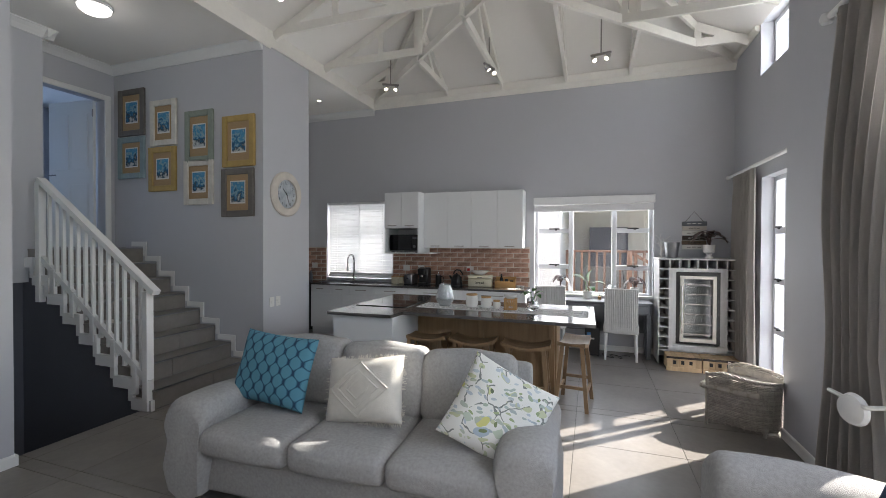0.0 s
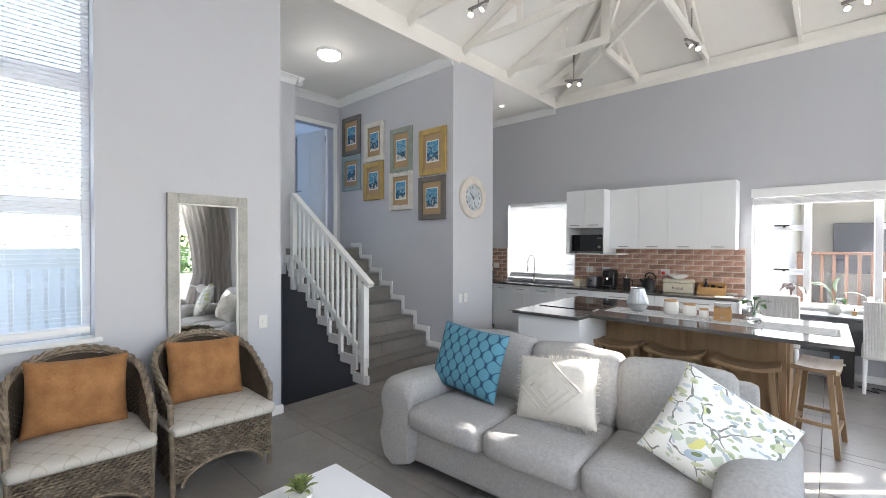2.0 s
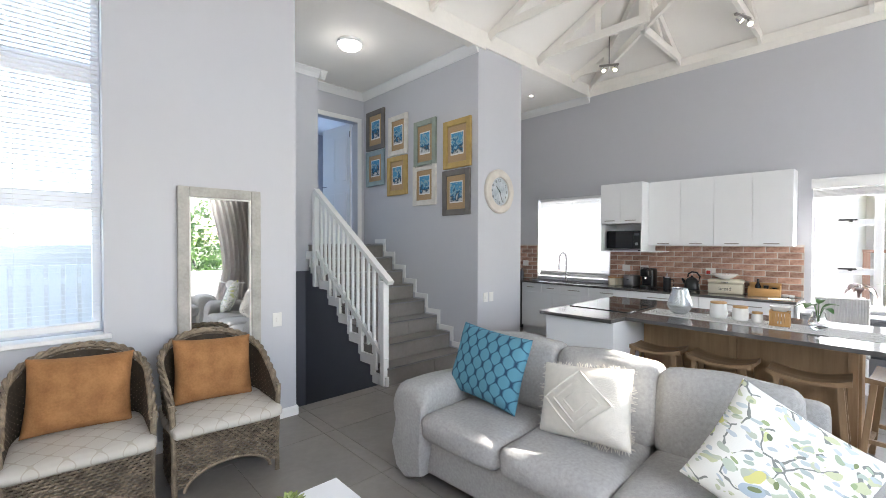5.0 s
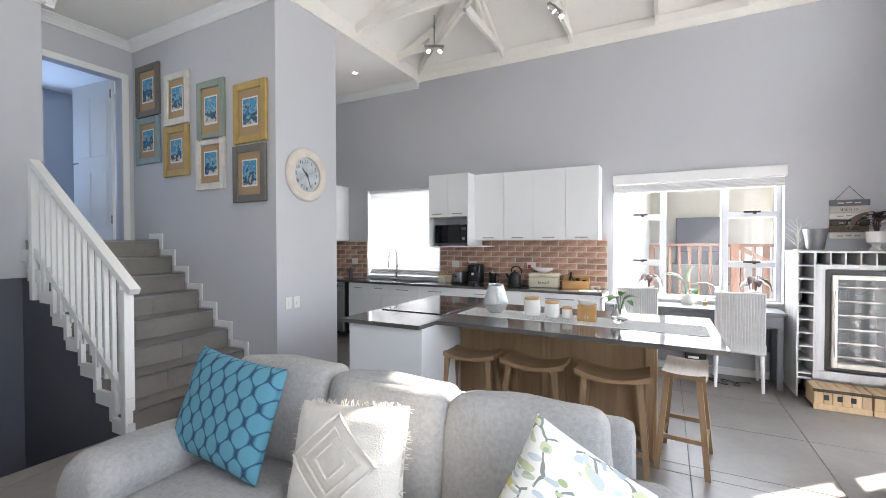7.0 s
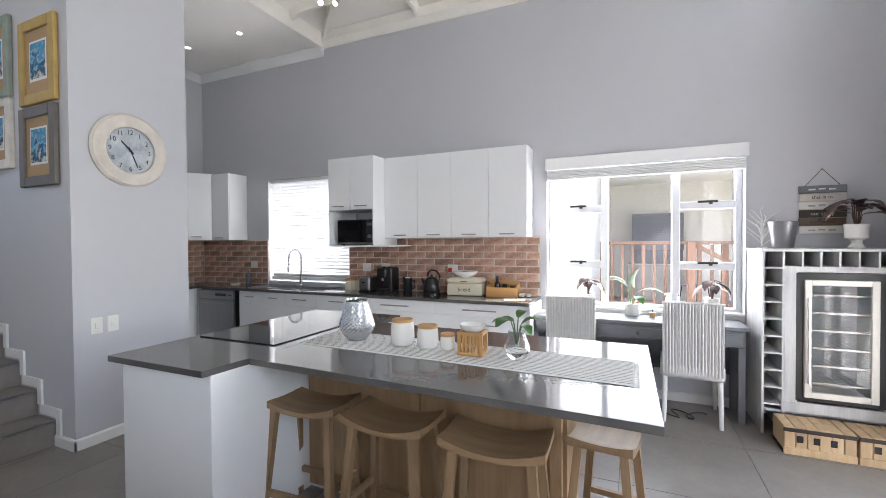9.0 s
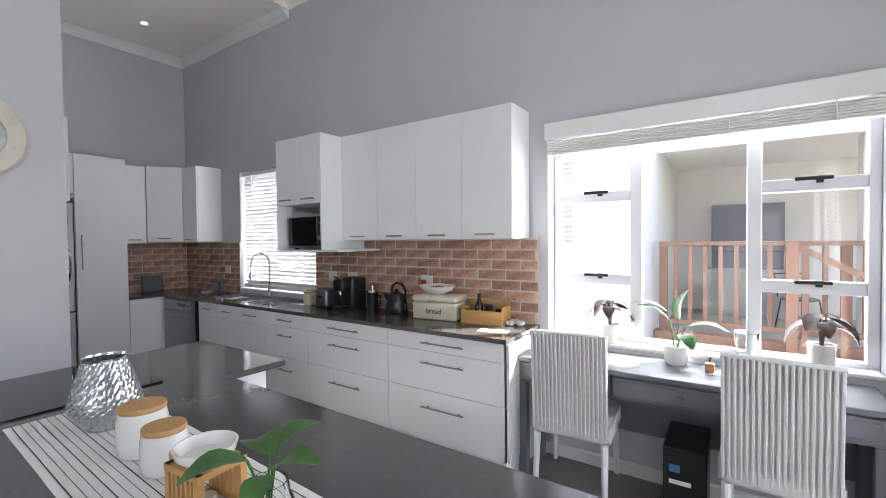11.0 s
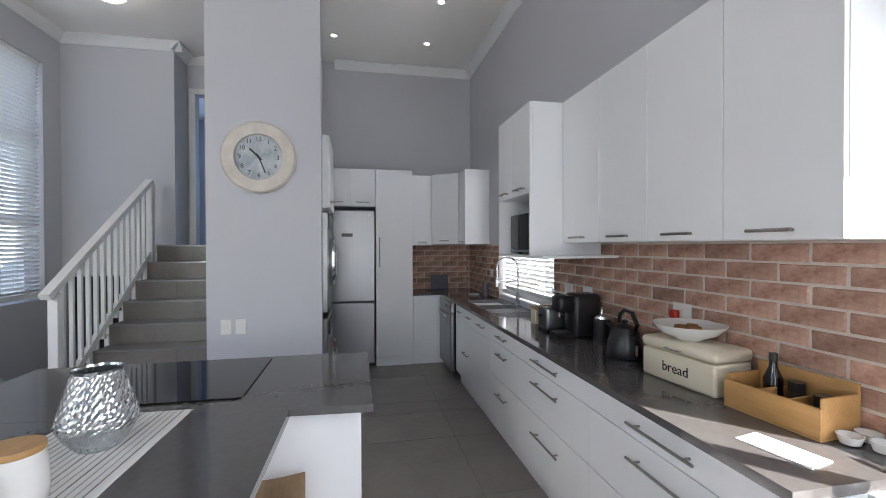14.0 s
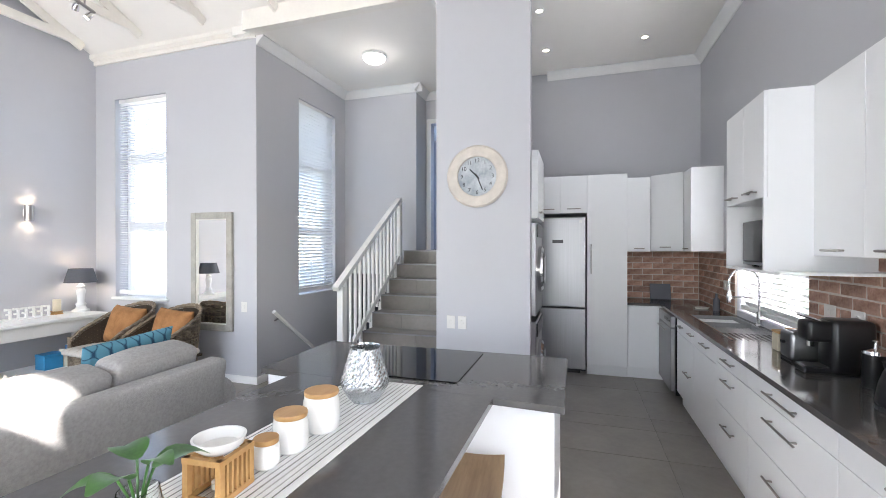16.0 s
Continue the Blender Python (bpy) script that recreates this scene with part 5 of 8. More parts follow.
for x in (-3.13, -2.99, -3.06):
    cn = thing("canister", (x, 7.10 - (0.1 if x == -3.06 else 0), CT), 0, "cream square storage canister", "canister", "canisters beside the toaster")
    part("tin", box(B(), -0.045, 0.045, -0.045, 0.045, 0, 0.11, 0.006), M["cream"], cn)
    part("lid", box(B(), -0.046, 0.046, -0.046, 0.046, 0.111, 0.128, 0.005), M["bamboo"], cn)
to = thing("toaster", (-2.80, 7.04, CT), 0, "steel and black two-slice toaster", "toaster")
part("body", box(B(), -0.075, 0.075, -0.13, 0.13, 0.012, 0.17, 0.02, 3), M["steel"], to, smooth=True)
part("base", box(B(), -0.07, 0.07, -0.125, 0.125, 0, 0.014), M["dark"], to)
part("slot", box(B(), -0.045, -0.015, -0.1, 0.1, 0.169, 0.172), M["dark"], to)
part("slot", box(B(), 0.015, 0.045, -0.1, 0.1, 0.169, 0.172), M["dark"], to)
part("lever", box(B(), -0.015, 0.015, -0.15, -0.131, 0.1, 0.115, 0.003), M["dark"], to)
cf = thing("coffee_machine", (-2.56, 7.04, CT), 0, "black capsule coffee machine", "coffee machine")
part("body", box(B(), -0.08, 0.08, -0.05, 0.14, 0.0, 0.285, 0.03, 3), M["dark"], cf, smooth=True)
part("head", box(B(), -0.065, 0.065, -0.15, -0.02, 0.165, 0.275, 0.025, 3), M["dark"], cf, smooth=True)
part("drip_tray", box(B(), -0.055, 0.055, -0.16, -0.03, 0.0, 0.035, 0.006), M["dark"], cf)
part("grid", box(B(), -0.05, 0.05, -0.155, -0.03, 0.035, 0.039), M["steel"], cf)
part("spout", tube(B(), (0, -0.11, 0.166), (0, -0.11, 0.135), 0.018), M["chrome"], cf)
part("lever", sweep(B(), [(-0.055, -0.09, 0.276), (-0.04, -0.15, 0.298), (0.04, -0.15, 0.298), (0.055, -0.09, 0.276)], 0.007), M["chrome"], cf)
fp = thing("french_press", (-2.32, 7.08, CT), 0, "black and glass coffee press", "coffee press")
part("beaker", lathe(B(), [(0, 0), (0.048, 0), (0.05, 0.01), (0.05, 0.16), (0, 0.16)], 24), M["dark"], fp, smooth=True)
part("lid", lathe(B(), [(0.053, 0.16), (0.05, 0.175), (0.01, 0.185), (0.006, 0.21), (0.014, 0.22), (0, 0.23)], 24), M["chrome"], fp, smooth=True)
part("handle", sweep(B(), [(0.05, 0, 0.14), (0.09, 0, 0.13), (0.09, 0, 0.05), (0.05, 0, 0.04)], 0.008), M["dark"], fp)
kt = thing("kettle", (-1.98, 7.0, CT), 0, "black retro kettle with an arched handle", "kettle")
part("body", lathe(B(), [(0, 0.02), (0.09, 0.02), (0.095, 0.03), (0.085, 0.1), (0.07, 0.15), (0.055, 0.175), (0, 0.18)], 32), M["dark"], kt, smooth=True)
part("base", lathe(B(), [(0, 0), (0.095, 0), (0.095, 0.018), (0, 0.019)], 32), M["dark"], kt)
part("lid", lathe(B(), [(0.055, 0.176), (0.03, 0.19), (0.012, 0.193), (0.016, 0.21), (0, 0.215)], 24), M["dark"], kt, smooth=True)
part("spout", tube(B(), (-0.07, 0, 0.1), (-0.12, 0, 0.165), 0.024, 0.012, 14), M["dark"], kt, smooth=True)
part("handle", sweep(B(), [(0.08, 0, 0.13), (0.1, 0, 0.2), (0.06, 0, 0.255), (0.0, 0, 0.262), (-0.04, 0, 0.235), (-0.05, 0, 0.19)], 0.011, 8), M["dark"], kt, smooth=True)
part("gauge", box(B(), 0.083, 0.096, -0.008, 0.008, 0.04, 0.1), M["chrome"], kt)
bb = thing("bread_bin", (-1.60, 7.07, CT), 6, "cream enamel bread bin with black lettering", "bread bin")
part("body", box(B(), -0.19, 0.19, -0.10, 0.10, 0, 0.13, 0.015, 3), M["cream"], bb, smooth=True)
lid = part("lid", box(B(), -0.195, 0.195, -0.105, 0.105, 0.131, 0.185, 0.022, 3), M["cream"], bb, smooth=True)
part("lid_handle", box(B(), -0.04, 0.04, -0.125, -0.104, 0.148, 0.158, 0.003), M["chrome"], lid)
words("lettering", "bread", 0.06, M["ink"], bb, pose(0.0, -0.1015, 0.066, 90, 0, 0), 0.0006)
bo = thing("fruit_bowl", (-1.61, 7.06, CT + 0.186), 0, "wide white ceramic bowl standing on the bread bin", "bowl")
part("bowl", lathe(B(), [(0, 0), (0.05, 0), (0.055, 0.008), (0.11, 0.03), (0.14, 0.062), (0.145, 0.07), (0.138, 0.068), (0.1, 0.036), (0, 0.015)], 36), M["ceramic"], bo, smooth=True)
for a in range(3):
    part("fruit", lathe(B(), [(0, 0.018), (0.022, 0.026), (0.03, 0.045), (0.022, 0.062), (0, 0.066)], 14, (0.035 * math.cos(a * 2.1), 0.035 * math.sin(a * 2.1), 0.0)), M["ochre"], bo, smooth=True)
cx = thing("condiment_box", (-1.20, 7.085, CT), 5, "bamboo condiment caddy with a sloping side", "caddy")
for x0, x1, y0, y1, z1 in ((-0.16, 0.16, -0.09, -0.08, 0.10), (-0.16, 0.16, 0.08, 0.09, 0.16), (-0.16, -0.15, -0.08, 0.08, 0.12), (0.15, 0.16, -0.08, 0.08, 0.13), (-0.05, -0.042, -0.08, 0.08, 0.095), (0.05, 0.058, -0.08, 0.08, 0.095)):
    part("board", box(B(), x0, x1, y0, y1, 0.008, z1, 0.002), M["box"], cx)
part("base", box(B(), -0.16, 0.16, -0.09, 0.09, 0, 0.008), M["box"], cx)
bt = turned("oil_bottle", (-1.27, 7.11, CT + 0.0085), [(0, 0), (0.028, 0), (0.03, 0.01), (0.03, 0.11), (0.014, 0.15), (0.012, 0.17), (0, 0.17)], M["hob"], "dark glass sauce bottle in the caddy", "bottle")
part("cap", lathe(B(), [(0.014, 0.171), (0.014, 0.2), (0, 0.2)], 16), M["dark"], bt)
for i, (x, y, h) in enumerate(((-1.19, 7.115, 0.12), (-1.11, 7.12, 0.1))):
    jr = turned("spice_jar", (x, y, CT + 0.0085), [(0, 0), (0.024, 0), (0.025, 0.005), (0.025, h - 0.03), (0, h - 0.03)], M["darkwood"], "small dark spice jar in the caddy", "jar")
    part("lid", lathe(B(), [(0.026, h - 0.03), (0.026, h), (0, h)], 16), M["dark"], jr)
eg = thing("egg_dish", (-0.985, 7.12, CT), 0, "small white lobed dish", "dish")
for a in range(3):
    part("cup", lathe(B(), [(0, 0.004), (0.025, 0.004), (0.034, 0.03), (0.03, 0.03), (0.022, 0.01), (0, 0.008)], 18, (0.042 * math.cos(a * 2.1), 0.042 * math.sin(a * 2.1), 0)), M["ceramic"], eg, smooth=True)
pp = thing("notepad", (-1.02, 6.85, CT), 12, "open white note sheets beside the caddy", "paper")
part("sheet", box(B(), -0.1, 0.1, -0.05, 0.05, 0.0, 0.004), M["paper"], pp)
turned("soap_bottle", (-4.86, 7.12, CT), [(0, 0), (0.03, 0), (0.032, 0.01), (0.03, 0.12), (0.012, 0.14), (0.01, 0.18), (0, 0.18)], M["under"], "dark soap dispenser beside the sink", "bottle")
turned("soap_dish", (-5.0, 7.02, CT), [(0, 0), (0.06, 0), (0.07, 0.015), (0.06, 0.015), (0, 0.006)], M["ceramic"], "white saucer on the worktop", "dish")
ck = thing("chopping_board", (-5.76, 6.75, CT), 0, "dark rounded board leaning against the brick tiles", "board", ry=-14)
part("board", box(B(), -0.008, 0.008, -0.12, 0.12, 0, 0.2, 0.006), M["under"], ck)


def outlet(loc, rz, label, wide=0.08, tall=0.12, kind="light_switch", cat="switch"):
    o = thing(kind, loc, rz, label, cat, "white wall switches and sockets")
    part("plate", box(B(), -wide / 2, wide / 2, -0.008, -0.0005, -tall / 2, tall / 2, 0.003), M["ceramic"], o)
    part("rocker", box(B(), -0.012, 0.012, -0.013, -0.0075, -0.02, 0.02, 0.002), M["ceramic"], o)
    return o


OFF = Vector((-0.02, 0, 0))
for x in (-3.0, -2.73, -1.86):
    outlet((x, N - 0.021, 1.165), 0, "white double wall socket on the brick tiles", 0.12, 0.10, "wall_socket", "socket")
outlet((-4.88, N - 0.021, 1.17), 0, "white double wall socket on the brick tiles", 0.12, 0.10, "wall_socket", "socket")
pl = thing("plug", (-1.88, N - 0.036, 1.16), 0, "red plug in the wall socket", "plug")
M["red"] = mat("red_plastic", (0.5, 0.03, 0.02), 0.4)
part("plug_body", box(B(), -0.022, 0.022, -0.03, 0.0, -0.025, 0.02, 0.006), M["red"], pl)
OFF = Vector((0, 0, 0))
outlet((PX, 4.60, 0.868), 90, "white light switch plate on the pillar")
outlet((PX, 4.708, 0.868), 90, "white light switch plate on the pillar")
outlet((WX, 2.075, 0.875), 90, "white light switch plate beside the mirror")

# ---- living side ----
def patterned(name, build):
    """A fabric whose pattern is drawn by nodes; build(nodes, links, coords) returns the colour socket."""
    m = mat(name, (0.5, 0.5, 0.5), 0.9, bump=0.4, bscale=260)
    n, l = m.node_tree.nodes, m.node_tree.links
    tc = n.new("ShaderNodeTexCoord")
    l.new(build(n, l, tc.outputs["Object"]), n["Principled BSDF"].inputs["Base Color"])
    return m


def ramp(n, l, fac, stops):
    r = n.new("ShaderNodeValToRGB")
    while len(r.color_ramp.elements) < len(stops):
        r.color_ramp.elements.new(0.5)
    for e, (pos, col) in zip(r.color_ramp.elements, stops):
        e.position, e.color = pos, (*col, 1)
    l.new(fac, r.inputs["Fac"])
    return r.outputs["Color"]


def maths(n, l, op, *args):
    m = n.new("ShaderNodeMath")
    m.operation = op
    for i, a in enumerate(args):
        if isinstance(a, (int, float)):
            m.inputs[i].default_value = a
        else:
            l.new(a, m.inputs[i])
    return m.outputs[0]


def ogee(n, l, co):
    """Interlocking drop shapes, dark lines on blue."""
    s = n.new("ShaderNodeSeparateXYZ")
    l.new(co, s.inputs[0])
    fx = maths(n, l, "MULTIPLY", s.outputs["X"], 2 * math.pi / 0.092)
    fz = maths(n, l, "COSINE", maths(n, l, "MULTIPLY", s.outputs["Z"], 2 * math.pi / 0.125))
    w = maths(n, l, "SUBTRACT", maths(n, l, "SINE", fx), maths(n, l, "SINE", maths(n, l, "MULTIPLY", fz, math.pi / 2)))
    line = maths(n, l, "ABSOLUTE", w)
    t = n.new("ShaderNodeTexNoise")
    t.inputs["Scale"].default_value = 200
    l.new(co, t.inputs["Vector"])
    f = maths(n, l, "MULTIPLY_ADD", t.outputs["Fac"], 0.4, line)
    return ramp(n, l, f, [(0.24, (0.015, 0.05, 0.10)), (0.42, (0.045, 0.16, 0.23)), (0.75, (0.09, 0.255, 0.34))])


def flowers(n, l, co):
    """Loose leaves and blooms in grey, yellow and green on white."""
    nz = n.new("ShaderNodeTexNoise")
    nz.inputs["Scale"].default_value = 9
    l.new(co, nz.inputs["Vector"])
    mx = n.new("ShaderNodeMix")
    mx.data_type = "VECTOR"
    mx.inputs["Factor"].default_value = 0.08
    l.new(co, mx.inputs["A"])
    l.new(nz.outputs["Color"], mx.inputs["B"])

    def spots(scale, turn, long, radius, keep, stops, under):
        """Scattered oval marks over what lies under; keep: the share of cells left bare."""
        mp = n.new("ShaderNodeMapping")
        mp.inputs["Rotation"].default_value = (0, radians(turn), 0)
        mp.inputs["Scale"].default_value = (scale, scale * 0.4, scale * long)
        l.new(mx.outputs["Result"], mp.inputs["Vector"])
        v = n.new("ShaderNodeTexVoronoi")
        v.inputs["Scale"].default_value = 1.0
        l.new(mp.outputs["Vector"], v.inputs["Vector"])
        s = n.new("ShaderNodeSeparateColor")
        l.new(v.outputs["Color"], s.inputs["Color"])
        on = maths(n, l, "MULTIPLY", maths(n, l, "LESS_THAN", v.outputs["Distance"], radius), maths(n, l, "GREATER_THAN", s.outputs["Red"], keep))
        m = n.new("ShaderNodeMix")
        m.data_type = "RGBA"
        l.new(on, m.inputs["Factor"])
        l.new(under, m.inputs["A"])
        l.new(ramp(n, l, s.outputs["Green"], stops), m.inputs["B"])
        return m.outputs["Result"]

    v2 = n.new("ShaderNodeTexVoronoi")
    v2.feature = "DISTANCE_TO_EDGE"
    v2.inputs["Scale"].default_value = 7
    l.new(mx.outputs["Result"], v2.inputs["Vector"])
    stem = maths(n, l, "MULTIPLY", maths(n, l, "LESS_THAN", v2.outputs["Distance"], 0.022), maths(n, l, "GREATER_THAN", nz.outputs["Fac"], 0.47))
    out = ramp(n, l, stem, [(0.3, (0.74, 0.74, 0.70)), (0.7, (0.22, 0.24, 0.22))])
    out = spots(20, 35, 2.1, 0.42, 0.50, [(0.2, (0.50, 0.56, 0.58)), (0.5, (0.36, 0.42, 0.44)), (0.8, (0.52, 0.55, 0.36))], out)
    out = spots(26, -40, 2.0, 0.40, 0.55, [(0.2, (0.55, 0.58, 0.42)), (0.5, (0.30, 0.38, 0.20)), (0.8, (0.46, 0.52, 0.56))], out)
    out = spots(13, 10, 1.1, 0.36, 0.62, [(0.2, (0.62, 0.60, 0.22)), (0.5, (0.56, 0.62, 0.34)), (0.8, (0.40, 0.48, 0.55))], out)
    return spots(20, 70, 1.1, 0.22, 0.74, [(0.3, (0.05, 0.07, 0.08)), (0.7, (0.20, 0.25, 0.12))], out)


def lattice(n, l, co):
    """A pale cushion with a thin beige lattice."""
    s = n.new("ShaderNodeSeparateXYZ")
    l.new(co, s.inputs[0])
    fx = maths(n, l, "MULTIPLY", s.outputs["X"], 2 * math.pi / 0.13)
    fy = maths(n, l, "MULTIPLY", s.outputs["Y"], 2 * math.pi / 0.15)
    w = maths(n, l, "ABSOLUTE", maths(n, l, "ADD", maths(n, l, "COSINE", fx), maths(n, l, "COSINE", fy)))
    return ramp(n, l, w, [(0.08, (0.43, 0.39, 0.33)), (0.2, (0.53, 0.50, 0.45))])


def seascape(n, l, co):
    """A small print: sky, sea and pale foam."""
    s = n.new("ShaderNodeSeparateXYZ")
    l.new(co, s.inputs[0])
    t = n.new("ShaderNodeTexNoise")
    t.inputs["Scale"].default_value, t.inputs["Detail"].default_value = 17, 6
    oi = n.new("ShaderNodeObjectInfo")
    va = n.new("ShaderNodeVectorMath")
    va.operation = "ADD"
    l.new(co, va.inputs[0])
    l.new(oi.outputs["Location"], va.inputs[1])
    l.new(va.outputs[0], t.inputs["Vector"])
    f = maths(n, l, "ADD", maths(n, l, "MULTIPLY", s.outputs["Z"], 2.0), t.outputs["Fac"])
    return ramp(n, l, f, [(0.22, (0.55, 0.58, 0.58)), (0.36, (0.03, 0.06, 0.09)), (0.48, (0.03, 0.18, 0.36)), (0.56, (0.30, 0.45, 0.52)), (0.66, (0.05, 0.26, 0.48)), (0.85, (0.14, 0.38, 0.58))])


M["ogee"] = patterned("ogee_cushion", ogee)
M["flower"] = patterned("floral_cushion", flowers)
M["seat"] = patterned("lattice_seat_pad", lattice)
M["print"] = patterned("seascape_print", seascape)
M["tuft"] = mat("tufted_cotton", (0.66, 0.63, 0.57), 0.95, var=0.06, scale=30, bump=0.6, bscale=160)
M["mustard"] = mat("mustard_fabric", (0.42, 0.30, 0.045), 0.9, var=0.2, scale=40, bump=0.4, bscale=240)
M["navy"] = mat("navy_fabric", (0.02, 0.05, 0.11), 0.9, var=0.2, scale=40, bump=0.4, bscale=240)


def sofa(loc, rz, label, length=2.5):
    s = thing("sofa", loc, rz, label, "sofa", "grey sofas")
    h = length / 2
    part("base", soft_box(B(), -h + 0.2, h - 0.2, -0.42, 0.40, 0.07, 0.33, 0.03), M["sofa"], s, smooth=True)
    n = 3
    w = (length - 0.52) / n
    for i in range(n):
        x0 = -h + 0.26 + i * w
        part("seat_cushion", soft_box(B(), x0 + 0.004, x0 + w - 0.004, -0.49, 0.20, 0.30, 0.475, 0.06, 0.018, 12, 0.005), M["sofa"], s, smooth=True)
        bc = part("back_cushion", soft_box(B(), -w / 2 + 0.004, w / 2 - 0.004, -0.12, 0.12, 0, 0.46, 0.06, 0.02, 14, 0.012), M["sofa"], s, smooth=True)
        bc.matrix_local = pose(x0 + w / 2, 0.17, 0.43 + (0.012, 0.0, -0.01)[i], -13, 0, (1.5, -1, 0.5)[i])
    bk = part("back_frame", soft_box(B(), -h + 0.18, h - 0.18, -0.07, 0.07, 0.0, 0.70, 0.04, 0.004), M["sofa"], s, smooth=True)
    bk.matrix_local = pose(0, 0.40, 0.08, -6, 0, 0)
    for k in (-1, 1):
        b = B()
        x = k * (h - 0.14)
        # a rolled arm: round on top, standing front panel
        prof = [(-0.12, 0.07), (-0.125, 0.42), (-0.15, 0.50), (-0.145, 0.57), (-0.10, 0.62), (0.0, 0.64), (0.09, 0.625), (0.14, 0.58), (0.15, 0.52), (0.135, 0.46), (0.13, 0.07)]
        rows = []
        for j in range(15):
            f = j / 14
            y = -0.49 + 0.95 * f
            sh = 0.90 if j in (0, 14) else 1.0
            yy = y + (0.012 if j == 0 else -0.012 if j == 14 else 0)
            drop = -0.05 * (1 - math.sin(math.pi * min(1.0, 0.25 + f)))
            rows.append([b.verts.new((x + px * sh, yy, 0.07 + (pz - 0.07) * (sh if sh < 1 else 1) + (drop if pz > 0.4 else 0))) for px, pz in prof])
        for u, v in zip(rows, rows[1:]):
            for i in range(len(prof)):
                b.faces.new((u[i], u[(i + 1) % len(prof)], v[(i + 1) % len(prof)], v[i]))
        b.faces.new(rows[0])
        b.faces.new(rows[-1][::-1])
        bmesh.ops.recalc_face_normals(b, faces=b.faces)
        bmesh.ops.subdivide_edges(b, edges=b.edges[:], cuts=1, smooth=0.6, use_grid_fill=True)
        part("arm", b, M["sofa"], s, smooth=True)
        for j in (-0.38, 0.38):
            part("foot", tube(B(), (k * (h - 0.18), j, 0.07), (k * (h - 0.16), j, 0), 0.03, 0.022, 10), M["darkwood"], s)
    return s


def cushion(loc, rot, w, h, t, material, label, piping=None):
    c = thing("scatter_cushion", loc, rot[2], label, "cushion", "", rot[0], rot[1])
    p = part("cover", pillow(B(), w, h, t, seed=loc[0] * 3), material, c, smooth=True)
    return c


sofa((-1.33, 2.83, 0), 2.5, "light grey woven three-seat sofa with rolled arms", 2.32)
cushion((-2.02, 2.75, 0.735), (-18, 3, -2), 0.60, 0.47, 0.17, M["ogee"], "teal blue cushion with an ogee pattern on the grey sofa")
wc = cushion((-1.32, 2.735, 0.68), (-20, -8, -2), 0.54, 0.40, 0.17, M["tuft"], "white tufted cotton cushion on the grey sofa")
# tufted diamonds and a frayed edge
for k in (-1, 1):
    for r in (0.06, 0.11, 0.16):
        pts = [(0.0 + k * 0.0 + r * math.cos(a) * 1.25, -0.083 * (1 - (r / 0.3) ** 2) - 0.002, r * math.sin(a)) for a in [math.pi / 2 * q for q in range(5)]] if k > 0 else []
        if pts:
            dense = []
            for p, q in zip(pts, pts[1:]):
                dense += [Vector(p).lerp(Vector(q), t_ / 10) for t_ in range(10)]
            dense = [(p[0], -0.170 / 2 * max(0.0, (1 - (p[0] / 0.27) ** 4) * (1 - (p[2] / 0.2) ** 4)) ** 0.55 - 0.003, p[2]) for p in dense]
            part("tuft_line", sweep(B(), dense, 0.006, 5, closed=True), M["tuft"], wc.children[0], smooth=True)
b = B()
for i in range(280):
    f = random.random() * 4
    e, u = int(f), (f - int(f)) * 2 - 1
    p = [(u * 0.265, -0.2), (u * 0.265, 0.2), (-0.265, u * 0.195), (0.265, u * 0.195)][e]
    o = [(0, -1), (0, 1), (-1, 0), (1, 0)][e]
    k = 0.95 if e != 1 else 0.91
    tube(b, (p[0] * k, 0, p[1] * k), (p[0] * k + o[0] * 0.022 + random.uniform(-0.016, 0.016), random.uniform(-0.012, 0.012), p[1] * k + o[1] * 0.022 + random.uniform(-0.008, 0.008)), 0.0028, 0.0018, 4)
part("fringe", b, M["tuft"], wc, kind="stuff")
cushion((-0.47, 2.68, 0.665), (-24, 27, 6), 0.51, 0.48, 0.17, M["flower"], "white cushion with grey and yellow flowers on the grey sofa")
sofa((0.99, 1.72, 0), -90, "light grey woven sofa facing the room beside the garden doors", 2.1)
cushion((1.03, 2.12, 0.70), (-22, 0, -84), 0.48, 0.44, 0.16, M["navy"], "dark blue cushion on the second grey sofa")
cushion((1.04, 1.66, 0.70), (-20, 0, -95), 0.46, 0.44, 0.16, M["mustard"], "mustard yellow cushion on the second grey sofa")
cushion((1.0, 1.22, 0.70), (-20, 0, -100), 0.46, 0.44, 0.16, M["flower"], "flowered cushion on the second grey sofa")


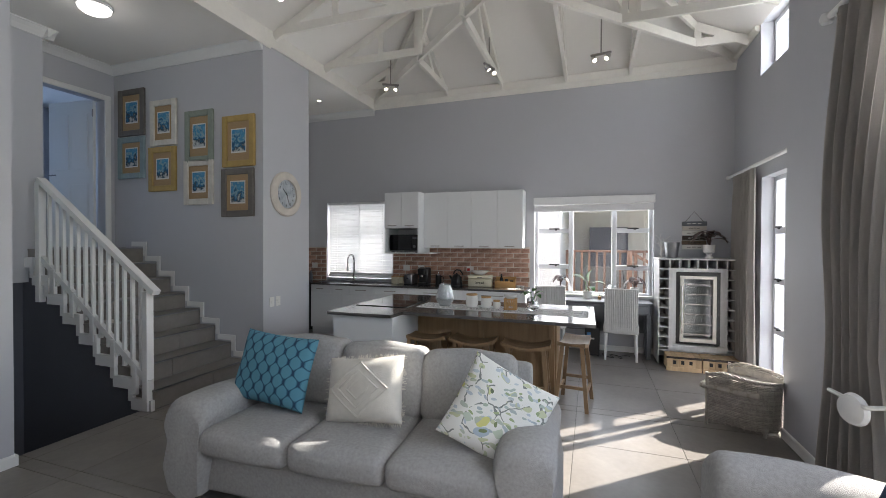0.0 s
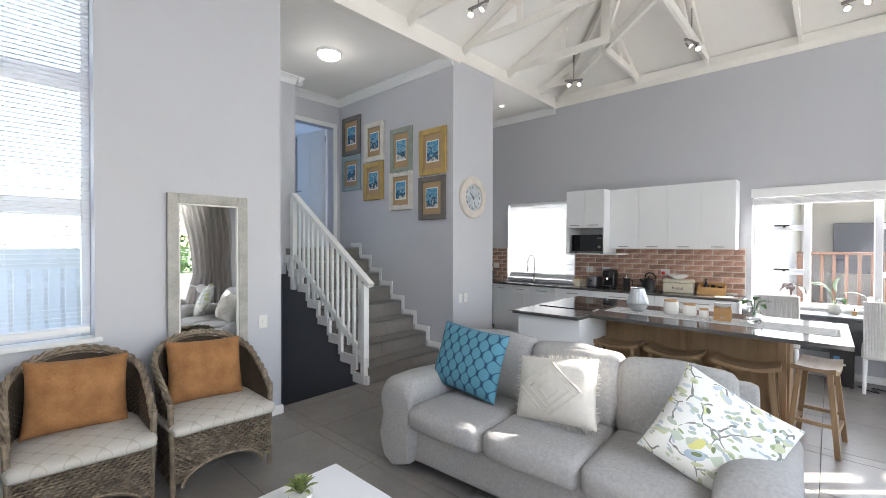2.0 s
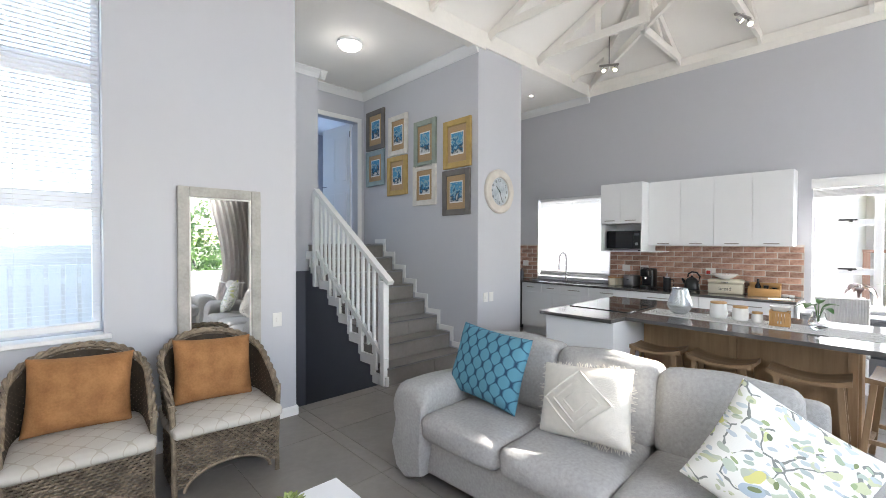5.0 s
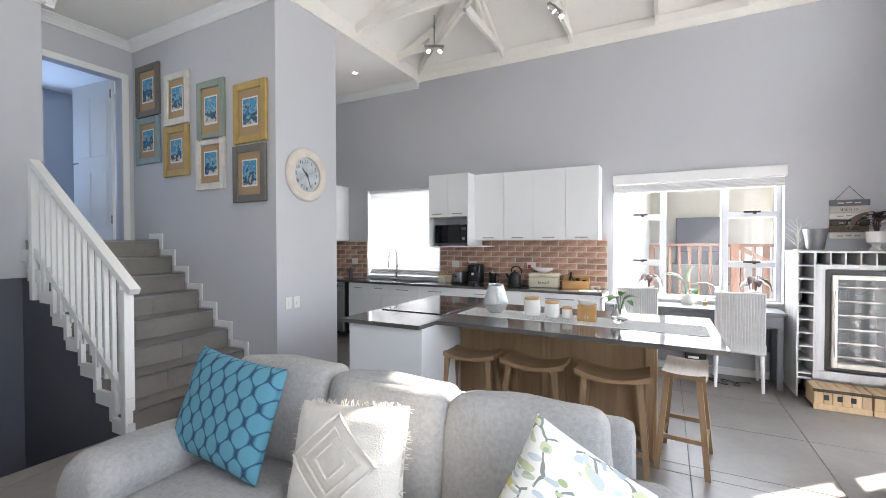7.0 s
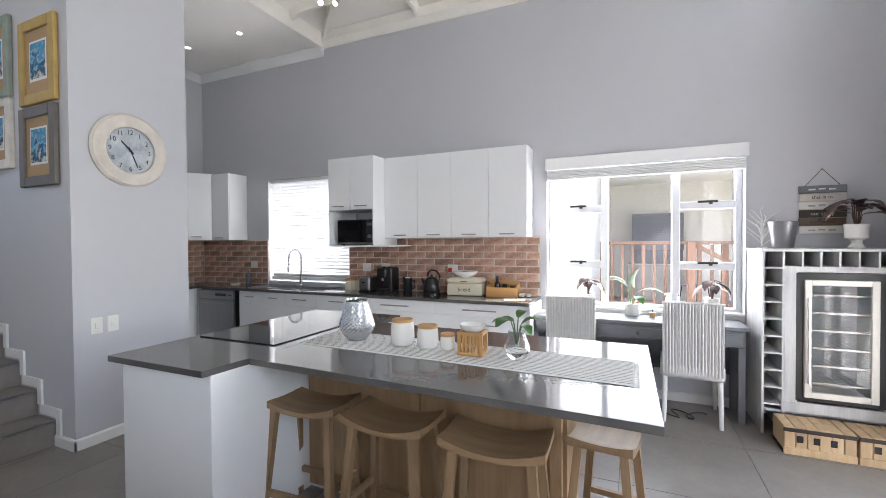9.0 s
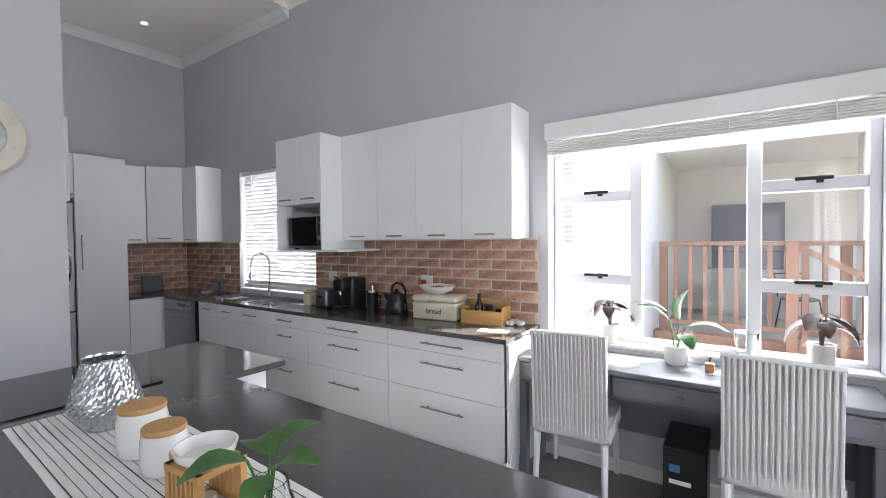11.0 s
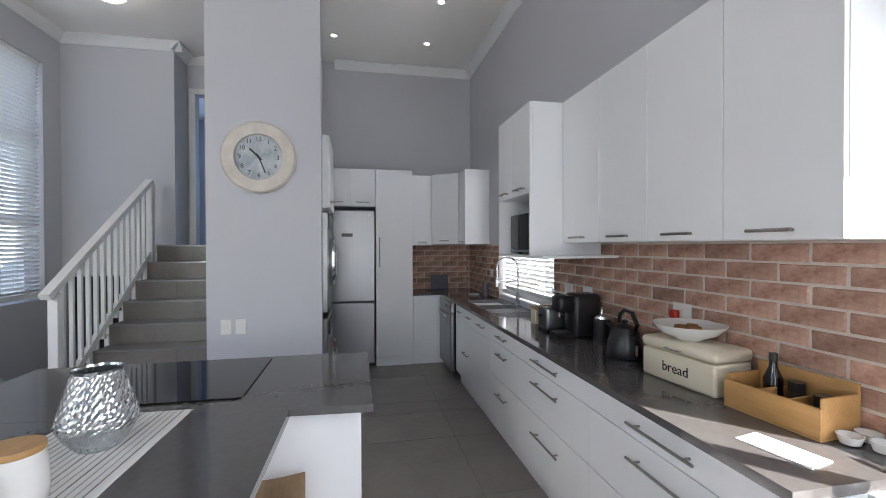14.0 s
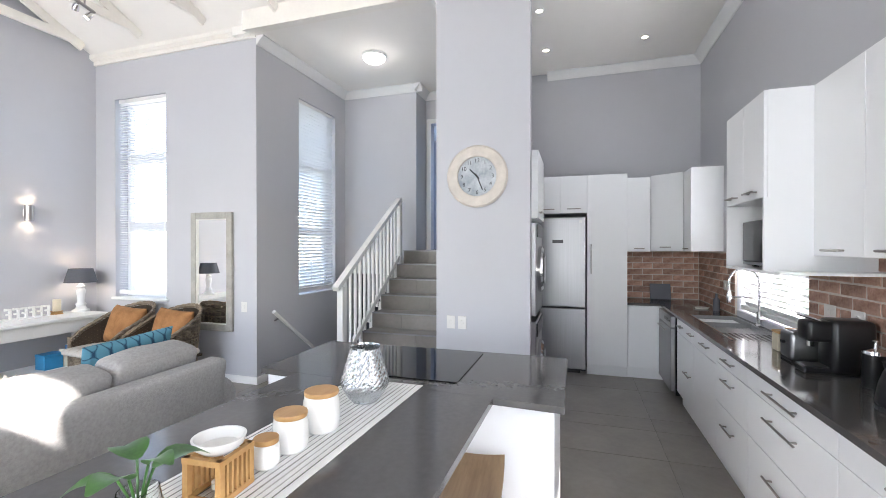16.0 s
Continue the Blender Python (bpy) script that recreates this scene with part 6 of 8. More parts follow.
def wicker_chair(loc, rz, label, cushioned=True, back=0.29, size=1.0, weave="wicker"):
    """A tub chair woven from strands round upright stakes."""
    c = thing("wicker_armchair", loc, rz, label, "armchair", "wicker armchairs")
    c.matrix_world = c.matrix_world @ Matrix.Scale(size, 4)
    W, D = 0.30, 0.30

    def path(f, z):
        """f from 0 (one front corner) round the back to 1; the seat faces -y."""
        flare = 1 + 0.10 * max(0, z - 0.42) / 0.45
        k = f * 3
        a = math.pi * (f - 0.18) / 0.64
        if f < 0.18:
            x, y = -W, -D + (f / 0.18) * D
        elif f > 0.82:
            x, y = W, -D + ((1 - f) / 0.18) * D
        else:
            x, y = -W * math.cos(a), 0.30 * math.sin(a)
        return Vector((x * flare, y * flare + 0.02 * (flare - 1) * 10, z))

    def top(f):
        g = abs(f - 0.5) * 2
        return 0.60 + back * max(0.0, math.cos(g * math.pi / 2)) ** 1.3 - 0.05 * max(0, g - 0.85) / 0.15

    n = 56
    shell = part("woven_shell", B(), M[weave], c, "woven wicker shell", kind="stuff")
    b = B()
    z = 0.07
    row = 0
    while z < 0.88:
        pts = []
        for i in range(n + 1):
            f = i / n
            zz = z
            ok = zz < top(f) - 0.01 and (z > 0.13 or abs(f - 0.5) < 2)
            if ok:
                p = path(f, zz)
                ctr = Vector((0, 0.0, zz))
                o = (p - ctr).normalized() * 0.006 * math.cos(math.pi * (i + row))
                pts.append(p + o + Vector((0, 0, 0.003 * math.sin(i * 1.7 + row))))
            elif len(pts) > 2:
                sweep(b, pts, 0.0075, 5)
                pts = []
            else:
                pts = []
        if len(pts) > 2:
            sweep(b, pts, 0.0075, 5)
        z += 0.0175
        row += 1
    b.to_mesh(shell.data)
    b.free()
    shell.data.shade_smooth()
    b = B()
    for i in range(0, n + 1, 2):
        f = i / n
        sweep(b, [path(f, 0.05), path(f, 0.3), path(f, max(0.42, top(f) - 0.02))], 0.006, 5)
    part("stake_frame", b, M[weave], c, "upright cane stakes", smooth=True, kind="stuff")
    # front apron, arched below
    b = B()
    for r in range(20):
        z = 0.09 + r * 0.0165
        pts = []
        for i in range(33):
            x = -W + 2 * W * i / 32
            arch = 0.17 * max(0.0, 1 - (x / 0.25) ** 2) ** 0.5 if abs(x) < 0.25 else 0
            if z > 0.05 + arch * 0.75:
                pts.append((x, -D - 0.012 + 0.006 * math.cos(math.pi * (i + r)), z))
            elif len(pts) > 2:
                sweep(b, pts, 0.0075, 5)
                pts = []
            else:
                pts = []
        if len(pts) > 2:
            sweep(b, pts, 0.0075, 5)
    part("front_apron", b, M[weave], c, "woven apron with an arched foot", smooth=True, kind="stuff")
    part("front_rib", sweep(B(), [(0.25 * math.sin(-math.pi / 2 + math.pi * i / 16), -D - 0.012, 0.05 + 0.1275 * math.cos(-math.pi / 2 + math.pi * i / 16)) for i in range(17)], 0.011, 6), M[weave], c, smooth=True)
    rim = [path(i / 60, top(i / 60)) for i in range(61)]
    for k in range(3):
        part("rim_braid", sweep(B(), [p + Vector((0.012 * math.cos(i * 0.9 + k * 2.1), 0.012 * math.sin(i * 0.9 + k * 2.1) * 0.7, 0.012 * math.sin(i * 0.9 + k * 2.1))) for i, p in enumerate(rim)], 0.012, 6), M[weave], c, smooth=True)
    for k in (-1, 1):
        part("front_post", sweep(B(), [(k * W, -D - 0.005, 0), (k * W, -D - 0.005, 0.3), (k * (W + 0.012), -D + 0.0, 0.58)], 0.017, 8), M[weave], c, smooth=True)
        part("back_leg", tube(B(), (k * 0.2, 0.2, 0), (k * 0.22, 0.22, 0.12), 0.017), M[weave], c)
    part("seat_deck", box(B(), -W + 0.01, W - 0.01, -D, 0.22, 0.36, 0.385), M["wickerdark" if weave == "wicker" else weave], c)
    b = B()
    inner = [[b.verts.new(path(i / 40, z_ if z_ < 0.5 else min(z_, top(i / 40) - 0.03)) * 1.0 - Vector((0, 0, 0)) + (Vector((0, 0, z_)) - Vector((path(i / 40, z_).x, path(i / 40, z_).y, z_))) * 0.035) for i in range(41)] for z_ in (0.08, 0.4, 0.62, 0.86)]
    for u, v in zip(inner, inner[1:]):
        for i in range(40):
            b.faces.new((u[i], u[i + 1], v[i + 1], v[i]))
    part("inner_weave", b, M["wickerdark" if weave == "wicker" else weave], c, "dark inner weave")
    sp_ = thing("seat_pad", (0, 0, 0), 0, "cream seat pad with a thin lattice pattern on the wicker chair", "seat pad", "seat pads")
    sp_.matrix_world = c.matrix_world @ pose(0, -0.06, 0.42, 0, 0, 0)
    part("pad", soft_box(B(), -0.315, 0.315, -0.325, 0.24, -0.032, 0.04, 0.032, 0.016, 12, 0.012), M["seat"], sp_, smooth=True)
    rim_ = [(0.305 * math.copysign(abs(math.cos(a)) ** 0.35, math.cos(a)), -0.0425 + 0.272 * math.copysign(abs(math.sin(a)) ** 0.35, math.sin(a)), 0.004) for a in [2 * math.pi * i / 48 for i in range(48)]]
    part("piping", sweep(B(), rim_, 0.007, 5, closed=True), M["seat"], sp_, "corded edge", smooth=True)
    if not cushioned:
        return c
    cu = thing("scatter_cushion", (0, 0, 0), 0, "ochre velvet cushion on the wicker armchair", "cushion", "ochre cushions")
    cu.matrix_world = c.matrix_world @ pose(0.0, 0.08, 0.665, -18, 3, 0)
    part("cover", pillow(B(), 0.50, 0.43, 0.2, seed=loc[1]), M["ochre"], cu, smooth=True)
    return c


wicker_chair((-3.36, 1.46, 0), 88, "brown wicker tub armchair with pale seat pad before the mirror")
wicker_chair((-3.37, 0.75, 0), 88, "brown wicker tub armchair with pale seat pad under the window")

# mirror
mi = thing("wall_mirror", (WX + 0.002, 1.625, 1.275), 90, "tall mirror in a distressed grey wooden frame", "mirror")
for a0, a1, z0, z1 in ((-0.302, -0.225, -0.693, 0.693), (0.225, 0.302, -0.693, 0.693), (-0.225, 0.225, 0.616, 0.693), (-0.225, 0.225, -0.693, -0.616)):
    part("frame_member", box(B(), a0, a1, -0.04, 0, z0, z1, 0.008, 2), M["mframe"], mi)
for a0, a1, z0, z1 in ((-0.227, -0.213, -0.618, 0.618), (0.213, 0.227, -0.618, 0.618), (-0.213, 0.213, 0.604, 0.618), (-0.213, 0.213, -0.618, -0.604)):
    part("inner_bead", box(B(), a0, a1, -0.03, -0.004, z0, z1, 0.003), M["paper"], mi)
part("mirror_glass", box(B(), -0.214, 0.214, -0.014, -0.006, -0.606, 0.606), M["mirror"], mi, "silvered mirror glass")

# coffee table
ct = thing("coffee_table", (-1.45, 1.08, 0), 0, "low white coffee table with a glass top", "coffee table")
part("top", box(B(), -0.57, 0.57, -0.5, 0.55, 0.36, 0.40, 0.008, 2), M["gloss"], ct)
part("glass_top", box(B(), -0.565, 0.565, -0.495, 0.545, 0.4005, 0.408, 0.002), M["gloss"], ct)
for a in (-0.5, 0.5):
    for c in (-0.43, 0.48):
        part("leg", box(B(), a - 0.035, a + 0.035, c - 0.035, c + 0.035, 0, 0.36, 0.005), M["white"], ct)
part("lower_shelf", box(B(), -0.49, 0.49, -0.42, 0.47, 0.1, 0.12), M["white"], ct)
M["succulent"] = mat("succulent_leaf", (0.16, 0.28, 0.06), 0.45, var=0.3, scale=20, col2=(0.42, 0.46, 0.16), island=0.2)
pl = thing("potted_succulent", (-1.80, 1.30, 0.408), 0, "small green succulent in a white pot on the coffee table", "plant")
part("pot", lathe(B(), [(0, 0), (0.04, 0), (0.052, 0.06), (0.055, 0.07), (0.048, 0.07), (0, 0.06)], 24), M["ceramic"], pl, smooth=True)
for i in range(34):
    a, e = i * 2.4, 0.25 + 0.035 * i
    r0 = 0.02 + 0.0004 * i
    d_ = Vector((math.cos(a) * math.cos(e), math.sin(a) * math.cos(e), math.sin(e)))
    part("leaf", leaf(B(), Vector((0, 0, 0.065)) + d_ * 0.01, Vector((0, 0, 0.075)) + d_ * (0.085 - 0.0006 * i), 0.03, 0.25), M["succulent"], pl, smooth=True)

# console against the gable wall
OFF = Vector((-0.14, 0.10, 0))
co = thing("console_table", (0, 0, 0), 0, "long white console table with a lower shelf and turned legs", "console table")
CX0, CX1, CY0, CY1 = -3.50, -1.45, -0.46, 0.16
part("top", box(B(), CX0, CX1, CY0, CY1, 0.73, 0.765, 0.008, 2), M["white"], co)
part("apron", box(B(), CX0 + 0.04, CX1 - 0.04, CY1 - 0.06, CY1 - 0.04, 0.60, 0.73), M["white"], co)
part("apron", box(B(), CX0 + 0.04, CX0 + 0.06, CY0 + 0.03, CY1 - 0.04, 0.60, 0.73), M["white"], co)
part("lower_shelf", box(B(), CX0 + 0.03, CX1 - 0.03, CY0 + 0.02, CY1 - 0.03, 0.16, 0.185, 0.004), M["white"], co)
part("middle_shelf", box(B(), CX0 + 0.05, CX1 - 0.05, CY0 + 0.02, CY1 - 0.06, 0.585, 0.60, 0.002), M["white"], co)
for x in (CX0 + 0.06, CX1 - 0.06):
    for y in (CY0 + 0.05, CY1 - 0.06):
        part("leg", lathe(B(), [(0, 0), (0.025, 0), (0.028, 0.04), (0.04, 0.08), (0.04, 0.2), (0.022, 0.23), (0.034, 0.3), (0.038, 0.38), (0.026, 0.48), (0.036, 0.52), (0.04, 0.53), (0.04, 0.60), (0, 0.60)], 16, (x, y, 0)), M["white"], co, smooth=True)
part("back_board", box(B(), CX0 + 0.06, CX1 - 0.06, CY0 + 0.005, CY0 + 0.015, 0.19, 0.585), M["desk"], co)
for i, (x, h, t_, k) in enumerate(((-3.36, 0.2, 0.045, "blue"), (-3.30, 0.22, 0.035, "navy"), (-3.25, 0.2, 0.04, "paper"), (-3.19, 0.23, 0.05, "blue"), (-3.12, 0.19, 0.03, "cream"))):
    bk = thing("book", (x, CY1 - 0.2, 0.186), 0, "upright book with a coloured cover on the console's shelf", "book", "books on the console shelf")
    part("cover", box(B(), -t_ / 2, t_ / 2, -0.08, 0.08, 0, h, 0.002), M[k], bk)
    part("page_block", box(B(), -t_ / 2 + 0.003, t_ / 2 - 0.003, -0.079, 0.0815, 0.003, h + 0.001), M["paper"], bk)
bx = thing("storage_box", (-3.0, -0.1, 0.186), 0, "bright blue storage box on the console's lower shelf", "box")
M["cyan"] = mat("cyan_card", (0.03, 0.25, 0.5), 0.5)
part("carton", box(B(), -0.09, 0.09, -0.08, 0.08, 0, 0.14, 0.003), M["cyan"], bx)
part("lid", box(B(), -0.093, 0.093, -0.083, 0.083, 0.141, 0.17, 0.003), M["cyan"], bx)
for x in (-3.42, -2.05):
    lp = thing("table_lamp", (x, -0.25, 0.766), 0, "white turned wooden lamp with a dark grey shade, lit", "lamp", "lamps on the console")
    part("stem", lathe(B(), [(0, 0), (0.085, 0), (0.09, 0.02), (0.06, 0.04), (0.045, 0.06), (0.055, 0.09), (0.035, 0.12), (0.04, 0.2), (0.05, 0.26), (0.03, 0.29), (0.045, 0.31), (0.02, 0.34), (0.01, 0.36), (0, 0.36)], 24), M["white"], lp, smooth=True)
    part("shade", lathe(B(), [(0.165, 0.36), (0.12, 0.53), (0.117, 0.53), (0.162, 0.36)], 32), M["lampshade"], lp, "dark grey fabric shade", smooth=True)
    part("bulb", lathe(B(), [(0, 0.37), (0.025, 0.39), (0.03, 0.42), (0.015, 0.45), (0, 0.45)], 14), M["bulb"], lp, "glowing bulb", smooth=True)
    point("table_lamp_light", lp.matrix_world.translation + Vector((0, 0, 0.48)), 0.22, 0.02, (1.0, 0.72, 0.45))
cd = thing("pillar_candle", (-3.18, -0.28, 0.766), 0, "cream pillar candle on a wooden stand", "candle")
part("stand", lathe(B(), [(0, 0), (0.06, 0), (0.05, 0.02), (0.06, 0.035), (0, 0.035)], 20), M["box"], cd)
part("wax", lathe(B(), [(0, 0.036), (0.04, 0.036), (0.04, 0.17), (0.036, 0.175), (0, 0.17)], 20), M["cream"], cd, smooth=True)
sg = thing("letter_ornament", (-2.85, -0.2, 0.766), 0, "white cut-out block letter ornament", "ornament")
for i in range(6):
    b = B()
    x = -0.21 + i * 0.07
    box(b, x, x + 0.016, -0.012, 0.012, 0.012, 0.13)
    box(b, x + 0.016, x + 0.055, -0.012, 0.012, 0.11, 0.13)
    box(b, x + 0.016, x + 0.045, -0.012, 0.012, 0.06, 0.078)
    part("block_shape", b, M["white"], sg)
part("foot_bar", box(B(), -0.22, 0.22, -0.015, 0.015, 0, 0.012), M["white"], sg)
OFF = Vector((0, 0, 0))
wl = thing("wall_lamp", (-3.10, S + 0.001, 1.95), 0, "satin nickel up and down wall lamp, lit", "wall lamp")
part("backplate", box(B(), -0.03, 0.03, 0, 0.012, -0.05, 0.05, 0.003), M["handle"], wl)
part("cylinder", tube(B(), (0, 0.055, -0.09), (0, 0.055, 0.09), 0.042, n=24, cap=False), M["handle"], wl, smooth=True)
part("lamp_core", tube(B(), (0, 0.055, -0.03), (0, 0.055, 0.03), 0.03, n=16), M["bulb"], wl, "glowing lamp core")
for k in (-1, 1):
    point("wall_lamp_light", (-3.10, S + 0.056, 1.95 + 0.055 * k), 0.12, 0.02, (1.0, 0.74, 0.48))

# pictures beside the stairs
FR = {"grey": (0.15, 0.135, 0.12), "white": (0.66, 0.63, 0.57), "sage": (0.27, 0.31, 0.26), "gold": (0.45, 0.31, 0.10), "teal": (0.25, 0.33, 0.34)}
for k, v in FR.items():
    M["pf_" + k] = mat("picture_frame_" + k, v, 0.6, var=0.15, scale=12, bump=0.3, bscale=50)
M["mount"] = mat("hessian_mount", (0.42, 0.29, 0.16), 0.9, var=0.15, scale=60, bump=0.4, bscale=300)
for col, x0, z1, x1, z0 in (("grey", -6.07, 3.63, -5.58, 3.01), ("white", -5.47, 3.43, -5.01, 2.84), ("sage", -4.86, 3.235, -4.40, 2.59), ("gold", -4.25, 3.115, -3.76, 2.50), ("teal", -6.08, 2.995, -5.58, 2.44), ("gold", -5.50, 2.825, -5.02, 2.25), ("white", -4.88, 2.62, -4.40, 2.06), ("grey", -4.265, 2.48, -3.775, 1.90)):
    w_, h_ = (x1 - x0) / 2, (z1 - z0) / 2
    p = thing("framed_picture", ((x0 + x1) / 2, PY - 0.001, (z0 + z1) / 2), 0, {"grey": "grey-brown", "white": "off-white", "sage": "sage green", "gold": "mustard gold", "teal": "grey-teal"}[col] + " wooden frame with a small blue seascape print", "picture", "framed prints beside the stairs")
    fw = 0.075
    for a0, a1, c0, c1 in ((-w_, -w_ + fw, -h_, h_), (w_ - fw, w_, -h_, h_), (-w_ + fw, w_ - fw, h_ - fw, h_), (-w_ + fw, w_ - fw, -h_, -h_ + fw)):
        part("frame_member", box(B(), a0, a1, -0.035, 0, c0, c1, 0.008, 2), M["pf_" + col], p)
    part("mount", box(B(), -w_ + fw, w_ - fw, -0.016, -0.002, -h_ + fw, h_ - fw), M["mount"], p, "hessian mount")
    part("print", box(B(), -w_ * 0.42, w_ * 0.42, -0.019, -0.0165, -h_ * 0.40, h_ * 0.44), M["print"], p, "small blue seascape print")
    part("margin", box(B(), -w_ * 0.47, w_ * 0.47, -0.0178, -0.0162, -h_ * 0.46, h_ * 0.49), M["paper"], p)

# clock
ck = thing("wall_clock", (PX + 0.001, 4.85, 2.20), 90, "round cream wall clock with a marbled dial", "clock")
part("rim", lathe(B(), [(0.18, 0.0), (0.28, 0.0), (0.282, 0.02), (0.266, 0.035), (0.235, 0.03), (0.203, 0.042), (0.18, 0.035), (0.178, 0.02)], 56), M["cream_rim"], ck, smooth=True).matrix_local = pose(0, 0, 0, 90, 0, 0)
M["dial"] = mat("marbled_dial", (0.22, 0.26, 0.31), 0.5, var=0.0, scale=9, col2=(0.62, 0.65, 0.67), fine=60)
part("dial", lathe(B(), [(0, 0.012), (0.179, 0.012)], 48), M["dial"], ck, "marbled pale dial").matrix_local = pose(0, 0, 0, 90, 0, 0)
for h in range(1, 13):
    a = math.pi / 2 - h * math.pi / 6
    words("numeral", str(h), 0.05, M["ink"], ck, pose(0.143 * math.cos(a), -0.0125, 0.143 * math.sin(a), 90, 0, 0), 0.0006)
for ln, ang, wd in ((0.095, -46, 0.012), (0.135, 158, 0.009)):
    hd = part("clock_pointer", box(B(), -wd / 2, wd / 2, -0.0185, -0.0165, -0.03, ln, 0.001), M["ink"], ck)
    hd.matrix_local = pose(0, 0, 0, 0, ang, 0)
part("hub", tube(B(), (0, -0.012, 0), (0, -0.021, 0), 0.009, n=16), M["ink"], ck)


# curtains
def curtain(name, label, at, folds, n=120, m_=34):
    """at(u, v): centre line point and fold depth; u along the rail 0..1, v from top 0 to floor 1."""
    b = B()
    g = []
    for i in range(n + 1):
        u = i / n
        row = []
        for j in range(m_ + 1):
            v = j / m_
            (x, y, z), dep, (nx, ny) = at(u, v)
            s = math.sin(u * folds * 2 * math.pi + 0.5 * math.sin(v * 3 + u * 9)) * dep
            row.append(b.verts.new((x + nx * s, y + ny * s, z)))
        g.append(row)
    for i in range(n):
        for j in range(m_):
            b.faces.new((g[i][j], g[i + 1][j], g[i + 1][j + 1], g[i][j + 1]))
    bmesh.ops.solidify(b, geom=b.faces[:], thickness=0.003)
    c = thing(name, (0, 0, 0), 0, label, "curtain", "taupe curtains")
    part("drape", b, M["curtain"], c, smooth=True)
    return c


def near_curtain(u, v):
    top0, top1 = 3.6, 2.75
    bow = math.exp(-((v - 0.68) / 0.22) ** 2)
    y0 = 3.66 + 0.30 * math.sin(min(1, v * 1.25) * math.pi * 0.5) - 0.12 * bow
    y1 = top1 + (3.12 - top1) * math.sin(min(1, v / 0.68) * math.pi / 2) ** 1.5 - (0.25 * max(0, v - 0.68) / 0.32)
    y = y0 + (y1 - y0) * u
    return (1.40 + 0.04 * math.sin(v * 2), y, 2.98 * (1 - v) + 0.015), 0.05 * (1 - 0.35 * bow) * (0.6 + 0.4 * min(1, v * 4)), (1, 0.15)


nc = curtain("curtain", "long taupe linen curtain held by a white tieback", near_curtain, 8)
part("tieback", sweep(B(), [(1.32, 3.5 - 0.36 * a, 0.74 + 0.02 * a) for a in (0, 0.25, 0.5, 0.75, 1)] + [(1.40, 3.05, 0.80), (1.49, 3.03, 0.82)], 0.012, 6), M["white"], nc, "white cord tieback")
tk = part("tieback_knob", lathe(B(), [(0, 0), (0.07, 0.0), (0.085, 0.015), (0.075, 0.04), (0.03, 0.055), (0, 0.056)], 28), M["white"], nc, "white round tieback knob", smooth=True)
tk.matrix_local = pose(1.33, 3.24, 0.72, 0, -90, 20)
rd = thing("curtain_rod", (0, 0, 0), 0, "white painted curtain pole with end knobs", "curtain rod", "curtain poles")
part("pole", tube(B(), (1.40, 3.74, 3.02), (1.40, -0.2, 3.02), 0.02, n=14), M["white"], rd, smooth=True)
part("finial", lathe(B(), [(0, -0.04), (0.03, -0.03), (0.04, 0), (0.03, 0.03), (0, 0.04)], 16, (1.40, 3.78, 3.02)), M["white"], rd, smooth=True)
for y in (3.68, 1.7, -0.05):
    part("bracket", box(B(), 1.40, 1.499, y - 0.012, y + 0.012, 2.985, 3.01, 0.003), M["white"], rd)
fc = curtain("curtain", "taupe linen curtain hanging at the garden window", lambda u, v: ((1.74, 6.14 + 0.72 * u + 0.05 * math.sin(v * 4) * (1 - u), 2.44 * (1 - v) + 0.02), 0.035 * (0.6 + 0.4 * min(1, v * 4)), (1, 0)), 7)
rd = thing("curtain_rod", (0, 0, 0), 0, "white painted curtain pole over the garden window", "curtain rod", "curtain poles")
part("pole", tube(B(), (1.74, 4.8, 2.48), (1.74, 7.08, 2.48), 0.02, n=14), M["white"], rd, smooth=True)
part("finial", lathe(B(), [(0, -0.03), (0.028, -0.02), (0.034, 0), (0.028, 0.02), (0, 0.03)], 16, (1.74, 7.10, 2.48)), M["white"], rd, smooth=True)
for y in (6.9, 4.8):
    part("bracket", box(B(), 1.74, 1.829, y - 0.012, y + 0.012, 2.445, 2.47, 0.003), M["white"], rd)

# a third wicker chair, its colour lightened in place of the sun on it
wicker_chair((1.31, 4.78, 0), -124, "low pale wicker tub armchair, sunlight put into its colour, with pale seat pad", False, -0.05, 0.8, "sunwicker")

# ---- desk nook and wine rack ----
dk = thing("writing_desk", (0, 0, 0), 0, "grey painted writing desk with drawers under the window", "desk")
DX0, DX1, DY0, DY1, DZ = -0.93, 0.80, 6.80, 7.175, 0.775
part("top", box(B(), DX0, DX1, DY0 - 0.02, DY1, DZ - 0.03, DZ, 0.006, 2), M["desk"], dk)
for a, c in ((DX0 + 0.03, -0.35), (-0.34, 0.34), (0.35, DX1 - 0.03)):
    part("drawer_case", box(B(), a, c, DY0 + 0.01, DY1 - 0.02, 0.61, DZ - 0.031), M["desk"], dk)
    d_ = part("drawer", box(B(), a + 0.012, c - 0.012, DY0 - 0.004, DY0 + 0.009, 0.625, 0.735, 0.004), M["desk"], dk)
    part("drawer_bead", box(B(), a + 0.03, c - 0.03, DY0 - 0.009, DY0 - 0.0045, 0.64, 0.72, 0.003), M["desk"], d_)
    part("knob", lathe(B(), [(0, 0), (0.01, 0.0), (0.008, 0.01), (0.016, 0.02), (0.012, 0.028), (0, 0.03)], 16), M["desk"], d_, smooth=True).matrix_local = pose((a + c) / 2, DY0 - 0.009, 0.68, 90, 0, 0)
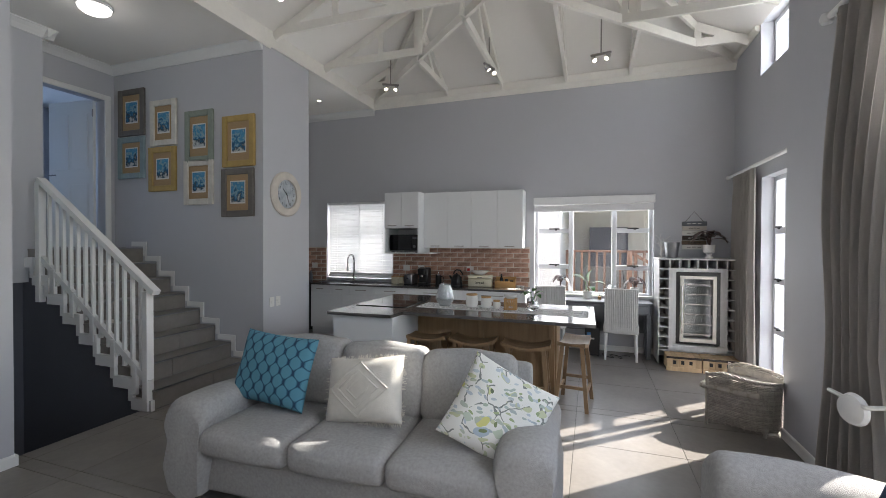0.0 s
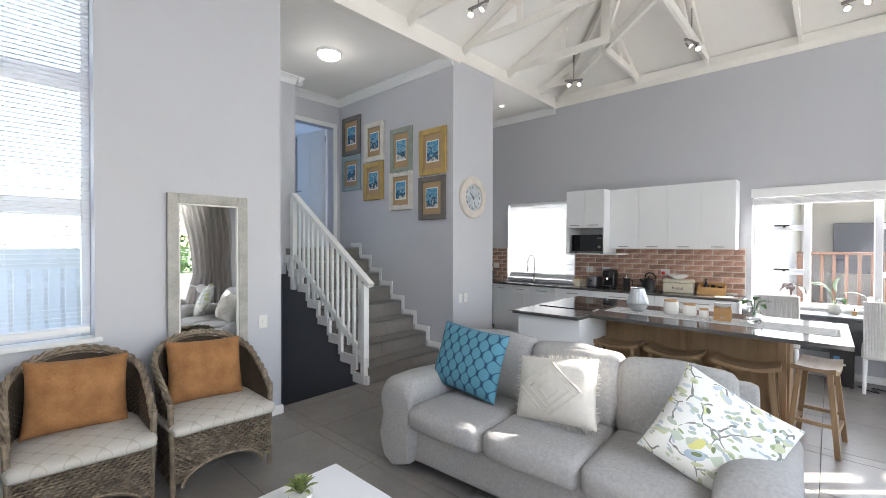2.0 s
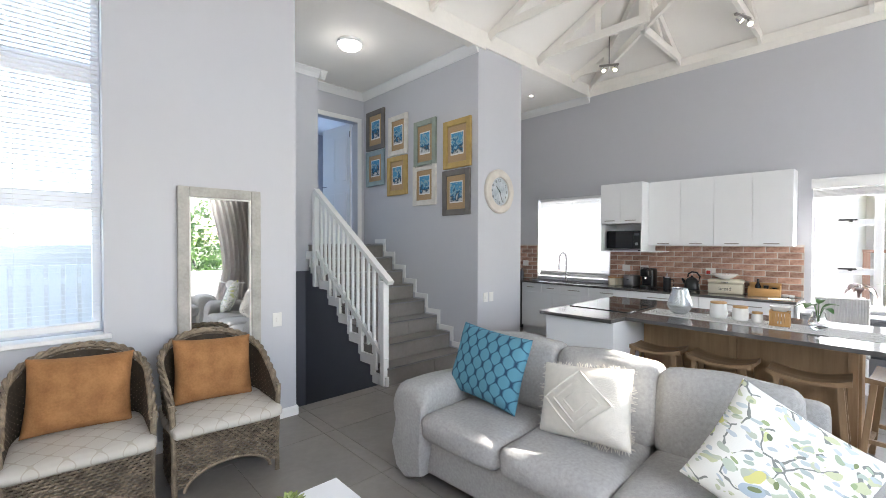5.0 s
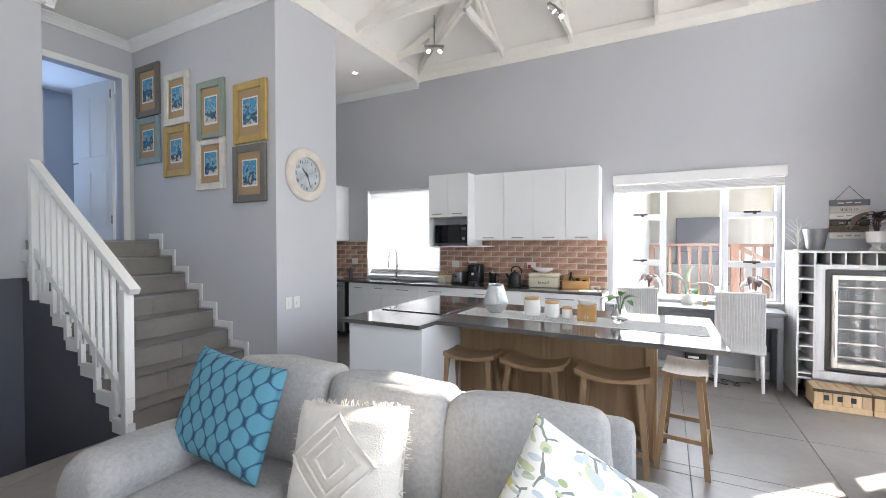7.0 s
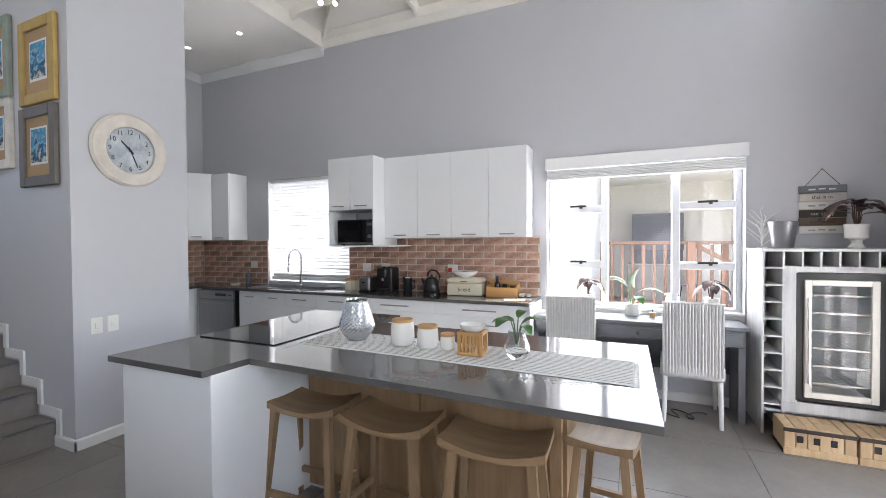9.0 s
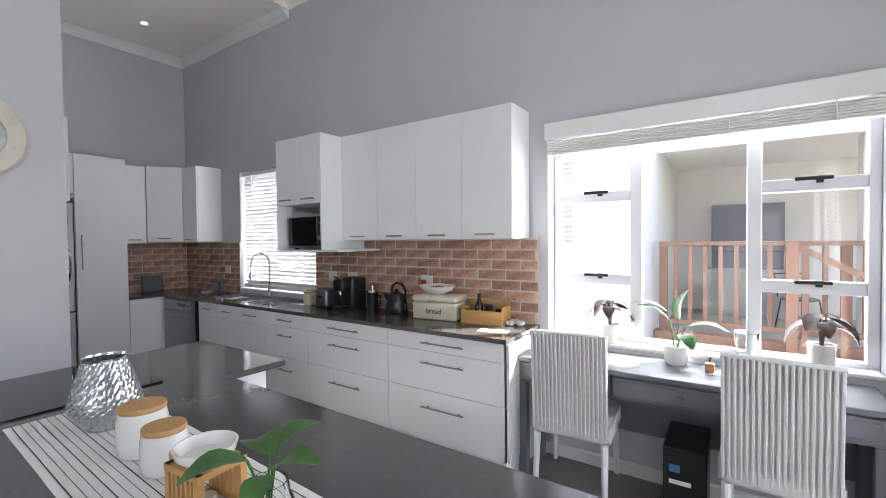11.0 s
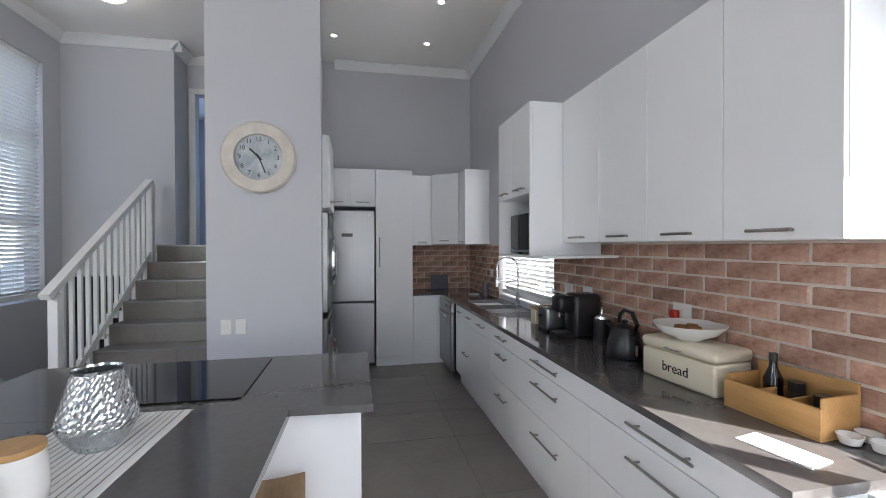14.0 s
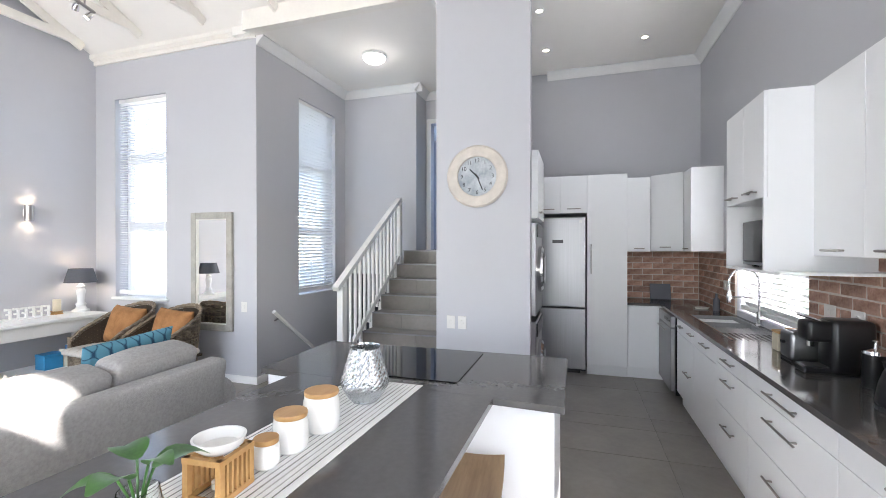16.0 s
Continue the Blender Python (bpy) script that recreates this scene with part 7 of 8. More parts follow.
for x in (DX0 + 0.05, DX1 - 0.05):
    for y in (DY0 + 0.035, DY1 - 0.05):
        part("leg", box(B(), x - 0.026, x + 0.026, y - 0.026, y + 0.026, 0, 0.61, 0.004), M["desk"], dk)
part("back_panel", box(B(), DX0 + 0.06, DX1 - 0.06, DY1 - 0.03, DY1 - 0.022, 0.3, 0.61), M["desk"], dk)


def loom_chair():
    c = thing("loom_chair", (0, 0, 0), 0, "white woven loom dining chair with a straight back", "chair", "white loom chairs at the desk")
    # ribbed back, seat skirt; the chair faces +y
    b = B()
    for i in range(19):
        x = -0.204 + 0.408 * i / 18
        sweep(b, [(x, -0.237, 0.40), (x, -0.25, 0.7), (x, -0.27, 0.965)], 0.0075, 6)
    bk = part("ribbed_back", b, M["loom"], c, "ribbed woven back", smooth=True, kind="stuff")
    part("back_panel", beam(B(), (0, -0.222, 0.40), (0, -0.25, 0.965), 0.42, 0.02, (0, 1, 0)), M["loom"], c)
    part("top_roll", sweep(B(), [(-0.215, -0.258, 0.968), (0, -0.262, 0.972), (0.215, -0.258, 0.968)], 0.013, 8), M["loom"], c, smooth=True)
    part("seat", soft_box(B(), -0.215, 0.215, -0.235, 0.225, 0.36, 0.475, 0.03, 0.008), M["loom"], c, smooth=True)
    b = B()
    for i in range(28):
        f = -0.205 + 0.41 * i / 27
        for s_ in (-1, 1):
            sweep(b, [(s_ * 0.217, f, 0.37), (s_ * 0.217, f, 0.46)], 0.008, 5)
    part("side_ribs", b, M["loom"], c, smooth=True, kind="stuff")
    for x in (-0.19, 0.19):
        for y in (-0.21, 0.2):
            part("leg", tube(B(), (x, y, 0.36), (x * 1.04, y - (0.03 if y < 0 else -0.01), 0), 0.021, 0.015, 10), M["white"], c)
    return c


ch = loom_chair()
ch.matrix_world = pose(-0.57, 6.94, 0, 0, 0, 4)
copy_thing(ch, pose(0.40, 6.88, 0, 0, 0, -3))

pc = thing("computer_tower", (0.02, 6.98, 0), 0, "black computer tower standing under the desk", "computer")
part("case", box(B(), -0.1, 0.1, -0.2, 0.2, 0.01, 0.42, 0.006), M["dark"], pc)
part("front_panel", box(B(), -0.095, 0.095, -0.215, -0.201, 0.015, 0.415, 0.005), M["dark"], pc)
part("badge", box(B(), -0.07, -0.02, -0.217, -0.2145, 0.30, 0.34), M["blue"], pc, "small blue badge")
part("badge", box(B(), -0.07, 0.03, -0.217, -0.2145, 0.24, 0.262), M["paper"], pc, "plain white bar")
for x in (-0.08, 0.08):
    part("foot", box(B(), x - 0.012, x + 0.012, -0.19, 0.19, 0, 0.01), M["dark"], pc)
cb = thing("power_cable", (0, 0, 0), 0, "black cable curled on the floor", "cable")
part("cable", sweep(B(), [(0.15 + 0.012 * i + 0.05 * math.cos(i * 0.7), 6.85 + 0.09 * math.sin(i * 0.55), 0.006) for i in range(28)], 0.005, 5), M["dark"], cb, smooth=True)

# plants on the window sill and desk
OFF = Vector((-0.05, -0.04, 0))
big = [((0.02, -0.01, 0.26), (0.07, -0.03, 0.44), 0.125), ((-0.03, 0.0, 0.25), (-0.22, -0.05, 0.33), 0.10), ((0.05, -0.02, 0.22), (0.26, -0.05, 0.22), 0.10), ((0.03, -0.04, 0.18), (0.09, -0.13, 0.12), 0.11), ((-0.05, 0.02, 0.3), (-0.26, 0.03, 0.33), 0.07)]
plant("peace_lily", (0.0, 7.14, DZ), "leafy green plant in a white pot on the desk", [(0, 0), (0.05, 0), (0.06, 0.02), (0.066, 0.1), (0.06, 0.11), (0.055, 0.1), (0, 0.09)], big)
dark = []
for i in range(9):
    a = i * 2.4
    dark.append(((0.02 * math.cos(a), 0.02 * math.sin(a), 0.22 + 0.008 * i), (0.16 * math.cos(a), 0.11 * math.sin(a), 0.11 + 0.03 * (i % 4)), 0.085))
sillpot = [(0, 0), (0.05, 0), (0.056, 0.01), (0.06, 0.12), (0.054, 0.12), (0.05, 0.105), (0, 0.1)]
plant("spotted_begonia", (-0.40, 7.30, 0.824), "dark spotted begonia in a white pot on the sill", sillpot, dark, "leafdark", "leafdark")
plant("spotted_begonia", (0.66, 7.30, 0.824), "dark spotted begonia in a white pot on the sill", sillpot, dark, "leafdark", "leafdark")
cactus = thing("cactus", (0.17, 7.08, DZ), 0, "tiny cactus in a gold cube pot", "plant")
part("pot", box(B(), -0.022, 0.022, -0.022, 0.022, 0, 0.045, 0.003), M["bamboo"], cactus)
for i in range(5):
    part("leaf", leaf(B(), (0, 0, 0.044), (0.02 * math.cos(i * 1.3), 0.02 * math.sin(i * 1.3), 0.08), 0.012), M["leafdark"], cactus)
gv = thing("glass_tumbler", (0.34, 7.30, 0.824), 0, "clear flared glass vase on the sill", "vase")
part("glass", lathe(B(), [(0, 0), (0.04, 0), (0.045, 0.01), (0.06, 0.14), (0.062, 0.145), (0.057, 0.14), (0.042, 0.015), (0, 0.01)], 28), M["potglass"], gv, smooth=True)
orn = thing("small_ornament", (0.56, 7.02, DZ), 0, "small black figurine ornament on the desk", "ornament")
part("figure", lathe(B(), [(0, 0), (0.016, 0), (0.012, 0.015), (0.017, 0.03), (0.008, 0.042), (0.011, 0.052), (0, 0.06)], 12), M["dark"], orn, smooth=True)

# wine rack with the drinks cooler
OFF = Vector((0, 0, 0))
RX0, RX1, RY0, RZT = 0.85, 1.765, 6.70, 1.40
M["rack"] = mat("limewashed_board", (0.56, 0.56, 0.56), 0.55, var=0.14, scale=4, bump=0.15, bscale=20, stretch=(6, 6, 0.6), col2=(0.70, 0.70, 0.69))
rk = thing("wine_rack", (0, 0, 0), 0, "limewashed wine rack cabinet with square bottle holes round a drinks cooler", "wine rack")
t_ = 0.015
part("side_panel", box(B(), RX0, RX0 + t_, RY0, N - 0.02, 0, RZT - 0.02), M["rack"], rk)
part("side_panel", box(B(), RX1 - t_, RX1, RY0, N - 0.02, 0, RZT - 0.02), M["rack"], rk)
part("top_panel", box(B(), RX0 - 0.01, RX1 + 0.01, RY0 - 0.01, N - 0.02, RZT - 0.02, RZT, 0.003), M["rack"], rk)
part("back_panel", box(B(), RX0 + t_, RX1 - t_, N - 0.10, N - 0.09, 0.02, RZT - 0.02), M["rack"], rk)
cw = 0.125
for x in (RX0 + cw, RX1 - cw - t_):
    part("divider", box(B(), x, x + t_, RY0, N - 0.1, 0.02, RZT - 0.021), M["rack"], rk)
part("divider", box(B(), RX0 + cw + t_, RX1 - cw - t_, RY0, N - 0.1, RZT - 0.145, RZT - 0.13), M["rack"], rk)
for i in range(1, 10):
    z = RZT - 0.02 - i * 0.1285
    for x0, x1 in ((RX0 + t_, RX0 + cw), (RX1 - cw, RX1 - t_)):
        part("shelf", box(B(), x0, x1, RY0, N - 0.1, z, z + 0.012), M["rack"], rk)
for i in range(1, 6):
    x = RX0 + cw + t_ + i * (RX1 - RX0 - 2 * cw - 2 * t_) / 6
    part("divider", box(B(), x - 0.006, x + 0.006, RY0, N - 0.1, RZT - 0.13, RZT - 0.021), M["rack"], rk)
IX0, IX1 = RX0 + cw + t_, RX1 - cw - t_
part("surround", box(B(), IX0, IX0 + 0.075, RY0 - 0.004, RY0 + 0.012, 0.2, RZT - 0.145), M["rack"], rk)
part("surround", box(B(), IX1 - 0.075, IX1, RY0 - 0.004, RY0 + 0.012, 0.2, RZT - 0.145), M["rack"], rk)
part("surround", box(B(), IX0 - 0.02, IX1 + 0.02, RY0 - 0.012, RY0 + 0.012, 0.19, 0.27, 0.003), M["rack"], rk)
part("surround", box(B(), IX0 + 0.075, IX1 - 0.075, RY0 - 0.003, RY0 + 0.012, RZT - 0.17, RZT - 0.145), M["rack"], rk)
part("bottom_panel", box(B(), RX0 + t_, RX1 - t_, RY0 + 0.02, N - 0.1, 0.17, 0.19), M["rack"], rk)
co_ = thing("drinks_cooler", (0, 0, 0), 0, "black drinks cooler with a steel-framed glass door", "fridge")
QX0, QX1, QZ0, QZ1 = IX0 + 0.078, IX1 - 0.078, 0.285, 1.225
b = B()
for q in ((QX0, QX0 + 0.02, RY0 + 0.02, N - 0.13, QZ0, QZ1), (QX1 - 0.02, QX1, RY0 + 0.02, N - 0.13, QZ0, QZ1), (QX0 + 0.02, QX1 - 0.02, N - 0.15, N - 0.13, QZ0, QZ1), (QX0 + 0.02, QX1 - 0.02, RY0 + 0.02, N - 0.15, QZ0, QZ0 + 0.02), (QX0 + 0.02, QX1 - 0.02, RY0 + 0.02, N - 0.15, QZ1 - 0.02, QZ1)):
    box(b, *q)
M["coolwall"] = mat("cooler_liner", (0.30, 0.34, 0.335), 0.4, var=0.06, scale=4)
part("cabinet_body", b, M["coolwall"], co_, "grey cooler interior")
b = B()
for q in ((QX0 - 0.012, QX0 + 0.035, QZ0, QZ1), (QX1 - 0.035, QX1 + 0.012, QZ0, QZ1), (QX0 + 0.035, QX1 - 0.035, QZ1 - 0.05, QZ1), (QX0 + 0.035, QX1 - 0.035, QZ0, QZ0 + 0.02)):
    box(b, q[0], q[1], RY0 - 0.006, RY0 + 0.018, q[2], q[3])
part("black_surround", b, M["dark"], co_)
M["satin"] = mat("satin_champagne_steel", (0.66, 0.64, 0.58), 0.35, 0.25, var=0.04)
dr = part("door_frame", B(), M["satin"], co_, "steel door frame")
b = B()
for q in ((QX0 + 0.032, QX0 + 0.075, QZ0 + 0.03, QZ1 - 0.05), (QX1 - 0.075, QX1 - 0.032, QZ0 + 0.03, QZ1 - 0.05), (QX0 + 0.075, QX1 - 0.075, QZ1 - 0.09, QZ1 - 0.05), (QX0 + 0.075, QX1 - 0.075, QZ0 + 0.03, QZ0 + 0.075)):
    box(b, q[0], q[1], RY0 - 0.03, RY0 - 0.003, q[2], q[3], 0.003)
b.to_mesh(dr.data)
b.free()
pn = part("door_glass", box(B(), QX0 + 0.07, QX1 - 0.07, RY0 - 0.018, RY0 - 0.014, QZ0 + 0.07, QZ1 - 0.085), M["glass"], dr, "clear door glass")
pn.visible_shadow = False
part("door_handle", tube(B(), (QX0 + 0.05, RY0 - 0.055, QZ0 + 0.14), (QX0 + 0.05, RY0 - 0.055, QZ1 - 0.18), 0.008), M["chrome"], dr)
for i in range(6):
    z = QZ0 + 0.12 + i * 0.13
    b = B()
    for k in range(9):
        tube(b, (QX0 + 0.03 + k * 0.045, RY0 + 0.05, z), (QX0 + 0.03 + k * 0.045, N - 0.16, z), 0.003, n=4)
    tube(b, (QX0 + 0.02, RY0 + 0.05, z), (QX1 - 0.02, RY0 + 0.05, z), 0.005, n=6)
    sh_ = part("wire_shelf", b, M["chrome"], co_)
    part("shelf_front", box(B(), QX0 + 0.03, QX1 - 0.03, RY0 + 0.035, RY0 + 0.045, z - 0.004, z + 0.010, 0.002), M["handle"], sh_, "thin metal shelf edge")
# crates
M["crate"] = wood("crate_pine", (0.46, 0.31, 0.17), (0.62, 0.46, 0.28), "z", 0.6, rand=0.12)
OFF = Vector((-0.07, 0.03, 0))
for cx_ in (1.17, 1.57):
    cr = thing("wooden_crate", (cx_, 6.49, 0), 0, "low pine crate of game blocks with dark lettered strip", "crate", "pine crates before the rack")
    for i in range(6):
        x = -0.19 + i * 0.0645
        part("block", box(B(), x + 0.001, x + 0.0625, -0.128, 0.13, 0.016, 0.182 + 0.003 * (i % 2), 0.003), M["crate"], cr)
    part("front_strip", box(B(), -0.196, 0.197, -0.142, -0.130, 0.0, 0.05, 0.002), M["crate"], cr)
    part("front_strip", box(B(), -0.196, 0.197, -0.142, -0.130, 0.155, 0.18, 0.002), M["darkwood"], cr, "dark stained strip")
    for i in range(3):
        part("letter_bar", box(B(), -0.12 + i * 0.09, -0.085 + i * 0.09, -0.1312, -0.1285, 0.085, 0.13), M["ink"], cr, "plain dark lettering bar")
    part("base", box(B(), -0.196, 0.197, -0.130, 0.135, 0, 0.015), M["darkwood"], cr)
# on top of the rack
bu = thing("steel_bucket", (1.11, 6.92, RZT), 0, "tapered brushed steel bucket on the wine rack", "bucket")
part("bucket", lathe(B(), [(0, 0), (0.068, 0), (0.07, 0.005), (0.10, 0.21), (0.103, 0.213), (0.096, 0.21), (0.066, 0.01), (0, 0.008)], 36), M["steel"], bu, smooth=True)
tw = thing("twig_ornament", (0.99, 6.98, RZT), 0, "silvery branching coral ornament", "ornament")
part("stand", lathe(B(), [(0, 0), (0.04, 0), (0.035, 0.012), (0, 0.014)], 16), M["ceramic"], tw)
for i in range(16):
    a = i * 2.39
    h0 = 0.03 + 0.014 * i
    q = Vector((0.09 * math.cos(a), 0.05 * math.sin(a), h0 + 0.07))
    part("twig", sweep(B(), [(0, 0, 0.01), (0.01 * math.cos(a), 0.01 * math.sin(a), h0), q, q + Vector((0.03 * math.cos(a + 0.8), 0.02 * math.sin(a), 0.02))], 0.0035, 5), M["ceramic"], tw, smooth=True)
whitepot = [(0, 0), (0.05, 0), (0.052, 0.008), (0.03, 0.04), (0.035, 0.06), (0.07, 0.08), (0.075, 0.18), (0.068, 0.18), (0.062, 0.16), (0, 0.15)]
dark2 = []
for i in range(13):
    a = i * 2.4
    dark2.append(((0.03 * math.cos(a), 0.03 * math.sin(a), 0.25 + 0.01 * i), (0.24 * math.cos(a), 0.16 * math.sin(a), 0.20 + 0.04 * (i % 4)), 0.10))
plant("spotted_begonia", (1.55, 6.9, RZT), "dark spotted begonia in a white footed pot on the rack", whitepot, dark2, "leafdark", "leafdark")
M["plaque_brown"] = mat("brown_stained_board", (0.14, 0.095, 0.06), 0.6, var=0.2, scale=12, stretch=(1, 6, 6))
sn = thing("hanging_sign", (1.425, N - 0.034, 1.72), 0, "stack of painted wooden plaques hung on a string", "sign")
for i, k in enumerate(("desk", "cream_rim", "paper", "darkwood", "plaque_brown", "paper")):
    z = 0.185 - i * 0.066
    pq = part("plaque", box(B(), -0.155 + 0.006 * (i % 2), 0.155 - 0.005 * (i % 3), -0.016, -0.002, z - 0.06, z, 0.003), M[k], sn, "painted wooden plaque")
    if i in (1, 3, 4):
        words("lettering", {1: "this is us", 3: "our story", 4: "our home"}[i], 0.04, M["paper"] if i == 3 else M["ink"], pq, pose(0, -0.0165, z - 0.03, 90, 0, 0), 0.0006)
    else:
        for j in range(3):
            part("lettering_bar", box(B(), -0.09 + j * 0.065, -0.045 + j * 0.065, -0.0172, -0.0158, z - 0.038 + 0.004 * (j % 2), z - 0.026 + 0.004 * (j % 2)), M["mframe"] if k == "paper" else M["paper"], pq)
part("string", sweep(B(), [(-0.11, -0.01, 0.185), (0, -0.004, 0.32), (0.11, -0.01, 0.185)], 0.003, 5), M["darkwood"], sn)
part("nail", tube(B(), (0, -0.012, 0.322), (0, 0.003, 0.322), 0.004), M["steel"], sn)
OFF = Vector((0, 0, 0))

# ---- outside ----
g = struct("ground", box(B(), -400, 400, -400, 400, -2.2, -1.9), M["grass"], "lawn reaching to the horizon", "ground")
b = B()
box(b, EX + 0.28, 5.4, -3, 14, -1.9, -0.06)
box(b, PIER + 0.28, EX + 0.28, S - 0.26, PIERY - 0.2, -1.9, -0.06)
struct("terrace", b, M["paving"], "pale paved terrace beside the garden doors", "pavement")
b = B()
box(b, -9, EX + 0.28, N + 0.26, 14.5, -1.9, -0.5)
struct("yard", b, M["paving"], "sunlit paved yard behind the kitchen", "pavement")
b = B()
box(b, -12, WX - 0.26, -8, LY - 0.26, -1.9, -0.3)
struct("side_yard", b, M["paving"], "pale paved side yard", "pavement")
# garden wall with hedges
b = B()
box(b, 5.4, 5.6, -6, 14, -1.9, 0.75)
struct("garden_wall", b, M["render"], "low white rendered garden wall", "wall")


def bush(loc, rx, ry, rz_, n, label, seed):
    rnd = random.Random(seed)
    t = thing("garden_bush", loc, 0, label, "bush", "garden bushes")
    st = B()
    for i in range(7):
        a = i * 0.9
        sweep(st, [(0, 0, -0.05), (rx * 0.25 * math.cos(a), ry * 0.25 * math.sin(a), rz_ * 0.45), (rx * 0.6 * math.cos(a), ry * 0.6 * math.sin(a), rz_ * 1.0)], lambda f: 0.07 * (1 - 0.8 * f), 6)
    part("trunk", st, M["darkwood"], t)
    b = B()
    for i in range(n):
        d_ = Vector((rnd.gauss(0, 1), rnd.gauss(0, 1), rnd.gauss(0, 1))).normalized()
        k = 0.75 + 0.3 * noise.noise(d_ * 2.3 + Vector((seed, 0, 0))) + rnd.uniform(-0.12, 0.05)
        c = Vector((d_.x * rx * k, d_.y * ry * k, rz_ * (0.95 + d_.z * 0.8 * k)))
        s = rnd.uniform(0.06, 0.13)
        u = Vector((rnd.gauss(0, 1), rnd.gauss(0, 1), rnd.gauss(0, 1))).normalized() * s
        v = u.orthogonal().normalized() * s * 0.5
        b.faces.new([b.verts.new(c + q) for q in (u, v, -u, -v)])
    part("crown", b, M["hedge"], t, kind="stuff")
    return t


for i, (x, y, r, h) in enumerate(((7.2, 1.0, 1.5, 2.0), (7.6, 3.6, 1.7, 2.5), (7.4, 6.0, 1.6, 2.0), (8.2, -1.6, 1.8, 2.4), (9.5, 2.2, 2.2, 3.6), (9.8, 5.5, 2.2, 3.4))):
    bush((x, y, -1.9), r, r, h, 2600, "dense green garden shrub behind the low wall", i + 1)
for i, (x, y) in enumerate(((-10.5, 0.6), (-10.2, -1.2), (-11.0, 2.0))):
    bush((x, y, -1.9), 1.2, 1.2, 1.5, 1400, "green shrub beyond the side yard", 20 + i)
bush((4.6, 16.5, -1.9), 1.8, 1.8, 2.6, 2400, "green tree beyond the neighbouring patio", 31)
b = B()
box(b, -9.4, -9.2, -8, 1.6, -1.9, 1.5)
struct("side_wall", b, M["render"], "white rendered boundary wall", "wall")
gt = thing("paling_fence", (0, 0, 0), 0, "white painted paling fence beyond the side yard", "fence")
for i in range(26):
    part("pale", box(B(), -7.52, -7.49, -2.4 + i * 0.16, -2.28 + i * 0.16, -0.3, 1.25, 0.004), M["white"], gt)
for z in (0.1, 1.0):
    part("rail", box(B(), -7.56, -7.521, -2.4, 1.72, z, z + 0.08), M["white"], gt)

# neighbouring house beyond the deck
nb = thing("neighbour_house", (0, 0, 0), 0, "white rendered neighbouring house with a covered patio", "house")
part("wall", box(B(), -7.0, -0.62, 9.6, 14.5, -1.9, 3.5), M["render"], nb)
for z0, z1 in ((2.16, 2.5), (1.44, 1.72), (1.75, 1.95)):
    lv = part("louvre", box(B(), -1.68, -1.38, 9.57, 9.6, z0, z1), M["alu"], nb, "grey louvred vent")
    for i in range(int((z1 - z0) / 0.06)):
        part("slat", box(B(), -1.66, -1.40, 9.555, 9.569, z0 + 0.015 + i * 0.06, z0 + 0.045 + i * 0.06), M["steel"], lv)
part("patio_wall", box(B(), -0.62, 4.5, 13.6, 13.8, -1.9, 3.2), M["render"], nb)
part("patio_pillar", box(B(), 1.55, 1.85, 11.4, 11.7, -1.9, 2.75), M["render"], nb)
part("patio_roof", box(B(), -0.62, 4.8, 11.0, 14.2, 2.75, 2.95), M["ceil"], nb, "white patio ceiling")
part("fascia", box(B(), -0.62, 4.85, 10.93, 10.998, 2.68, 3.02), M["white"], nb)
part("patio_floor", box(B(), -0.62, 4.8, 10.6, 13.6, -1.9, 0.15), M["paving"], nb)
br = thing("braai_hood", (0.45, 13.3, 0.15), 0, "dark steel barbecue hood against the patio wall", "barbecue")
part("hood", box(B(), -0.5, 0.5, -0.25, 0.29, 1.1, 1.9, 0.01), M["under"], br)
part("bench", box(B(), -0.6, 0.6, -0.3, 0.29, 0.0, 0.8, 0.01), M["paving"], br)
part("column", box(B(), -0.5, 0.5, -0.1, 0.29, 0.8, 1.1), M["under"], br)
pcx = thing("patio_chair", (1.05, 12.2, 0.15), 30, "black wire patio chair", "chair")
part("seat", lathe(B(), [(0, 0.44), (0.22, 0.44), (0.22, 0.46), (0, 0.46)], 20), M["dark"], pcx)
part("back", sweep(B(), [(-0.2, 0.15, 0.46), (-0.22, 0.2, 0.8), (0.22, 0.2, 0.8), (0.2, 0.15, 0.46)], 0.012), M["dark"], pcx)
for k in (-1, 1):
    for j in (-1, 1):
        part("leg", tube(B(), (0.15 * k, 0.15 * j, 0.45), (0.2 * k, 0.2 * j, 0), 0.01), M["dark"], pcx)
# timber deck rail and steps
dkr = thing("deck_railing", (0, 0, 0), 0, "red-brown timber deck railing with square balusters", "railing")
part("top_rail", box(B(), -0.55, 4.6, 10.44, 10.54, 1.40, 1.45, 0.006), M["deck"], dkr)
part("low_rail", box(B(), -0.55, 4.6, 10.47, 10.51, 0.40, 0.46, 0.004), M["deck"], dkr)
for x in (-0.50, 1.25, 3.0, 4.5):
    part("post", box(B(), x - 0.045, x + 0.045, 10.45, 10.53, -1.9, 1.398, 0.005), M["deck"], dkr)
for i in range(30):
    x = -0.36 + i * 0.16
    part("baluster", box(B(), x - 0.024, x + 0.024, 10.472, 10.508, 0.46, 1.398, 0.003), M["deck"], dkr)
part("deck_edge", box(B(), -0.6, 4.7, 10.41, 10.6, -0.1, 0.3, 0.006), M["deck"], dkr)
stp = thing("deck_stairs", (0, 0, 0), 0, "red-brown timber deck stair with a sloping rail", "stairs")
part("sloping_rail", beam(B(), (0.75, 10.0, 1.42), (2.6, 10.0, 0.35), 0.07, 0.06), M["deck"], stp)
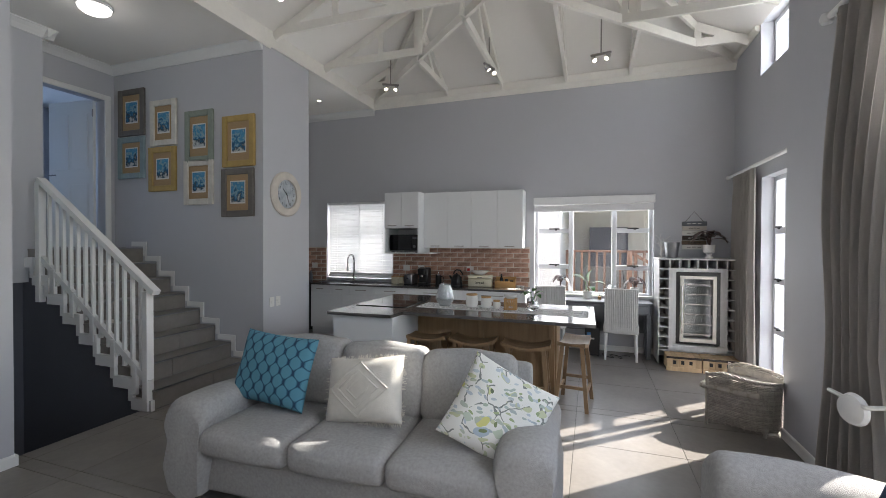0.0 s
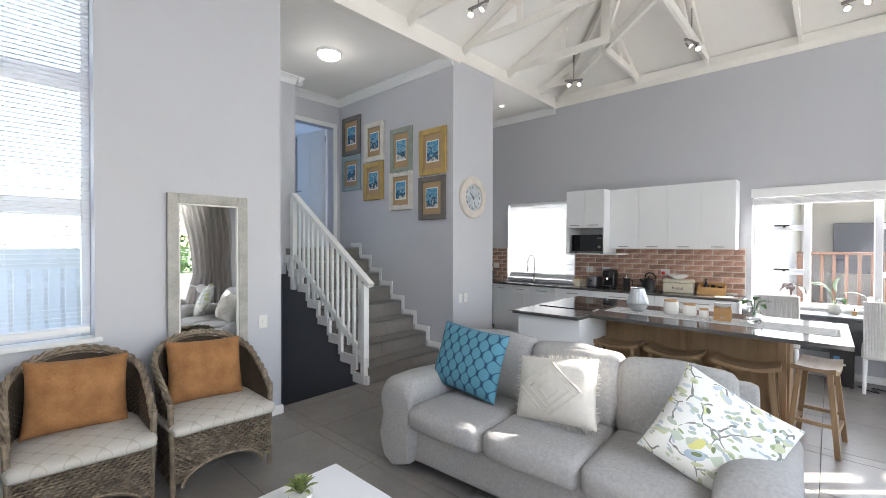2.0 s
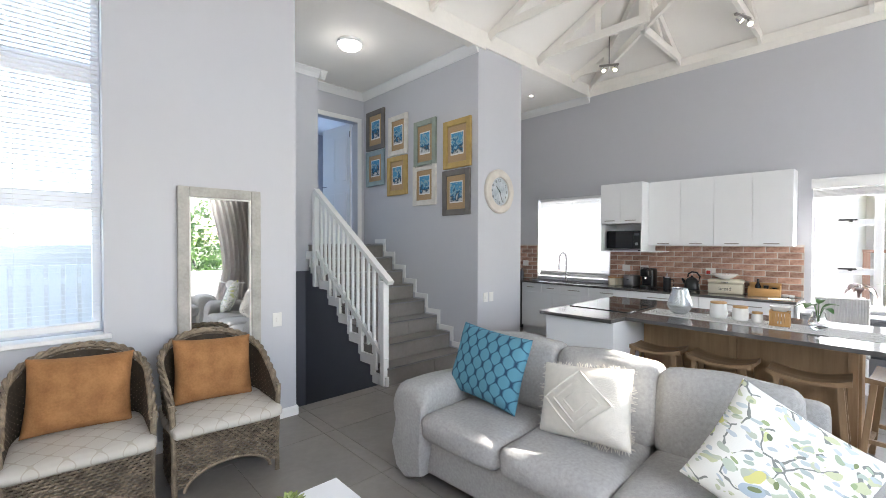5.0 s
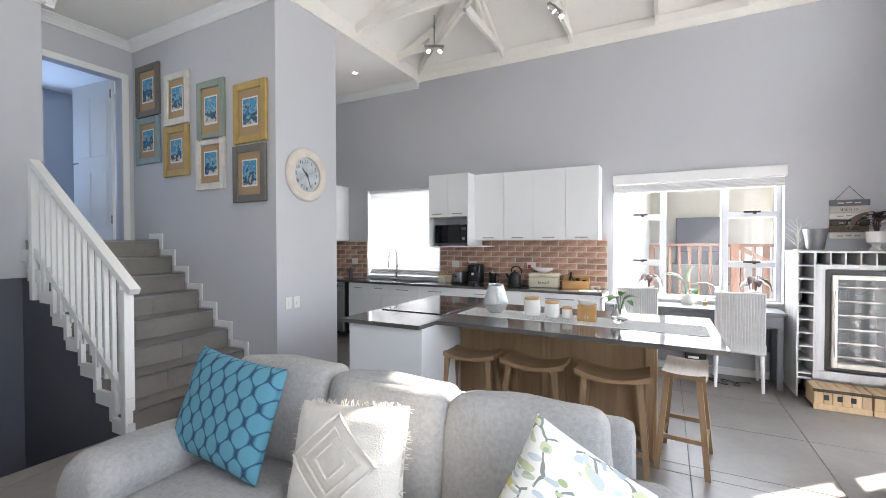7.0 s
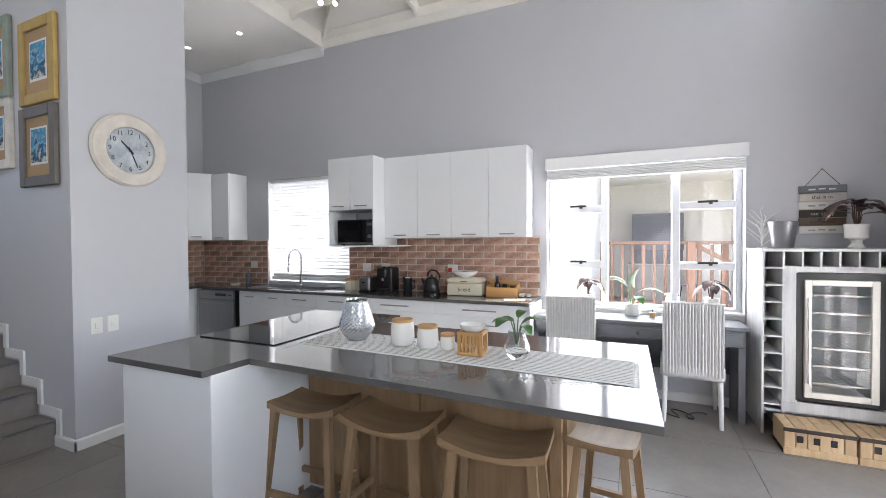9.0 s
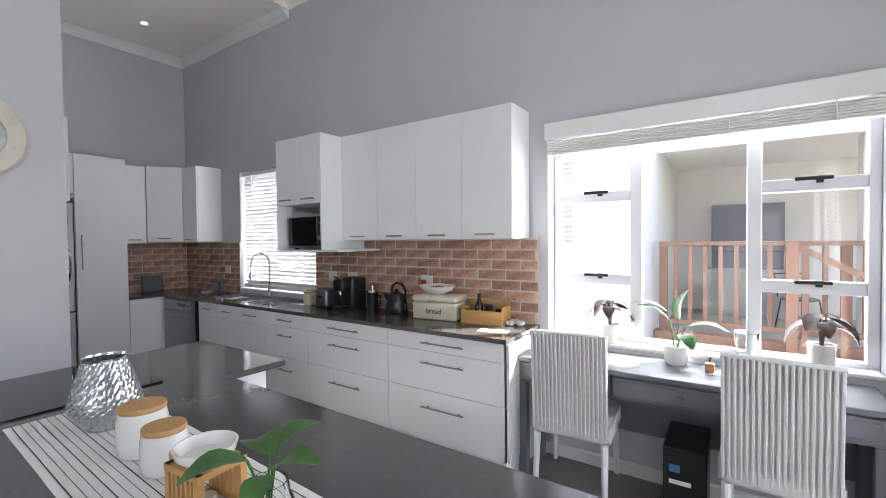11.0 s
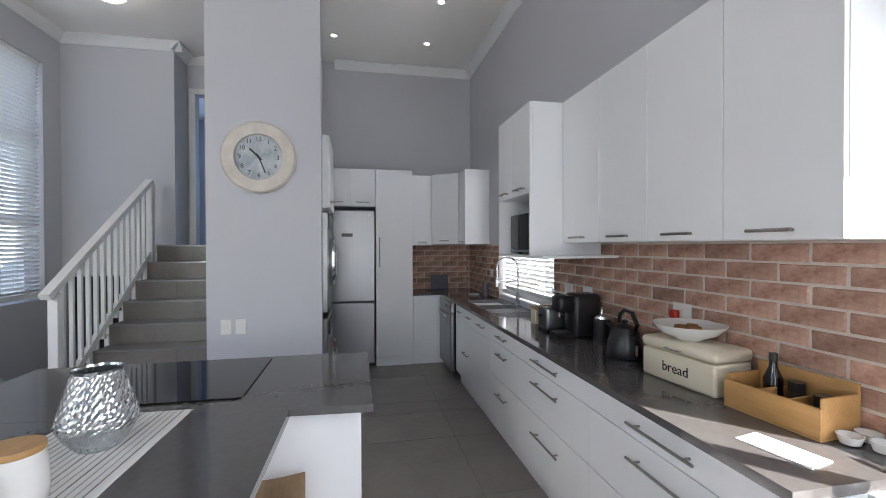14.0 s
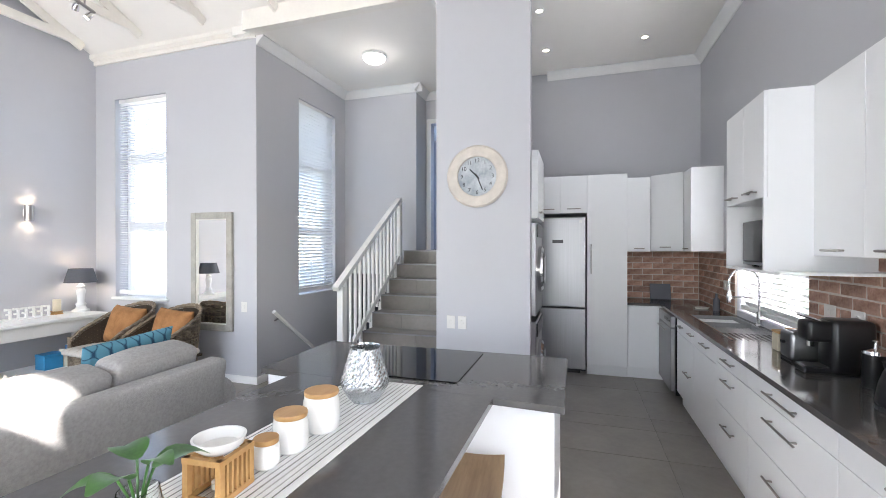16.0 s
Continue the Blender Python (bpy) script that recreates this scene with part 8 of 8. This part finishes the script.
part("stringer", beam(B(), (0.75, 10.0, 0.35), (2.8, 10.0, -0.85), 0.06, 0.24), M["deck"], stp)
for i in range(6):
    x = 0.85 + i * 0.3
    part("baluster", box(B(), x - 0.022, x + 0.022, 9.98, 10.02, 0.3 - i * 0.175, 1.36 - i * 0.175), M["deck"], stp)
part("post", box(B(), 0.70, 0.80, 9.95, 10.05, -1.9, 1.44, 0.004), M["deck"], stp)

# ---- tiles and bricks, piece by piece ----
def piece(name, sx, sy, sz, bev, jitter=0.0, seed=0):
    rnd = random.Random(seed)
    b = box(B(), -sx / 2, sx / 2, -sy / 2, sy / 2, 0, sz, bev)
    for v in b.verts:
        v.co += Vector((rnd.uniform(-jitter, jitter), rnd.uniform(-jitter, jitter), rnd.uniform(-jitter, jitter)))
    me = bpy.data.meshes.new(name)
    b.to_mesh(me)
    b.free()
    return me


def lay(name, me, parent, m, material):
    o = bpy.data.objects.new(name, me)
    scene.collection.objects.link(o)
    if not me.materials:
        me.materials.append(material)
    o.parent = parent
    o.matrix_local = m
    return o


T = 0.80
cut = {}


def tile(x0, x1, y0, y1, parent):
    k = (round(x1 - x0, 3), round(y1 - y0, 3))
    if k not in cut:
        cut[k] = piece("tile", k[0] - 0.004, k[1] - 0.004, 0.0105, 0.0015)
    lay("tile", cut[k], parent, pose((x0 + x1) / 2, (y0 + y1) / 2, -0.0105), M["tile"])


gx, gy = -3.322, 6.352
rects = [(floor, WX, PIER, S, LY), (floor, WX, PIER, LY, PIERY), (floor, WX, EX, PIERY, N), (floor_k, -4.0, WX, LY, RAILY - 0.06), (floor_k, ST0, WX, RAILY - 0.06, PY), (floor_k, KW, WX, PN, N)]
for par, X0, X1, Y0, Y1 in rects:
    xs = sorted({X0, X1, *[gx + T * k for k in range(-6, 9) if X0 < gx + T * k < X1]})
    ys = sorted({Y0, Y1, *[gy + T * k for k in range(-10, 3) if Y0 < gy + T * k < Y1]})
    for a, c in zip(xs, xs[1:]):
        for d_, e in zip(ys, ys[1:]):
            if c - a > 0.02 and e - d_ > 0.02:
                tile(a, c, d_, e, par)

# brick tiles behind the worktop
BW, BH = 0.235, 0.0755
bricks = [piece("brick", BW - 0.010, BH - 0.010, 0.014, 0.003, 0.0018, s) for s in range(5)]
half = {}
bed = tagged(part("splashback", box(B(), KWIN2[1] + 0.02, -0.912, N - 0.018, N - 0.001, CT + 0.001, 1.53), M["brickmortar"]), "rustic red-brown brick tile splashback", "splashback", kind="structure")
bed2 = tagged(part("splashback_corner", box(B(), KW + 0.001, KWIN2[0] - 0.0, N - 0.018, N - 0.001, CT + 0.001, 1.513), M["brickmortar"]), "rustic red-brown brick tile splashback in the corner", "splashback", kind="structure")
bed3 = tagged(part("splashback_west", box(B(), KW + 0.001, KW + 0.018, 6.29, N - 0.019, CT + 0.001, 1.513), M["brickmortar"]), "rustic red-brown brick tile splashback beside the tall cabinet", "splashback", kind="structure")


def courses(parent, a0, a1, z0, z1, place):
    r = 0
    z = z0 + 0.004
    while z + BH * 0.6 < z1:
        a = a0 - (BW / 2 if r % 2 else 0)
        h = min(BH, z1 - z)
        while a < a1 - 0.02:
            p, q = max(a, a0), min(a + BW, a1)
            if q - p > 0.03:
                if q - p > BW - 0.001 and h == BH:
                    me = random.choice(bricks)
                else:
                    k = (round(q - p, 2), round(h, 3))
                    if k not in half:
                        half[k] = piece("brick", k[0] - 0.010, k[1] - 0.010, 0.014, 0.003, 0.0015, len(half))
                    me = half[k]
                lay("brick", me, parent, place((p + q) / 2, z + h / 2), M["brick"])
            a += BW
        z += BH
        r += 1


north = lambda a, z: pose(a, N - 0.008 + random.uniform(0, 0.002), z, 90, 0, 0)
courses(bed, KWIN2[1] + 0.02, -0.912, CT, 1.515, north)
courses(bed2, KW + 0.02, KWIN2[0], CT, 1.50, north)
courses(bed3, 6.29, N - 0.02, CT, 1.50, lambda a, z: pose(KW + 0.008, a, z, 90, 0, 90))
